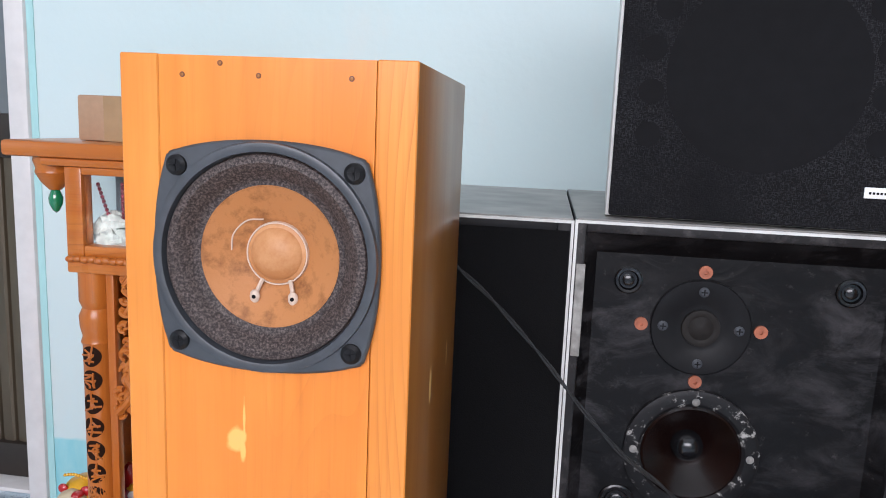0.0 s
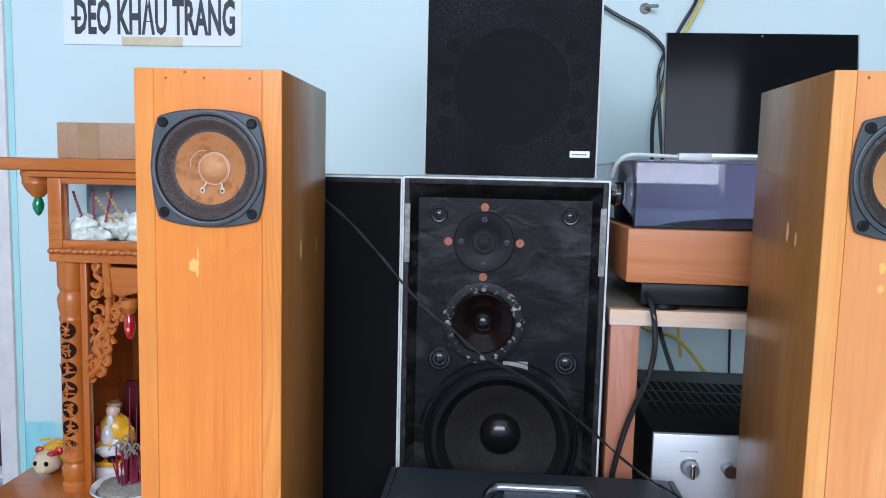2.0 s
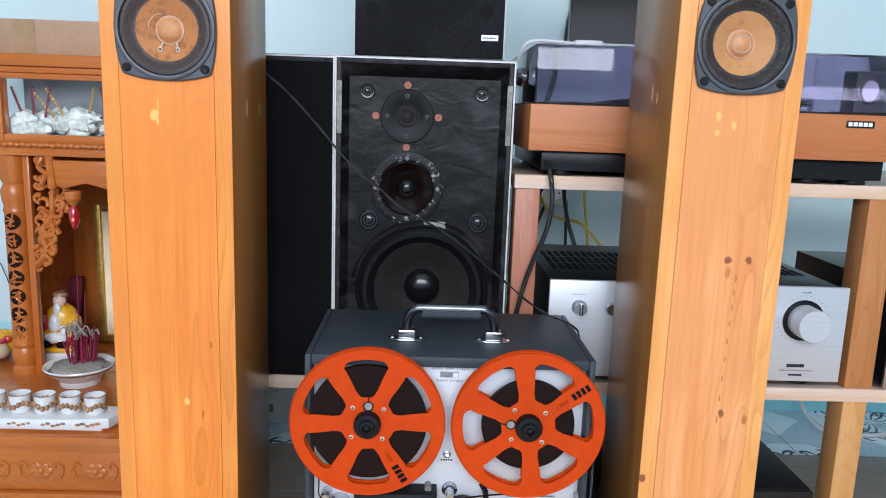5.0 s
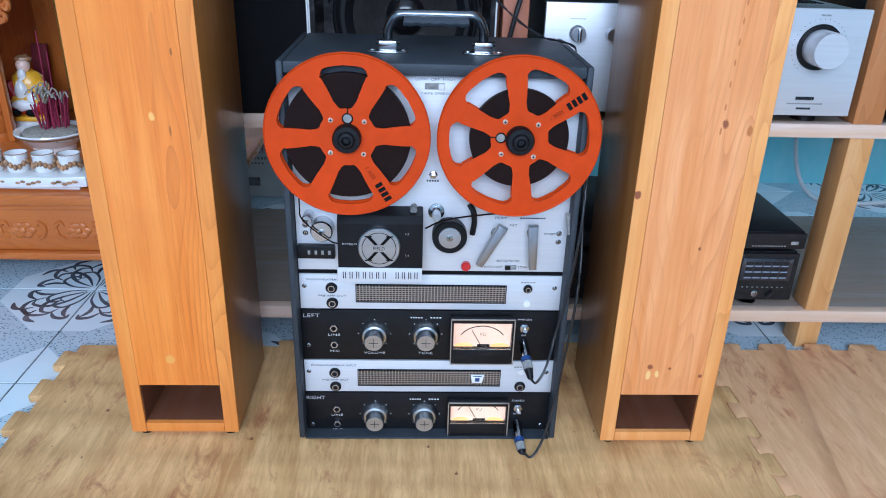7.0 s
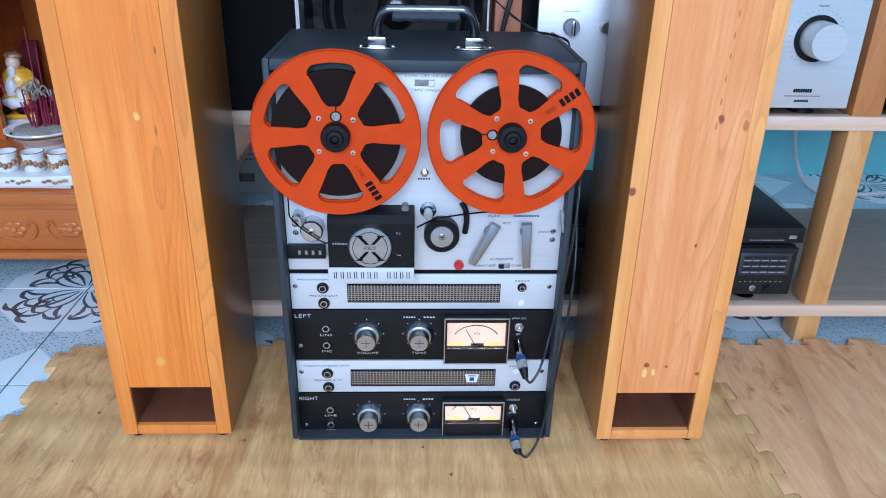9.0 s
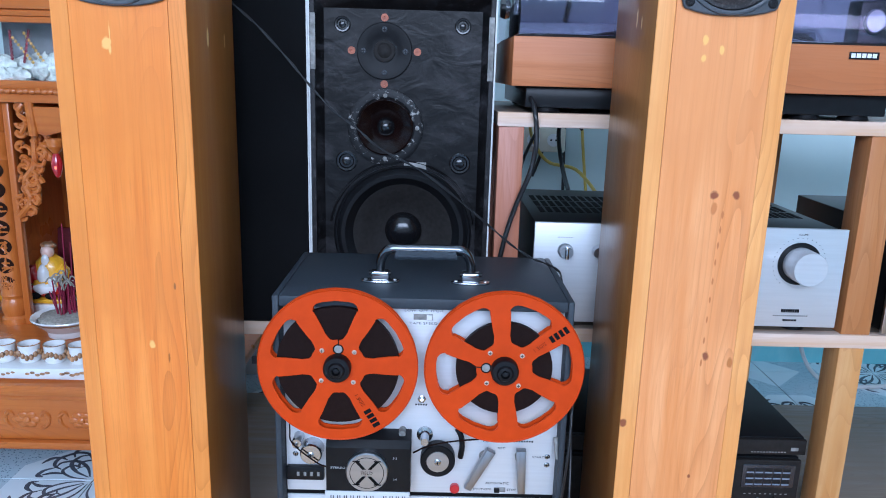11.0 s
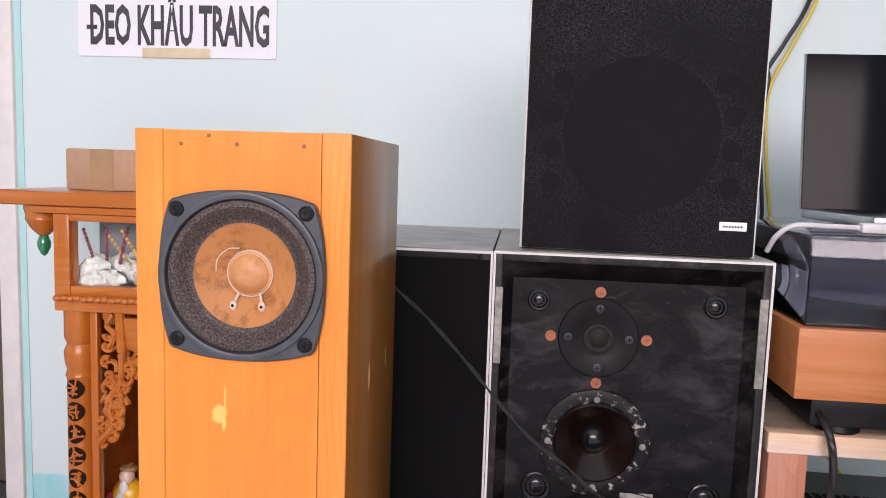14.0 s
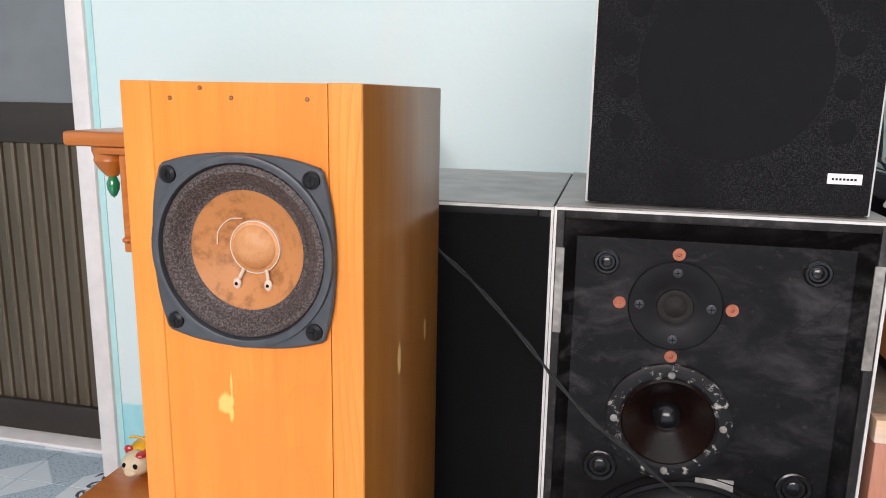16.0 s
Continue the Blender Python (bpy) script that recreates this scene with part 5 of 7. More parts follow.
part("tape_strand", tube([(0.452, 0.350, 0.347), (0.374, 0.356, 0.336), (0.338, 0.356, 0.329), (0.318, 0.354, 0.320)], 0.0011, 6, 4), M["tape"], deck, "thin brown magnetic tape")
part("tape_strand", tube([(0.176, 0.351, 0.372), (0.1745, 0.356, 0.345), (0.1775, 0.356, 0.327), (0.206, 0.356, 0.303), (0.220, 0.356, 0.298)], 0.0009, 6, 4), M["tape"], deck, "thin brown magnetic tape")


def reel(cx, cz, mark, pack, label):
    """Seven-inch reel: two flanges with six windows, a tape pack and a spindle cap."""
    turn = mark + radians(30)
    slot = 146 if pack > 0.06 else 140
    y0, R = 0.347, 0.0892
    rl = thing("tape_reel", (cx, y0, cz), label, "tape reel", "reels on the tape deck")
    rin, rout = 0.0315, 0.0770

    def flange(ya, yb):
        bm = bmesh.new()
        radii = [0.0085, 0.020, 0.0285, rin, rin + 0.009, 0.048, 0.058, rout - 0.009, rout, 0.083, R]
        us = [-1, -0.75, -0.5, -0.475, -0.43, -0.36, -0.25, 0, 0.25, 0.36, 0.43, 0.475, 0.5, 0.75]
        cols = []
        for k in range(6):
            for u in us:
                col = []
                for r in radii:
                    f = min(1, max(0, (r - rin) / (rout - rin)))
                    half = radians(16.5 + 4.8 * f)
                    a = abs(u)
                    ang = half * a / 0.5 if a <= 0.5 else half + (radians(30) - half) * (a - 0.5) / 0.5
                    rr = r
                    if r == rin and a <= 0.5:
                        rr = rin + (0.0075 * max(0, (a - 0.2) / 0.3) ** 3)
                    if r == rout and a <= 0.5:
                        rr = rout - (0.0075 * max(0, (a - 0.3) / 0.2) ** 3)
                    th = turn + k * math.pi / 3 + math.copysign(ang, u)
                    col.append(bm.verts.new((cx + rr * math.cos(th), ya, cz + rr * math.sin(th))))
                cols.append((u, col))
        n = len(cols)
        faces = []
        for i in range(n):
            u0, c0 = cols[i]
            u1, c1 = cols[(i + 1) % n]
            if u1 < u0:
                u1 = 1.0
            for j in range(len(radii) - 1):
                if abs(u0) <= 0.5 and abs(u1) <= 0.5 and radii[j] >= rin and radii[j + 1] <= rout:
                    continue
                faces.append(bm.faces.new((c0[j], c1[j], c1[j + 1], c0[j + 1])))
        ret = bmesh.ops.extrude_face_region(bm, geom=faces)
        bmesh.ops.translate(bm, verts=[v for v in ret["geom"] if isinstance(v, bmesh.types.BMVert)], vec=(0, yb - ya, 0))
        bmesh.ops.recalc_face_normals(bm, faces=bm.faces)
        bmesh.ops.delete(bm, geom=[v for v in bm.verts if not v.link_faces], context="VERTS")
        return bm

    f1 = part("front_flange", flange(y0 - 0.001, y0 + 0.0006), M["reel"], rl, "orange enamel flange with six windows")
    part("rolled_rim", lathe([(R - 0.001, 0.001), (R + 0.0004, 0.0022), (R + 0.0012, 0.001), (R + 0.0008, -0.001), (R - 0.001, -0.0008)], 72, (cx, y0, cz)), M["reel"], f1)
    part("back_flange", flange(y0 + 0.0090, y0 + 0.0106), M["reel"], rl)
    part("tape_pack", lathe([(0.020, -0.0015), (pack, -0.0015), (pack, -0.0082), (0.020, -0.0082), (0.020, -0.0015)], 64, (cx, y0, cz)), M["tape"], rl, "dark brown wound tape")
    part("hub", lathe([(0.022, -0.001), (0.0225, -0.0088), (0.010, -0.0088)], 36, (cx, y0, cz)), M["reel"], rl)
    cap = part("spindle_cap", lathe([(0.0155, 0.001), (0.0155, 0.010), (0.0140, 0.0125), (0.0095, 0.013), (0.0078, 0.016), (0.0050, 0.0165), (0.0040, 0.012), (0, 0.012)], 36, (cx, y0, cz)), M["rubber"], rl, "black rubber spindle cap")
    part("spindle", lathe([(0.0028, 0.012), (0.0028, 0.0155), (0, 0.016)], 12, (cx, y0, cz)), M["satin"], cap)
    part("spindle_shaft", lathe([(0.013, -0.0106), (0.013, P * -1 + y0), (0, P * -1 + y0)], 20, (cx, y0, cz)), M["chrome"], rl)
    for k in range(4):
        a = mark + radians(slot - 45) + k * math.pi / 2
        screw((cx + 0.0255 * math.cos(a), y0 - 0.001, cz + 0.0255 * math.sin(a)), 0.0028, M["lead"], f1)
    th = mark
    sa = mark + radians(slot)
    part("anchor_slot", join(lathe([(0.0062, 0.0012), (0.0058, 0.0014), (0, 0.0014)], 18, (cx + 0.0205 * math.cos(sa), y0, cz + 0.0205 * math.sin(sa))),
                             tube([(cx + 0.025 * math.cos(sa), y0 - 0.0011, cz + 0.025 * math.sin(sa)), (cx + 0.033 * math.cos(sa), y0 - 0.0011, cz + 0.033 * math.sin(sa))], 0.0008, 5, 1)), M["tape"], f1, "dark tape anchor slot")
    part("slot_end", lathe([(0.0046, 0.0016), (0, 0.0017)], 16, (cx + 0.0208 * math.cos(sa), y0, cz + 0.0208 * math.sin(sa))), M["velcro"], f1, "pale spindle tooth in the slot")
    # maker's mark along one spoke, as bars
    bms = []
    for k in range(4):
        r0 = 0.080 - k * 0.0062
        c, s = math.cos(th), math.sin(th)
        bms.append(prism([(cx + (r0 + da) * c - db * s, cz + (r0 + da) * s + db * c) for da, db in ((0, -0.0042), (0.0044, -0.0042), (0.0044, 0.0042), (0, 0.0042))], "y", y0 - 0.0016, y0 - 0.0011))
    part("maker_mark", join(*bms), M["ink"], f1, "black printed bars")
    tx = lettering("SIDE 1", cx + 0.047 * math.cos(th), y0 - 0.0013, cz + 0.047 * math.sin(th), 0.0062, M["ink"], f1, tilt=-math.degrees(th) + 180)
    return rl


reel(0.2318, 0.4290, radians(-58), 0.0690, "orange seven-inch tape reel, nearly full of brown tape")
reel(0.4188, 0.4300, radians(36), 0.0545, "orange seven-inch tape reel, half full of brown tape")

# microphone plugs and their leads
for i, (pz, sag) in enumerate(((0.150, 0.0), (0.0245, -0.02))):
    pg = thing("audio_plug", (0.447, 0.36, pz), "black and chrome jack plug with blue band and lead", "audio plug", "plugs in the tape deck")
    part("barrel", tube([(0.447, P, pz + 0.004), (0.4475, 0.352, pz - 0.004)], 0.0058, 14, 1), M["chrome"], pg)
    part("band", tube([(0.4475, 0.352, pz - 0.004), (0.4478, 0.346, pz - 0.006)], 0.0066, 14, 1), M["blue"], pg, "blue plastic ring")
    part("collar", tube([(0.4478, 0.346, pz - 0.006), (0.4495, 0.337, pz - 0.011)], 0.0062, 14, 1), M["velcro"], pg)
    part("boot", tube([(0.4495, 0.337, pz - 0.011), (0.4515, 0.328, pz - 0.019)], lambda s: 0.0058 - 0.0022 * s, 12, 3), M["rubber"], pg)
    if i == 0:
        pts = [(0.4515, 0.328, pz - 0.019), (0.458, 0.322, pz - 0.020), (0.470, 0.330, pz), (0.481, 0.345, pz + 0.04), (0.4925, 0.350, pz + 0.10), (0.499, 0.352, 0.33), (0.5045, 0.38, 0.40), (0.512, 0.45, 0.43)]
    else:
        pts = [(0.4515, 0.328, pz - 0.0085), (0.460, 0.320, 0.0165), (0.474, 0.330, 0.035), (0.486, 0.340, 0.085), (0.4945, 0.345, 0.15), (0.503, 0.350, 0.25), (0.510, 0.40, 0.33), (0.516, 0.47, 0.36)]
    part("lead", tube(pts, 0.0016, 8, 6), M["cable"], pg, "thin black lead")


# ---- turntable, laptop, amplifier and tuner on the rack ----
TT = 0.605
tt = thing("turntable", (0.70, 0.78, 0.701), "turntable with walnut plinth and tinted dust cover, closed", "turntable")
part("plinth", box(0.4365, 0.985, TT, 0.965, 0.737, 0.803, 0.0015), M["walnut"], tt, "walnut veneer plinth")
part("base", box(0.458, 0.965, TT + 0.015, 0.95, 0.708, 0.7368, 0.002), M["satin"], tt, "black base tray")
for fx in (0.49, 0.86, 0.93):
    for fy in (0.64, 0.92):
        part("foot", lathe([(0, 0), (0.020, 0), (0.021, 0.002), (0.019, 0.0068), (0, 0.0068)], 20, (fx, fy, 0.7012), "z"), M["rubber"], tt)
part("deck_plate", box(0.445, 0.976, TT + 0.010, 0.957, 0.8032, 0.8060), M["cone_blk"], tt)
part("platter", lathe([(0.150, 0), (0.150, 0.014), (0.147, 0.016), (0, 0.016)], 64, (0.655, 0.785, 0.8062), "z"), M["satin"], tt, "black platter with mat")
part("label_card", box(0.585, 0.617, TT + 0.020, TT + 0.032, 0.8062, 0.8080), M["white"], tt)
part("label_card", box(0.628, 0.660, TT + 0.020, TT + 0.032, 0.8062, 0.8080), M["white"], tt)
arm = part("tonearm", tube([(0.905, 0.90, 0.835), (0.905, 0.80, 0.838), (0.885, 0.72, 0.836), (0.84, 0.68, 0.830)], 0.004, 10, 5), M["chrome"], tt, "chrome tonearm")
part("arm_base", lathe([(0, 0), (0.026, 0), (0.026, 0.02), (0.016, 0.03), (0.012, 0.036), (0, 0.036)], 28, (0.905, 0.87, 0.806), "z"), M["satin"], arm)
part("counterweight", lathe([(0, -0.016), (0.015, -0.016), (0.015, 0.016), (0, 0.016)], 24, (0.905, 0.92, 0.838), "y"), M["satin"], arm)
pv = part("arm_pivot", box(0.920, 0.972, 0.655, 0.705, 0.8064, 0.862, 0.003), M["satin"], arm, "black pivot housing")
part("pivot_disc", lathe([(0.0135, 0), (0.0135, 0.006), (0.012, 0.008), (0, 0.008)], 28, (0.939, 0.655, 0.840)), M["alu"], pv, "silver adjusting disc")
part("cue_lever", tube([(0.640, 0.70, 0.822), (0.641, 0.70, 0.850)], 0.003, 8, 1), M["satin"], tt)
w = 0.003
x0, x1, y0, y1, z0, z1 = 0.4425, 0.980, TT + 0.004, 0.955, 0.8065, 0.884
dc = part("dust_cover", box(x0, x1, y0, y0 + w, z0, z1, 0.0008), M["acrylic"], tt, "purple-tinted acrylic cover")
for nm, q in (("cover_side", (x0, x0 + w, y0 + w, y1, z0, z1)), ("cover_side", (x1 - w, x1, y0 + w, y1, z0, z1)), ("cover_back", (x0 + w, x1 - w, y1 - w, y1, z0, z1)), ("cover_top", (x0, x1, y0, y1, z1, z1 + w))):
    part(nm, box(*q, 0.0006), M["acrylic"], dc)
for ob in (dc, *dc.children):
    ob.visible_shadow = False
part("hinge_knob", lathe([(0.006, -0.004), (0.013, -0.006), (0.0145, -0.012), (0.012, -0.018), (0, -0.018)], 24, (0.440, 0.665, 0.842), "x", True), M["chrome"], tt, "chrome side knob")
nb = part("maker_badge", box(0.893, 0.934, TT - 0.0014, TT, 0.7845, 0.7945, 0.0003), M["satin"], tt, "black badge with pale bars")
bars("badge_print", letter_spans(0.8955, 0.932, 5, 0.78), TT - 0.0014, 0.7868, 0.7925, M["white"], nb)

lap = thing("laptop", (0.69, 0.85, 0.887), "open black laptop standing on the dust cover", "laptop")
part("keyboard_base", box(0.545, 0.848, 0.722, 0.925, 0.8885, 0.901, 0.003), M["alu"], lap, "silver base")
part("keys", box(0.565, 0.828, 0.775, 0.905, 0.9012, 0.9022, 0.0004), M["satin"], lap)
scr = part("screen", prism([(0.922, 0.900), (0.930, 0.900), (0.952, 1.1015), (0.946, 1.1015)], "x", 0.545, 0.845, 0.0012), M["screen"], lap, "switched-off glossy screen")
for ex in (0.5445, 0.8455):
    part("screen_edge", tube([(ex, 0.926, 0.901), (ex, 0.949, 1.1015)], 0.0022, 6, 1), M["alu"], scr)
part("webcam", lathe([(0, 0.0004), (0.0016, 0.0004), (0.0016, 0)], 10, (0.695, 0.9445, 1.097)), M["velcro"], scr)
wc = thing("power_cable", (0.5, 0.68, 0.887), "white cable with plug lying over the dust cover", "cable")
part("cord", tube([(0.424, 0.67, 0.866), (0.427, 0.655, 0.882), (0.440, 0.648, 0.893), (0.470, 0.650, 0.8935), (0.505, 0.66, 0.8925)], 0.0026, 8, 6), M["cable_grey"], wc)
part("plug", box(0.503, 0.545, 0.652, 0.666, 0.8875, 0.8975, 0.003), M["cable_grey"], wc)
part("cord", tube([(0.545, 0.66, 0.8915), (0.60, 0.665, 0.8925), (0.68, 0.675, 0.892), (0.78, 0.69, 0.8915)], 0.0026, 8, 6), M["cable_grey"], wc)

amp = thing("amplifier", (0.705, 0.78, SHELF), "silver-fronted integrated amplifier with black vented top", "amplifier")
AY = 0.604
part("front_plate", box(0.4800, 0.9320, AY, AY + 0.008, 0.4000, 0.5480, 0.001), M["faceplate"], amp, "brushed silver front plate")
part("chassis", box(0.482, 0.928, AY + 0.0082, 0.93, 0.4005, 0.5455, 0.002), M["satin"], amp, "black steel chassis")
slots = []
for r in range(3):
    for k in range(34):
        x = 0.50 + k * 0.0122
        slots.append(box(x, x + 0.008, 0.70 + r * 0.055, 0.745 + r * 0.055, 0.5455, 0.5461))
tagged(part("vent", join(*slots), M["ink"], amp, "rows of vent slots"), kind="stuff")
for fx in (0.52, 0.89):
    for fy in (0.65, 0.88):
        part("foot", lathe([(0, 0), (0.018, 0), (0.016, 0.0148), (0, 0.0148)], 18, (fx, fy, SHELF + 0.0002), "z"), M["rubber"], amp)
vk = part("volume_knob", lathe([(0.0245, 0.001), (0.0245, 0.034), (0.0236, 0.0355), (0, 0.0350)], 56, (0.8660, AY, 0.4965)), M["faceplate"], amp, "large turned aluminium volume knob")
part("collar", lathe([(0.0315, 0), (0.0315, 0.0012), (0.0240, 0.0014)], 56, (0.8660, AY, 0.4965)), M["satin"], vk)
for k in range(27):
    a = radians(230 - k * 280 / 26)
    part("tick", box(0.8660 + 0.038 * math.cos(a) - 0.0005, 0.8660 + 0.038 * math.cos(a) + 0.0005, AY - 0.0002, AY, 0.4965 + 0.038 * math.sin(a) - 0.0005, 0.4965 + 0.038 * math.sin(a) + 0.0005), M["ink"], amp)
lettering("VOLUME", 0.8660, AY - 0.0003, 0.5395, 0.0036, M["ink"], amp)
bars("model_print", letter_spans(0.849, 0.876, 8, 0.8), AY - 0.0003, 0.4225, 0.4275, M["ink"], amp)
bars("model_print", letter_spans(0.838, 0.890, 18, 0.6), AY - 0.0003, 0.4165, 0.4182, M["velcro"], amp)
bars("model_print", letter_spans(0.853, 0.874, 5, 0.8), AY - 0.0003, 0.4090, 0.4118, M["ink"], amp)
pk = part("power_knob", lathe([(0.0110, 0), (0.0110, 0.004), (0.0095, 0.006), (0.0090, 0.017), (0, 0.017)], 30, (0.5250, AY, 0.5080)), M["alu"], amp)
part("grip_bar", box(0.5225, 0.5275, AY - 0.021, AY - 0.0165, 0.4990, 0.5170, 0.001), M["chrome"], pk)
part("selector_knob", lathe([(0.0085, 0), (0.008, 0.014), (0, 0.014)], 24, (0.5720, AY, 0.5080)), M["alu"], amp)
bars("print", letter_spans(0.514, 0.536, 6), AY - 0.0003, 0.5265, 0.5278, M["velcro"], amp)

for nm, z0, z1, lab in (("cassette_player", 0.0775, 0.167, "black component with segmented display under a flat one"), ("radio_tuner", 0.1705, 0.2025, "flat black tuner stacked on a black component")):
    xr = 0.9345 if nm == "radio_tuner" else 0.9305
    c = thing(nm, (0.82, 0.75, z0), lab, "hi-fi component", "stacked black components")
    part("case", box(0.506, xr, 0.642, 0.905, z0 + 0.004, z1, 0.002), M["satin"], c)
    part("front_plate", box(0.504, xr + 0.001, 0.634, 0.642, z0 + 0.004, z1 - 0.002, 0.0015), M["cone_blk"], c)
    for fx in (0.55, 0.90):
        for fy in (0.66, 0.88):
            part("foot", lathe([(0, 0), (0.012, 0), (0.012, 0.0045), (0, 0.0045)], 14, (fx, fy, z0), "z"), M["rubber"], c)
    if nm == "cassette_player":
        dsp = part("display", box(0.838, 0.922, 0.632, 0.634, 0.118, 0.158, 0.0006), M["display"], c, "dark segmented display")
        for r in range(3):
            for k in range(5):
                part("key", box(0.8445 + k * 0.0145, 0.8565 + k * 0.0145, 0.6312, 0.632, 0.1225 + r * 0.0105, 0.1245 + r * 0.0105), M["display_ink"], dsp)
                part("key", box(0.8445 + k * 0.0145, 0.8565 + k * 0.0145, 0.6314, 0.632, 0.1255 + r * 0.0105, 0.1310 + r * 0.0105, 0.0002), M["cone_blk"], dsp)
        j = part("headphone_jack", lathe([(0.0055, 0), (0.0055, 0.002), (0.0035, 0.0026), (0.003, 0.0005), (0, 0.0005)], 20, (0.868, 0.634, 0.094)), M["chrome"], c)
        part("rotary", tube([(0.888, 0.632, 0.090), (0.897, 0.631, 0.099)], 0.004, 8, 1), M["satin"], c)
        bars("print", letter_spans(0.845, 0.92, 9, 0.4), 0.634, 0.1045, 0.106, M["velcro"], c)
        part("foot_ring", lathe([(0, 0), (0.016, 0), (0.016, 0.003), (0, 0.003)], 20, (0.865, 0.652, 0.0712), "z"), M["chrome"], c)
    else:
        bars("print", letter_spans(0.848, 0.905, 12, 0.7), 0.634, 0.1785, 0.1805, M["velcro"], c)
        bars("mark", [(0.911, 0.923)], 0.634, 0.182, 0.1875, M["velcro"], c)
bx = thing("hifi_box", (1.2, 0.8, SHELF), "dark equipment with silver side edge beside the post", "hi-fi component")
part("case", box(1.012, 1.40, 0.618, 0.93, SHELF + 0.006, 0.548, 0.002), M["satin"], bx)
part("front_edge", box(1.008, 1.016, 0.612, 0.618, SHELF + 0.004, 0.550, 0.001), M["alu"], bx)
for fx in (1.05, 1.36):
    for fy in (0.66, 0.88):
        part("foot", lathe([(0, 0), (0.012, 0), (0.012, 0.0062), (0, 0.0062)], 14, (fx, fy, SHELF), "z"), M["rubber"], bx)
bxs = thing("carton", (-0.15, 1.36, 0), "beige printed box standing on the tiles behind the rack", "box")
part("body", box(-0.32, 0.02, 1.30, 1.42, 0.0012, 0.178, 0.002), M["beige"], bxs)
lettering("SUPER", -0.093, 1.2996, 0.122, 0.026, M["maroon"], bxs, width=0.085)
bars("print", letter_spans(-0.135, -0.045, 11, 0.6), 1.30, 0.098, 0.104, M["velcro"], bxs)
bars("print", letter_spans(-0.135, -0.06, 9, 0.6), 1.30, 0.086, 0.090, M["velcro"], bxs)
part("panel", box(-0.112, -0.075, 1.2985, 1.30, 0.031, 0.052), M["velcro"], bxs)

# ---- cables ----
def twin(points, r, gap, turns):
    """Two strands twisted round each other."""
    line = smooth_line(points, 6)
    sides = ([], [])
    for i, p in enumerate(line):
        a = 2 * math.pi * turns * i / (len(line) - 1)
        d = (line[min(i + 1, len(line) - 1)] - line[max(i - 1, 0)]).normalized()
        u = d.cross(Vector((0, 1, 0.2))).normalized()
        o = gap * (math.cos(a) * u + math.sin(a) * d.cross(u))
        sides[0].append(p + o), sides[1].append(p - o)
    return join(*[tube(q, r, 7, 1) for q in sides])


def cable(name, pts, r, m, label, k=6):
    at = pts[0]
    return solo(name, twin(pts, r * 0.43, r * 0.43, 9) if name == "speaker_cable" else tube(pts, r, 8, k), M[m], at, label, "cable")


cable("speaker_cable", [(0.060, 0.552, 0.843), (0.074, 0.553, 0.830), (0.103, 0.554, 0.805), (0.140, 0.555, 0.766), (0.169, 0.555, 0.732), (0.201, 0.555, 0.699), (0.229, 0.556, 0.679), (0.261, 0.558, 0.652), (0.323, 0.565, 0.618), (0.398, 0.565, 0.560), (0.440, 0.560, 0.526), (0.468, 0.545, 0.5105), (0.484, 0.520, 0.5098), (0.4945, 0.490, 0.5098), (0.4995, 0.475, 0.500), (0.5005, 0.470, 0.44)], 0.0021, "cable", "thin black twin speaker cable hanging across the speakers", 8)
cable("power_lead", [(0.455, 0.70, 0.735), (0.462, 0.640, 0.728), (0.470, 0.603, 0.705), (0.474, 0.598, 0.66), (0.468, 0.600, 0.62), (0.452, 0.604, 0.575), (0.440, 0.604, 0.535), (0.430, 0.606, 0.48), (0.428, 0.606, 0.43), (0.432, 0.608, 0.39)], 0.0036, "cable", "thick black power lead looping past the rack post", 8)
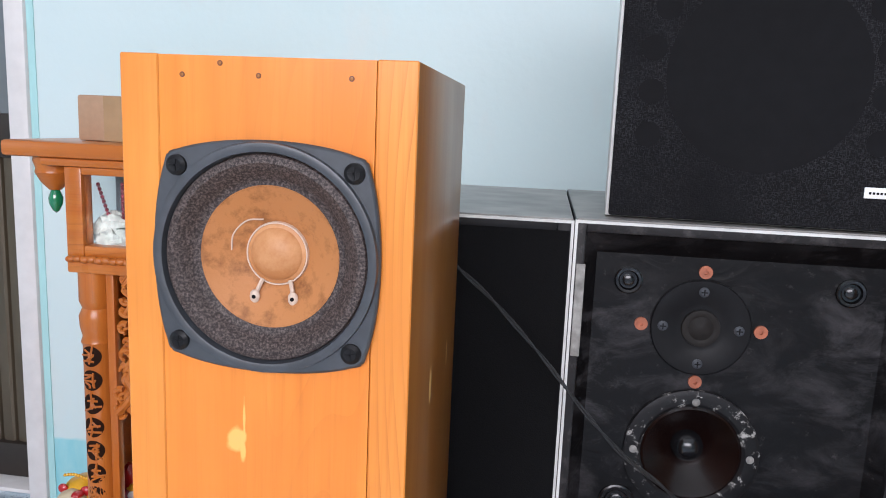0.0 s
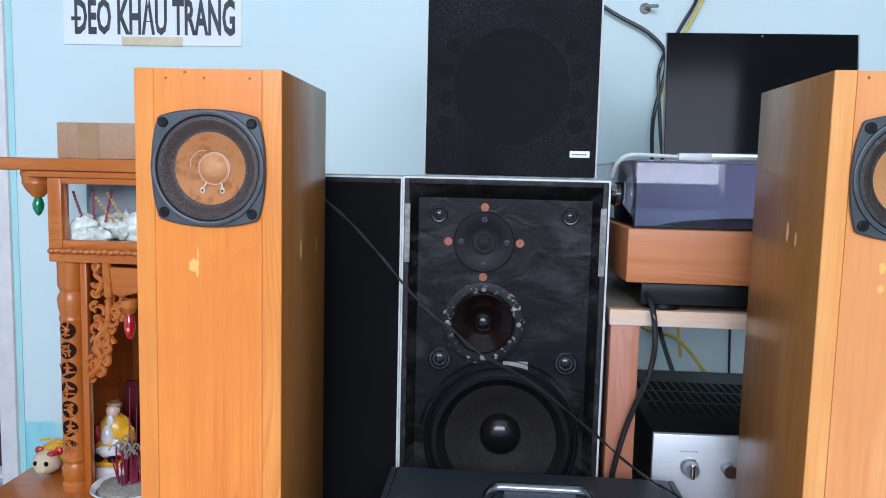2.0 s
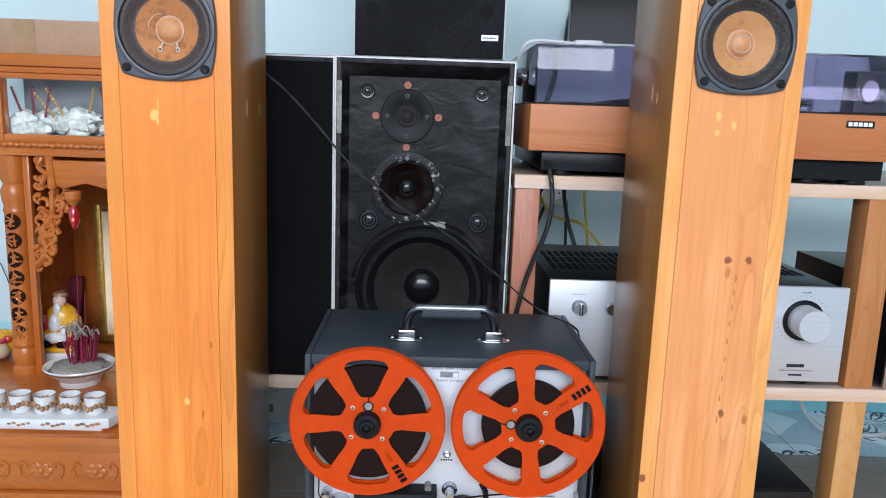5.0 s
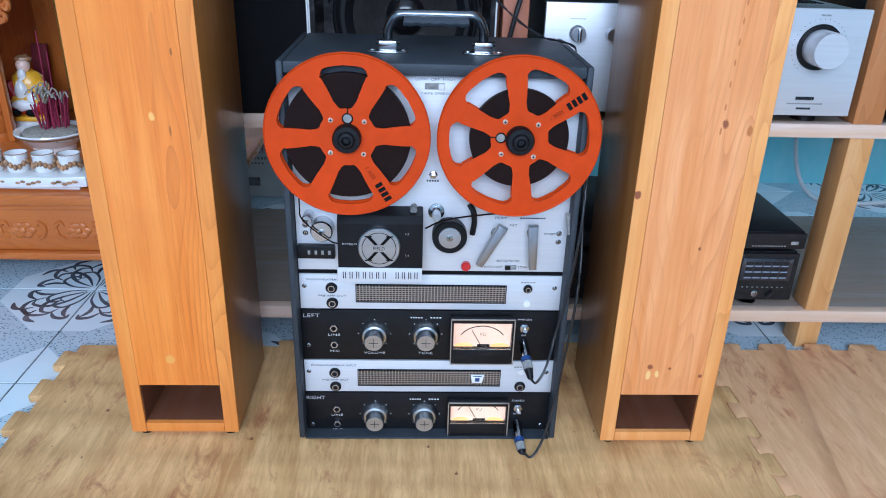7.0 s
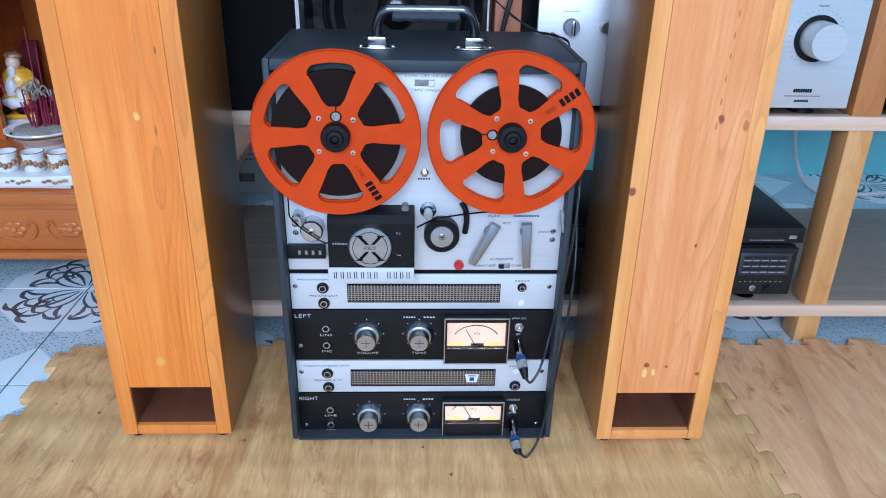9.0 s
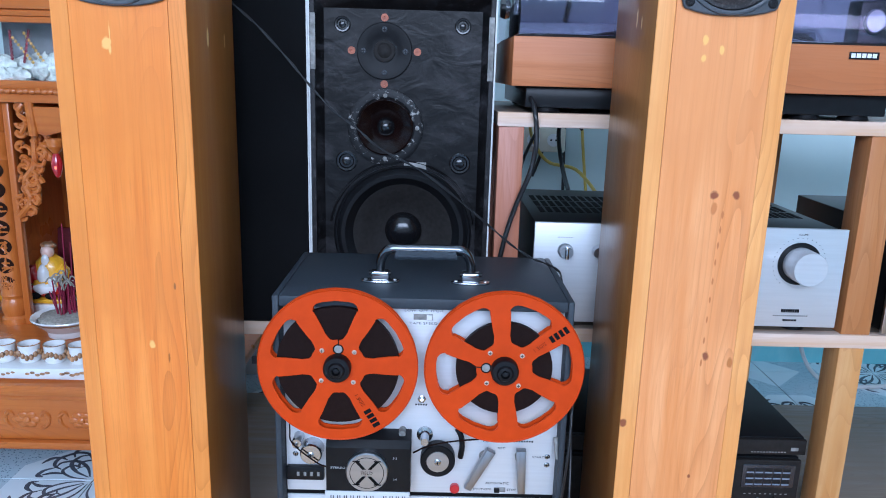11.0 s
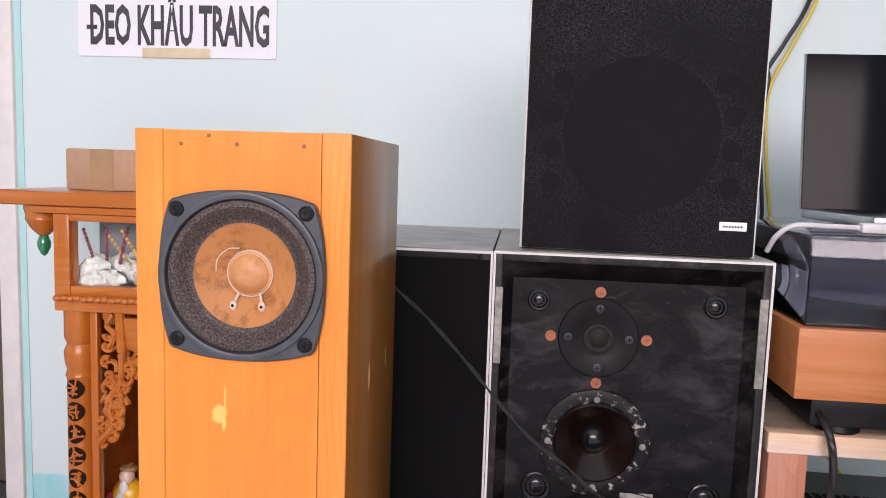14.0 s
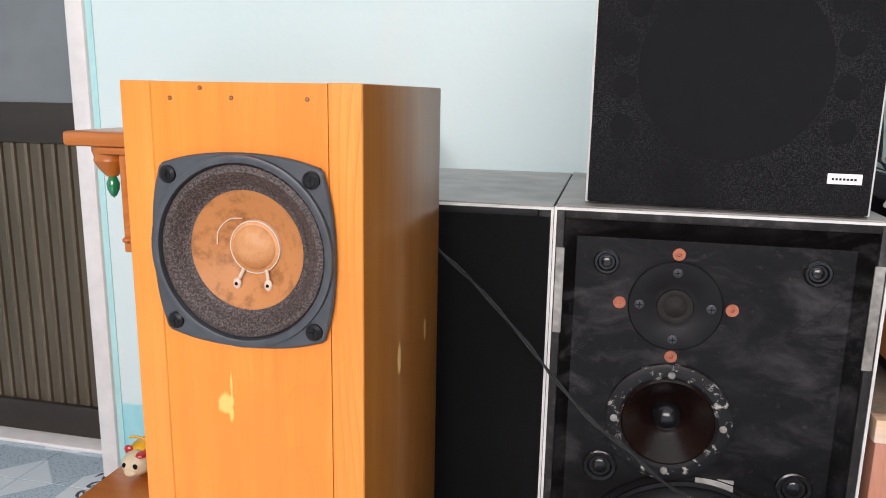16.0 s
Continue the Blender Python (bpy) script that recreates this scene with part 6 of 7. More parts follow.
for pts, r, m, lab in (([(0.735, 1.455, 1.344), (0.715, 1.452, 1.27), (0.678, 1.45, 1.20), (0.640, 1.447, 1.12), (0.645, 1.44, 1.0), (0.66, 1.44, 0.85), (0.655, 1.44, 0.66), (0.66, 1.43, 0.45)], 0.0042, "cable", "black cable running down the wall"),
                       ([(0.752, 1.455, 1.344), (0.728, 1.452, 1.27), (0.690, 1.45, 1.19), (0.655, 1.447, 1.10), (0.662, 1.44, 0.95), (0.685, 1.44, 0.80), (0.70, 1.44, 0.62), (0.72, 1.43, 0.45)], 0.0038, "cable_yel", "yellow cable running down the wall"),
                       ([(0.43, 1.44, 1.30), (0.53, 1.45, 1.24), (0.62, 1.45, 1.19), (0.655, 1.45, 1.13), (0.63, 1.44, 1.0), (0.635, 1.44, 0.86)], 0.0046, "cable", "black cable hanging on the wall"),
                       ([(0.70, 1.44, 0.62), (0.64, 1.42, 0.70), (0.68, 1.43, 0.80), (0.73, 1.43, 0.74), (0.70, 1.42, 0.66), (0.62, 1.43, 0.60), (0.58, 1.44, 0.50)], 0.0042, "cable", "black cable looped behind the rack"),
                       ([(0.52, 0.955, 0.725), (0.525, 1.02, 0.715), (0.53, 1.12, 0.64), (0.57, 1.14, 0.575), (0.63, 1.12, 0.56), (0.66, 1.03, 0.52), (0.66, 0.929, 0.48)], 0.0036, "cable_yel", "yellow cable looped behind the rack"),
                       ([(0.565, 0.955, 0.725), (0.56, 1.02, 0.715), (0.545, 1.10, 0.65), (0.51, 1.09, 0.56), (0.50, 0.929, 0.48)], 0.0034, "cable", "black cable hanging behind the amplifier"),
                       ([(0.61, 0.955, 0.725), (0.605, 1.02, 0.715), (0.59, 1.12, 0.65), (0.60, 1.12, 0.57), (0.61, 1.02, 0.50), (0.61, 0.929, 0.47)], 0.0046, "cable", "thick black cable hanging behind the amplifier"),
                       ([(0.80, 1.45, 0.90), (0.81, 1.45, 0.75), (0.83, 1.45, 0.60), (0.84, 1.45, 0.40)], 0.003, "cable", "thin black cable on the wall"),
                       ([(1.30, 1.44, 0.40), (1.30, 1.43, 0.20), (1.315, 1.40, 0.06), (1.34, 1.33, 0.008), (1.42, 1.30, 0.006), (1.55, 1.32, 0.006)], 0.0055, "cable_grey", "white cable dropping to the floor by the wall"),
                       ([(-0.82, 1.462, 0.36), (-0.80, 1.462, 0.30), (-0.79, 1.462, 0.22), (-0.792, 1.46, 0.15)], 0.0012, "cable", "thin dark wire on the wall by the jamb")):
    cable("wall_cable", pts, r, m, lab)
sk = thing("power_socket", (0.60, 1.45, 0.60), "cream extension socket with plugs behind the rack", "power socket")
part("body", box(0.545, 0.655, 1.41, 1.46, 0.565, 0.625, 0.004), M["socket"], sk)
for k in range(2):
    p = part("outlet", lathe([(0.016, 0), (0.016, 0.003), (0.013, 0.003), (0.012, 0.001), (0, 0.001)], 20, (0.575 + k * 0.05, 1.41, 0.595)), M["white"], sk)
    for s in (-1, 1):
        part("pin_hole", lathe([(0.0025, 0.0012), (0, 0.0012)], 8, (0.575 + k * 0.05 + s * 0.006, 1.41, 0.595)), M["ink"], p)
hk = thing("wall_plug", (0.605, 1.46, 1.255), "grey wall plug with a bent screw", "wall hook")
part("plug", lathe([(0.013, 0), (0.012, 0.004), (0.006, 0.006), (0, 0.006)], 16, (0.605, 1.47, 1.255)), M["velcro"], hk)
part("screw", tube([(0.605, 1.466, 1.255), (0.612, 1.44, 1.254), (0.626, 1.43, 1.252)], 0.004, 8, 3), M["velcro"], hk)

# ---- paper sign ----
sg = thing("paper_sign", (-0.56, 1.468, 1.17), "white paper sign with bold black capitals taped to the wall", "sign")
part("sheet", box(-0.788, -0.345, 1.4665, 1.4690, 1.1575, 1.345), M["paper"], sg)
ds = lettering("DEO KH\u1ea8U TRANG", -0.5605, 1.4662, 1.2195, 0.114, M["print"], sg, width=0.399, bold=0.0035)
part("letter_stroke", box(-0.768, -0.744, 1.4658, 1.4662, 1.2145, 1.2235), M["print"], sg)
part("tape_strip", box(-0.642, -0.49, 1.4655, 1.4664, 1.156, 1.177, 0.0002), M["stainpaper"], sg, "yellowed adhesive tape")

# ---- spirit altar ----
AX0, AX1, AF, AB = -0.6265, -0.235, 1.125, 1.445
AC = (AX0 + AX1) / 2
TZ = 0.180
al = thing("altar", (AC, 1.2, 0), "carved orange lacquered wooden altar with columns on a low table", "altar")
part("tabletop", box(-0.76, -0.04, 0.815, 1.452, TZ - 0.022, TZ, 0.006), M["altar"], al)
ap = part("apron", box(-0.74, -0.06, 0.833, 0.853, 0.064, TZ - 0.022, 0.004), M["altar"], al, "carved front apron")
part("apron_moulding", box(-0.75, -0.05, 0.822, 0.845, 0.048, 0.064, 0.005), M["altar"], al)
part("apron_moulding", box(-0.745, -0.055, 0.825, 0.842, TZ - 0.034, TZ - 0.022, 0.004), M["altar"], al)
for k in range(7):
    cx = -0.71 + k * 0.10
    part("carved_flower", join(*[ball((cx + 0.014 * math.cos(a), 0.834, 0.105 + 0.010 * math.sin(a)), 0.011, 0.005, 0.008, 8) for a in np.linspace(0, 2 * math.pi, 6, endpoint=False)], ball((cx, 0.832, 0.105), 0.008, 0.006, 0.007, 8)), M["altar"], ap)
    for s in (-1, 1):
        part("carved_scroll", tube([(cx + s * 0.026, 0.834, 0.088), (cx + s * 0.037, 0.833, 0.096), (cx + s * 0.040, 0.833, 0.112), (cx + s * 0.031, 0.833, 0.121), (cx + s * 0.026, 0.834, 0.112)], 0.0042, 6, 4), M["altar"], ap)
for fx in (-0.72, -0.08):
    for fy in (0.86, 1.42):
        part("leg", lathe([(0, 0), (0.022, 0), (0.028, 0.012), (0.022, 0.03), (0.03, 0.05), (0.03, 0.158)], 20, (fx, fy, 0.001), "z"), M["altar_v"], al)
part("side_apron", box(-0.742, -0.728, 0.853, 1.44, 0.052, TZ - 0.022), M["altar"], al)
part("side_wall", box(AX0, AX0 + 0.016, AF + 0.06, AB, TZ, 0.70), M["altar_v"], al)
part("side_wall", box(AX1 - 0.016, AX1, AF + 0.06, AB, TZ, 0.70), M["altar_v"], al)
part("back_wall", box(AX0 + 0.016, AX1 - 0.016, AB - 0.014, AB, TZ, 0.70), M["altar_v"], al)
part("roof_board", box(-0.733, -0.142, 1.118, 1.455, 0.851, 0.877, 0.006), M["altar"], al)
part("roof_moulding", box(-0.668, -0.207, 1.122, 1.452, 0.838, 0.851, 0.004), M["altar"], al)
# columns with cut-through characters
for cx in (AX0 + 0.0285, AX1 - 0.0285):
    cy = AF + 0.03
    col = part("column", lathe([(0.029, 0), (0.029, 0.012), (0.024, 0.018), (0.028, 0.032), (0.029, 0.045), (0.024, 0.058), (0.027, 0.066), (0.0255, 0.072), (0.0245, 0.36), (0.027, 0.366), (0.024, 0.376), (0.028, 0.392), (0.029, 0.41), (0.023, 0.424), (0.028, 0.436), (0.028, 0.487), (0, 0.487)], 36, (cx, cy, TZ), "z"), M["altar_v"], al, "turned column with pierced ornament")
    for k in range(7):
        zc = TZ + 0.095 + k * 0.0415
        def on(u, v, out=0.0):
            return Vector((cx + u, cy - math.sqrt(max((0.0250 + out) ** 2 - u * u, 0)), zc + v))
        bm = bmesh.new()
        rows = [[bm.verts.new(on(r * 0.0172 / 4 * math.cos(a * math.pi / 10), r * 0.0180 / 4 * math.sin(a * math.pi / 10), 0.0004)) for a in range(20)] for r in (0.5, 1, 2, 3, 4)]
        for ra, rb in zip(rows, rows[1:]):
            for a in range(20):
                bm.faces.new((ra[a], ra[(a + 1) % 20], rb[(a + 1) % 20], rb[a]))
        bm.faces.new(rows[0])
        bmesh.ops.recalc_face_normals(bm, faces=bm.faces)
        part("pierced_medallion", bm, M["altar_hole"], col, "dark pierced roundel")
        for q in range(6):
            u0, v0, l = random.uniform(-0.007, 0.007), -0.013 + q * 0.005, random.uniform(0.006, 0.0125)
            a1 = (0, math.pi / 2, 0.5, 0.1, 2.4, 1.4)[(q + k * 2) % 6]
            part("carved_stroke", tube([on(u0 - l * math.cos(a1), v0 * 0.7 - l * math.sin(a1), 0.0006), on(u0 * 0.6 + 0.001, v0 * 0.7 + 0.001, 0.0009), on(u0 + l * math.cos(a1), v0 * 0.7 + l * math.sin(a1), 0.0006)], 0.0019, 5, 4), M["altar_v"], col)
# glazed vitrine over the columns
vf = part("vitrine_frame", join(box(AX0 - 0.002, AX0 + 0.028, AF, AF + 0.03, 0.667, 0.838, 0.003), box(AX1 - 0.028, AX1 + 0.002, AF, AF + 0.03, 0.667, 0.838, 0.003),
                                box(AX0 + 0.028, AX1 - 0.028, AF, AF + 0.028, 0.826, 0.838, 0.002), box(AX0 + 0.028, AX1 - 0.028, AF, AF + 0.028, 0.692, 0.712, 0.003)), M["altar"], al)
part("vitrine_floor", box(AX0, AX1, AF + 0.0285, AB, 0.690, 0.700), M["altar"], al)
part("vitrine_back", box(AX0 + 0.016, AX1 - 0.016, AF + 0.115, AF + 0.12, 0.700, 0.838), M["pic"], al, "grey painted scene behind the glass")
part("pane", box(AX0 + 0.028, AX1 - 0.028, AF + 0.008, AF + 0.010, 0.712, 0.826), M["glass"], al, "clear glass pane").visible_shadow = False
for k in range(2):
    for s in range(9):
        cx = AX0 + 0.075 + k * 0.095 + random.uniform(-0.04, 0.04)
        part("white_clump", ball((cx, AF + 0.06 + random.uniform(-0.03, 0.03), 0.715 + random.uniform(0, 0.035)), random.uniform(0.018, 0.030), 0.014, random.uniform(0.014, 0.024), 14, 0.6, s + k * 9), M["frost"], vf, "white rocky ornament")
for cx, cz, d in ((-0.58, 0.745, -0.018), (-0.558, 0.748, 0.0), (-0.533, 0.75, 0.012), (-0.49, 0.745, -0.032), (-0.505, 0.735, -0.04), (-0.44, 0.75, 0.01), (-0.40, 0.75, -0.01), (-0.33, 0.75, 0.02)):
    part("bead_string", join(*[ball((cx + d * q / 9 * 1.2, AF + 0.05, cz + 0.062 * q / 9), 0.0032, 0.0032, 0.0038, 6) for q in range(10)]), M["maroon"] if random.random() < 0.5 else M["gold"], vf, "string of beads")
# rope moulding and pierced brackets
part("rope_moulding", join(*[ball((AX0 + 0.008 + k * 0.0125, AF - 0.006, 0.690 + 0.0012 * (k % 2)), 0.0085, 0.007, 0.0062, 8) for k in range(32)]), M["altar"], al, "twisted rope moulding")
part("head_rail", box(AX0, AX1, AF - 0.004, AF + 0.03, 0.667, 0.686, 0.003), M["altar"], al)
for s, ox in ((1, AX0 + 0.056), (-1, AX1 - 0.056)):
    br = part("bracket_stile", box(min(ox, ox + s * 0.014), max(ox, ox + s * 0.014), AF + 0.012, AF + 0.028, TZ, 0.667, 0.002), M["altar_v"], al)
    for k in range(58):
        f = (k % 29) / 28
        zc = 0.655 - 0.23 * f
        reach = 0.085 * (1 - f) ** 0.8 + 0.020
        cx = ox + s * (0.014 + reach * random.uniform(0.15, 0.9))
        a0 = random.uniform(0, 6.28)
        rr = random.uniform(0.009, 0.016)
        pts = [(cx + rr * (1 - 0.55 * t) * math.cos(a0 + 4.2 * t), AF + 0.018 + 0.004 * math.sin(k), zc + rr * (1 - 0.55 * t) * math.sin(a0 + 4.2 * t)) for t in np.linspace(0, 1, 7)]
        part("carved_leaf", tube(pts, lambda t: 0.0062 - 0.0034 * t, 6, 3), M["altar"], br)
    part("carved_edge", tube([(ox + s * 0.115, AF + 0.016, 0.655), (ox + s * 0.095, AF + 0.016, 0.62), (ox + s * 0.062, AF + 0.016, 0.60), (ox + s * 0.055, AF + 0.016, 0.54), (ox + s * 0.03, AF + 0.016, 0.50), (ox + s * 0.04, AF + 0.016, 0.46), (ox + s * 0.012, AF + 0.016, 0.425)], 0.007, 8, 5), M["altar"], br)
sc = part("scroll_plaque", prism([(AC - 0.075, 0.660), (AC + 0.075, 0.660), (AC + 0.068, 0.606), (AC + 0.045, 0.600), (AC, 0.612), (AC - 0.045, 0.600), (AC - 0.068, 0.606)], "y", AF - 0.004, AF + 0.012, 0.003), M["altar"], al, "carved open-scroll plaque")
for s in (-1, 1):
    part("scroll_roll", tube([(AC + s * 0.076, AF, 0.668), (AC + s * 0.070, AF - 0.004, 0.60)], 0.009, 10, 1), M["altar"], sc)
    part("carved_tie", tube([(AC + s * 0.09, AF, 0.665), (AC + s * 0.098, AF - 0.004, 0.645), (AC + s * 0.082, AF - 0.006, 0.63), (AC + s * 0.095, AF - 0.004, 0.605)], 0.005, 6, 4), M["altar"], sc)
# lamp drops
for name, cx, cz, cy, m, bulb in (("roof_drop", -0.672, 0.851, 1.165, "green_bulb", "green"), ("roof_drop", -0.203, 0.851, 1.165, "green_bulb", "green"), ("arch_drop", -0.459, 0.595, 1.122, "red_bulb", "red")):
    k, long = (1.2, 1.0) if bulb == "green" else (0.66, 1.3)
    dp = part(name, lathe([(0.026 * k, 0), (0.027 * k, -0.006 * k), (0.024 * k, -0.016 * k), (0.025 * k, -0.022 * k), (0.018 * k, -0.035 * k), (0.008 * k, -0.046 * k), (0, -0.046 * k)], 24, (cx, cy, cz), "z"), M["altar"], al, "turned wooden drop")
    zb = cz - 0.044 * k
    g = part("bulb", lathe([(r, h * long) for r, h in ((0.005, 0), (0.0075, -0.005), (0.0115, -0.016), (0.0105, -0.026), (0.0055, -0.037), (0, -0.042))], 20, (cx, cy, zb), "z"), M[m], dp, bulb + " candle lamp bulb")
    if bulb == "red":
        part("filament", ball((cx + 0.002, cy - 0.0108, zb - 0.030), 0.0028, 0.0015, 0.0035, 8), M["red_glow"], g, "lit filament")
# gilt picture frame at the back of the altar
pf = thing("picture_frame", (-0.41, 1.40, TZ), "tall gilt picture frame leaning inside the altar", "picture frame")
FX = -0.532
part("frame", join(box(FX, FX + 0.018, 1.37, 1.39, TZ + 0.001, 0.535, 0.003), box(FX + 0.20, FX + 0.218, 1.37, 1.39, TZ + 0.001, 0.535, 0.003), box(FX + 0.018, FX + 0.20, 1.37, 1.39, 0.517, 0.535, 0.003), box(FX + 0.018, FX + 0.20, 1.37, 1.39, TZ + 0.001, TZ + 0.02, 0.003)), M["gold"], pf)
part("panel", box(FX + 0.018, FX + 0.20, 1.382, 1.386, TZ + 0.02, 0.517), M["stainpaper"], pf)
part("glass", box(FX + 0.018, FX + 0.20, 1.376, 1.378, TZ + 0.02, 0.517), M["glass"], pf).visible_shadow = False
solo("red_panel", prism([(1.36, TZ + 0.0012), (1.37, TZ + 0.0012), (1.40, 0.345), (1.39, 0.345)], "x", -0.685, -0.575, 0.001), M["maroon"], (-0.58, 1.37, TZ), "maroon lacquered board behind the figurine", "board")
# figurine as one plain mesh
BX, BY2 = -0.552, 1.225
fig = thing("figurine_plinth", (BX, BY2, TZ), "white and gilt porcelain plinth under the figurine", "plinth")
part("block", box(BX - 0.05, BX + 0.045, BY2 - 0.038, BY2 + 0.04, TZ + 0.0005, TZ + 0.030, 0.006), M["porcelain"], fig)
part("cushion", box(BX - 0.046, BX + 0.041, BY2 - 0.036, BY2 + 0.036, TZ + 0.0305, TZ + 0.042, 0.005), M["yellow"], fig, "yellow glazed cushion")


def figurine():
    """Seated robed figurine: one mesh, coloured by slots."""
    z = TZ + 0.042
    pieces = [(ball((BX, BY2, z + 0.018), 0.042, 0.032, 0.020, 20, 0.25, 1), 0), (ball((BX, BY2 + 0.004, z + 0.050), 0.029, 0.024, 0.038, 20, 0.2, 2), 1), (ball((BX - 0.004, BY2 - 0.014, z + 0.046), 0.012, 0.014, 0.026, 16, 0.15, 3), 4),
              (ball((BX - 0.026, BY2 - 0.004, z + 0.042), 0.013, 0.015, 0.026, 14, 0.2, 4), 3), (ball((BX + 0.026, BY2 - 0.004, z + 0.042), 0.013, 0.015, 0.026, 14, 0.2, 5), 1),
              (ball((BX, BY2 - 0.002, z + 0.095), 0.0115, 0.0125, 0.0150, 16), 2), (ball((BX, BY2 - 0.013, z + 0.078), 0.0075, 0.006, 0.014, 12), 4), (ball((BX, BY2 + 0.003, z + 0.107), 0.0135, 0.013, 0.0085, 12, 0.4, 6), 5), (ball((BX + 0.004, BY2 - 0.016, z + 0.030), 0.030, 0.014, 0.010, 14, 0.3, 9), 1), (ball((BX + 0.014, BY2 - 0.024, z + 0.030), 0.009, 0.006, 0.018, 10), 4),
              (ball((BX - 0.014, BY2 - 0.032, z + 0.008), 0.009, 0.009, 0.007, 10), 6), (ball((BX + 0.012, BY2 - 0.032, z + 0.008), 0.009, 0.009, 0.007, 10), 6), (ball((BX + 0.002, BY2 - 0.028, z + 0.022), 0.022, 0.010, 0.012, 12, 0.3, 8), 4)]
    out = bmesh.new()
    for bm, slot in pieces:
        for f in bm.faces:
            f.material_index = slot
        me = bpy.data.meshes.new("tmp")
        bm.to_mesh(me)
        bm.free()
        out.from_mesh(me)
        bpy.data.meshes.remove(me)
    ob = solo("figurine", out, M["red"], (BX, BY2, z), "small seated porcelain figurine in yellow and red robe", "figurine")
    ob.scale = (1.28, 1.15, 1.10)
    for m in ("yellow", "skin", "red", "porcelain", "gilt_dec", "ink"):
        ob.data.materials.append(M[m])
    return ob


figurine()
# incense bowl
ib = thing("incense_bowl", (-0.448, 1.085, TZ), "white porcelain incense bowl full of ash and sticks", "incense bowl")
part("bowl", lathe([(0.0, 0.001), (0.040, 0.001), (0.043, 0.014), (0.050, 0.020), (0.066, 0.036), (0.072, 0.042), (0.071, 0.045), (0.064, 0.040), (0.060, 0.037)], 40, (-0.448, 1.085, TZ), "z"), M["porcelain"], ib)
part("gilt_band", lathe([(0.0655, 0.0345), (0.0695, 0.0385), (0.0705, 0.0395)], 40, (-0.448, 1.085, TZ), "z"), M["gilt_dec"], ib)
part("ash", ball((-0.448, 1.085, TZ + 0.036), 0.060, 0.060, 0.014, 24, 0.25, 4), M["ash"], ib, "grey incense ash")
for k in range(46):
    a, r = random.uniform(0, 6.28), 0.028 * random.random() ** 0.5
    px, py = -0.445 + r * math.cos(a), 1.092 + r * math.sin(a)
    dx, dy, h = random.gauss(0, 0.008), random.gauss(0, 0.008), random.uniform(0.05, 0.085)
    part("incense_stub", tube([(px, py, TZ + 0.040), (px + dx, py + dy, TZ + 0.045 + h)], 0.0016, 5, 1), M["incense"], ib)
for k in range(22):
    a, r = random.uniform(0, 6.28), 0.026 * random.random() ** 0.5
    px, py, z = -0.445 + r * math.cos(a), 1.092 + r * math.sin(a), TZ + 0.105 + random.uniform(-0.01, 0.012)
    c = random.uniform(-0.02, 0.02)
    part("ash_curl", tube([(px, py, z), (px + c * 0.4, py, z + 0.015), (px + c, py - 0.004, z + 0.022), (px + c * 1.5, py - 0.006, z + 0.012)], 0.0016, 5, 4), M["ash"], ib)
part("tall_stick", tube([(-0.451, 1.095, TZ + 0.04), (-0.449, 1.098, TZ + 0.24)], 0.0012, 5, 1), M["incense"], ib)
part("tall_stick", tube([(-0.438, 1.095, TZ + 0.04), (-0.435, 1.098, TZ + 0.20)], 0.0012, 5, 1), M["incense"], ib)
# offering cups on a tray
tr = thing("cup_tray", (-0.41, 0.872, TZ), "long white porcelain tray with gilt pattern", "tray")
CY = 0.872
part("tray", prism([(-0.545, CY + 0.032), (-0.285, CY + 0.032), (-0.275, CY + 0.0), (-0.285, CY - 0.030), (-0.35, CY - 0.038), (-0.415, CY - 0.040), (-0.48, CY - 0.038), (-0.545, CY - 0.030), (-0.555, CY)], "z", TZ + 0.006, TZ + 0.026, 0.003), M["porcelain"], tr)
part("tray_foot", box(-0.53, -0.30, CY - 0.026, CY + 0.026, TZ + 0.0003, TZ + 0.006), M["porcelain"], tr)
for k in range(4):
    part("gilt_panel", join(*[ball((-0.525 + k * 0.062 + q * 0.009, CY - 0.0345 - 0.0045 * math.sin(math.pi * (k * 0.062 + q * 0.009) / 0.24), TZ + 0.016 + 0.0025 * math.sin(q * 2.1)), 0.0052, 0.0014, 0.0028, 8) for q in range(5)]), M["gilt_dec"], tr)
cup = thing("offering_cup", (-0.5085, CY, TZ + 0.0262), "small white porcelain cup with brown-gilt pattern", "cup", "offering cups on the tray")
part("body", lathe([(0.0, 0.0), (0.0165, 0.0), (0.0185, 0.004), (0.0178, 0.018), (0.0190, 0.030), (0.0200, 0.0345), (0.0188, 0.0345), (0.0165, 0.012), (0, 0.010)], 32, (-0.5085, CY, TZ + 0.0262), "z"), M["porcelain"], cup)
tagged(part("gilt_band", join(*[ball((-0.5085 + 0.0184 * math.cos(a), CY + 0.0184 * math.sin(a), TZ + 0.0262 + 0.015 + 0.004 * math.sin(3 * a)), 0.0042, 0.0042, 0.0058, 8) for a in np.linspace(0, 2 * math.pi, 16, endpoint=False)]), M["gilt_dec"], cup), "brown-gilt leaf band", kind="stuff")
part("rim_line", lathe([(0.0203, 0.0340), (0.0203, 0.0350), (0.0187, 0.0350)], 32, (-0.5085, CY, TZ + 0.0262), "z"), M["gilt_dec"], cup)
for k in range(1, 5):
    copy_thing(cup, pose(-0.5085 + k * 0.0468, CY + 0.001 * (k % 2), TZ + 0.0262, 0, 0, 40 * k))
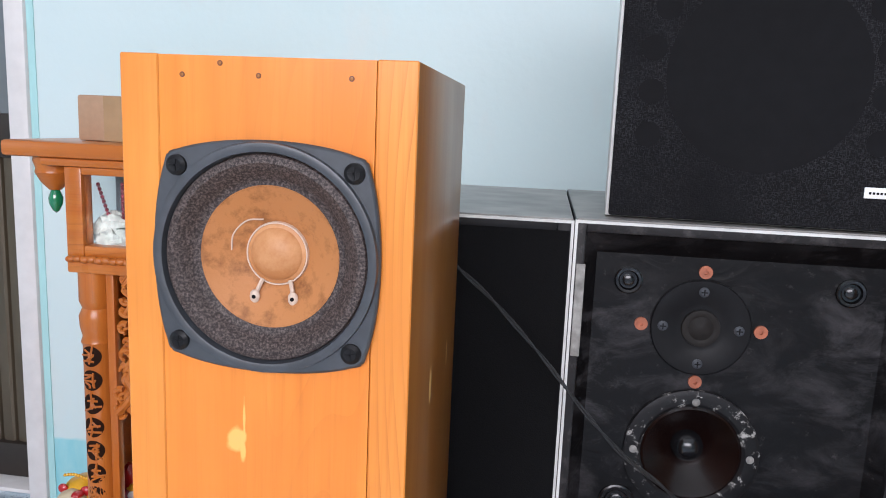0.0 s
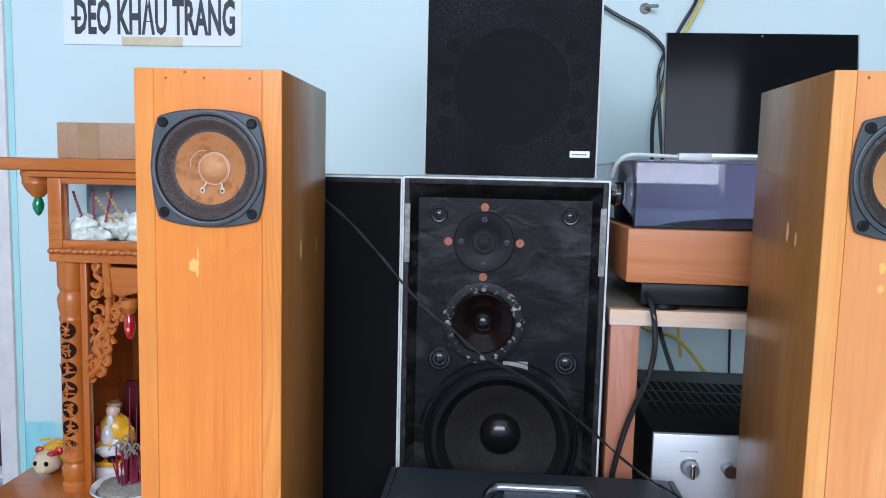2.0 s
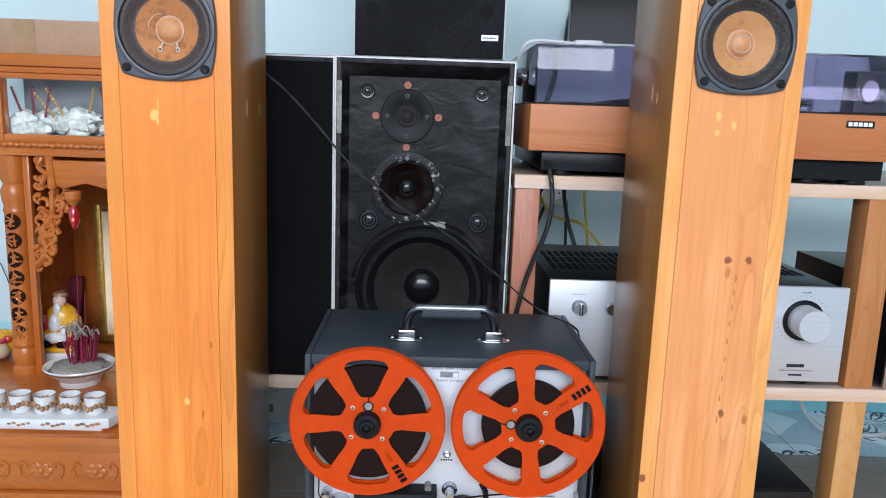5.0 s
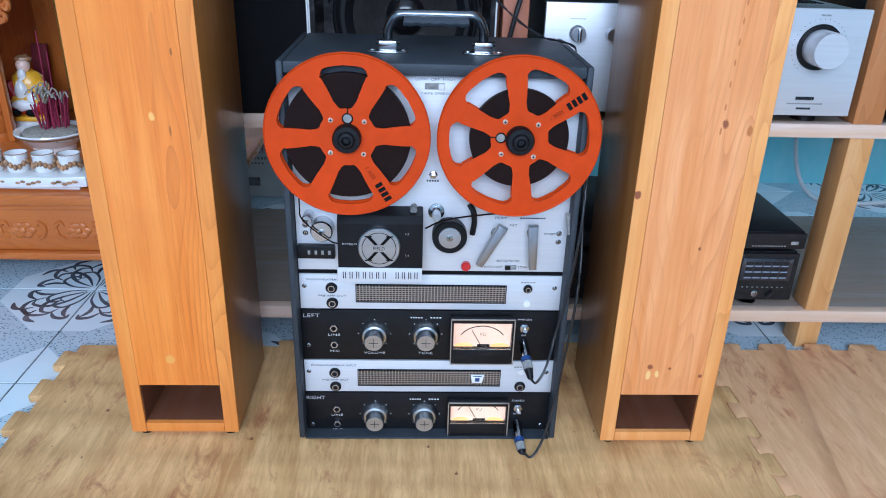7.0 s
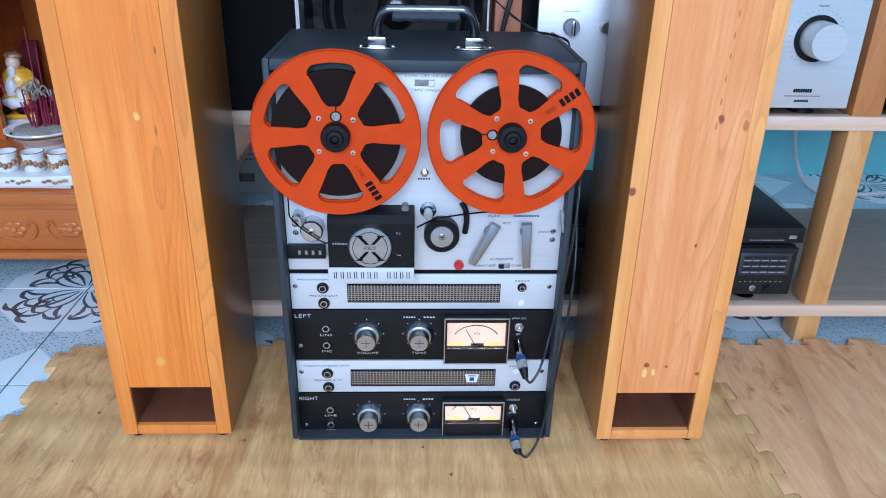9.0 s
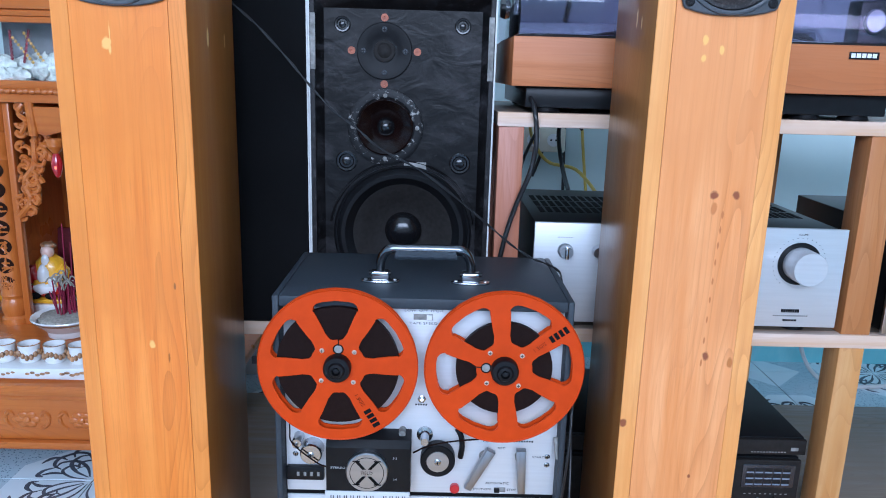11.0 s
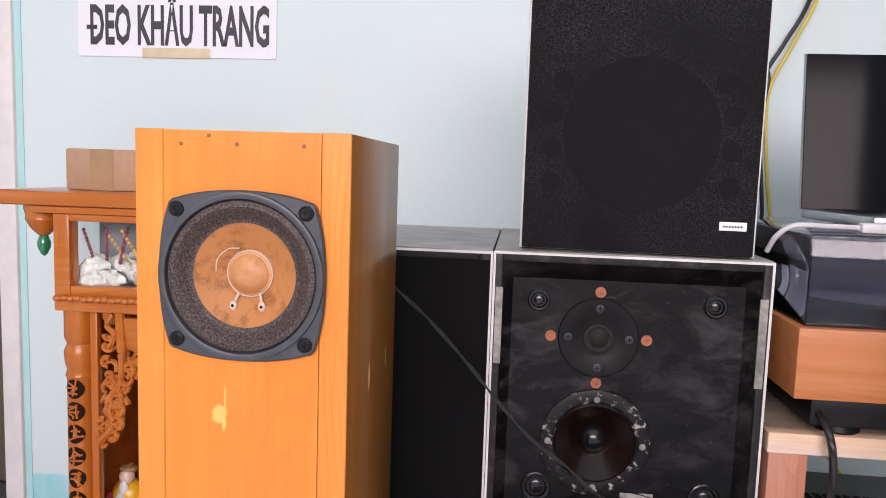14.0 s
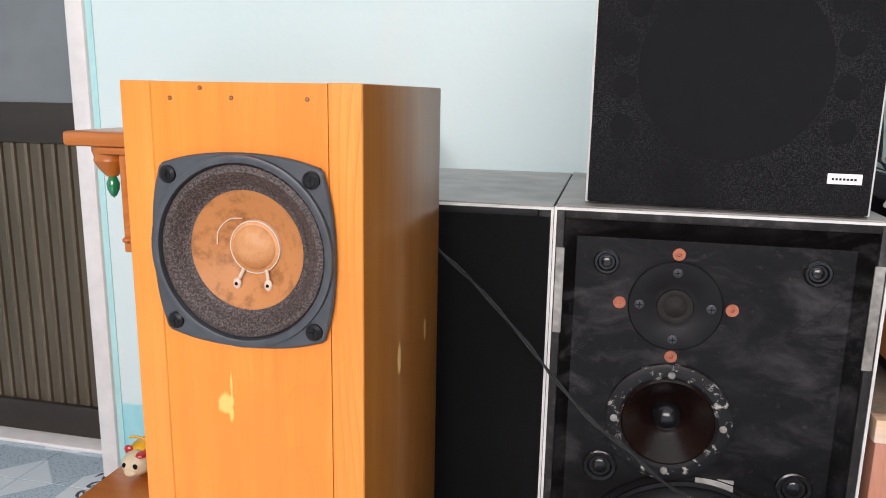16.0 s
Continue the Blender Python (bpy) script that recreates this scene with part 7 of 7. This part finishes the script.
# carton on the roof and toy beside the column
cb = thing("cardboard_box", (-0.54, 1.25, 0.877), "flat brown cardboard box lying on the altar roof", "box")
part("carton", box(-0.648, -0.36, 1.195, 1.36, 0.8775, 0.953, 0.004), M["card"], cb)
part("parcel_tape", box(-0.60, -0.555, 1.1942, 1.1952, 0.878, 0.952), M["tapefilm"], cb, "strip of parcel tape")
part("flap", box(-0.50, -0.362, 1.1935, 1.1955, 0.8785, 0.938, 0.0006), M["card"], cb)
toy = thing("toy_animal", (-0.69, 1.20, TZ), "yellow and red plastic lucky animal ornament", "ornament")
tx, ty, tz = -0.700, 1.215, TZ
part("body", ball((tx, ty + 0.05, tz + 0.045), 0.052, 0.062, 0.044, 20, 0.1, 3), M["yellow"], toy)
hd2 = part("head", ball((tx, ty - 0.005, tz + 0.040), 0.040, 0.036, 0.036, 20, 0.1, 5), M["stainpaper"], toy, "pale yellow head")
for s in (-1, 1):
    part("eye", ball((tx + s * 0.016, ty - 0.036, tz + 0.046), 0.007, 0.004, 0.008, 10), M["ink"], hd2)
    part("ear", ball((tx + s * 0.030, ty + 0.005, tz + 0.072), 0.013, 0.008, 0.013, 10), M["red"], hd2, "red ear")
part("muzzle", ball((tx, ty - 0.034, tz + 0.026), 0.018, 0.012, 0.012, 12), M["stainpaper"], hd2)
part("red_patch", ball((tx + 0.02, ty - 0.010, tz + 0.070), 0.016, 0.018, 0.008, 10), M["red"], hd2)
part("bead_chain", join(*[ball((tx - 0.045 + k * 0.0075, ty + 0.035, tz + 0.092 + 0.004 * math.sin(k * 0.5)), 0.0042, 0.0042, 0.0042, 8) for k in range(13)]), M["yellow"], toy, "gold bead chain")
toy.scale = (0.75, 0.75, 0.72)


# ---- foam mats and tiled floor ----
def teeth(a0, a1, period, depth, phase):
    """Dovetail edge from a0 to a1: (along, out) pairs."""
    out, a = [], a0
    step = period if a1 > a0 else -period
    n = int(abs(a1 - a0) / period)
    q = step
    for i in range(n):
        b = a0 + i * step + phase * q
        for f, d in ((0.22, 0.0), (0.17, 0.75), (0.20, 1.0), (0.72, 1.0), (0.75, 0.75), (0.70, 0.0)):
            out.append((b + f * q * 1.0, d * depth))
    return out


def foam_mat(x0, x1, y0, y1, material, label, lft=True, gap=0.0):
    P, D = 0.077, 0.019
    o = [(x0, y0)]
    o += [(a, y0) for a in ()]
    o += [(x1, y0)]
    o += [(x1 + d - (0 if True else 0), a) for a, d in teeth(y0, y1, P, D, 0.05)] if gap == 0 else []
    o += [(x1, y1)]
    o += [(a, y1 + d) for a, d in teeth(x1, x0, P, D, 0.05)]
    o += [(x0, y1)]
    if gap:
        o += [(x0 + d, a) for a, d in reversed(teeth(y0, y1, P, D, 0.05))]
    elif lft:
        o += [(x0 - d, a) for a, d in teeth(y1, y0, P, D, 0.05)]
    return solo("foam_mat", prism(o, "z", 0.0012, MAT_TOP, 0.0008), material, (x0, y0, 0), label, "floor mat", "foam puzzle mats")


foam_mat(-0.222, 0.7645, -0.42, 0.590, M["foam"], "wood-print foam puzzle mat in warm brown")
foam_mat(0.7655, 1.79, -0.42, 0.590, M["foam2"], "paler pinkish wood-print foam puzzle mat", gap=0.001)

floor = thing("floor", (0, 0, 0), "patterned blue-white ceramic tile floor with dark grout", "floor", kind="structure")
part("grout_bed", box(-4.4, 4.4, -3.4, 1.80, -0.03, -0.0012), M["grout"], floor)
half = TILE / 2 - 0.0012
tile_me = None
rest = []
for i in range(-14, 16):
    for j in range(-14, 4):
        cx, cy = TX + (i + 0.5) * TILE, TY + (j + 0.5) * TILE
        near = -1.9 < cx < 1.9 and 0.25 < cy < 1.8
        if not near:
            rest.append((cx, cy))
            continue
        if tile_me is None:
            bm = box(-half, half, -half, half, -0.0012, 0.0008, 0.0006, 1)
            tile_me = bpy.data.meshes.new("floor_tile")
            bm.to_mesh(tile_me)
            bm.free()
            tile_me.materials.append(M["tile"])
        ob = new("floor_tile", tile_me)
        ob.parent, ob.location = floor, (cx, cy, 0)
part("far_tiles", join(*[box(cx - half, cx + half, cy - half, cy + half, -0.0012, 0.0008) for cx, cy in rest]), M["tile"], floor).update_tag()


def ribbon(points, w):
    """A flat printed stroke, tapering at both ends."""
    bm = bmesh.new()
    line = smooth_line([(x, y, 0.0) for x, y in points], 6)
    pairs = []
    for i, p in enumerate(line):
        d = (line[min(i + 1, len(line) - 1)] - line[max(i - 1, 0)]).normalized()
        s = Vector((-d.y, d.x, 0)) * w * (0.25 + 0.75 * math.sin(math.pi * i / (len(line) - 1)))
        pairs.append((bm.verts.new(p + s), bm.verts.new(p - s)))
    for a, b in zip(pairs, pairs[1:]):
        bm.faces.new((a[0], a[1], b[1], b[0]))
    bmesh.ops.translate(bm, verts=bm.verts, vec=(0, 0, 0.00105))
    bmesh.ops.recalc_face_normals(bm, faces=bm.faces)
    return bm


def scroll_mesh():
    base = [([(0.012, 0.004), (0.045, 0.010), (0.07, 0.03), (0.062, 0.05), (0.045, 0.045), (0.05, 0.033)], 0.0032),
            ([(0.010, 0.012), (0.030, 0.045), (0.058, 0.066), (0.085, 0.060), (0.088, 0.042)], 0.0042),
            ([(0.088, 0.042), (0.105, 0.030), (0.108, 0.012), (0.095, 0.008)], 0.0045),
            ([(0.035, 0.075), (0.05, 0.095), (0.075, 0.098), (0.092, 0.080), (0.080, 0.070)], 0.0042),
            ([(0.092, 0.080), (0.112, 0.074), (0.122, 0.055)], 0.005),
            ([(0.020, 0.060), (0.022, 0.085), (0.012, 0.105)], 0.0042)]
    bms = []
    for pts, w in base:
        for k in range(4):
            a = k * math.pi / 2
            for mir in (1, -1):
                q = [((x if mir == 1 else y), (y if mir == 1 else x)) for x, y in pts]
                bms.append(ribbon([(x * math.cos(a) - y * math.sin(a), x * math.sin(a) + y * math.cos(a)) for x, y in q], w))
    return join(*bms)


sm = bpy.data.meshes.new("scroll_motif")
b = scroll_mesh()
b.to_mesh(sm)
b.free()
sm.materials.append(M["scroll"])
for i in range(-4, 8):
    for j in range(-1, 4):
        if (i + j) % 2 == 0:
            ob = new("scroll_motif", sm)
            ob.parent, ob.location = floor, (TX + i * TILE, TY + j * TILE, 0)
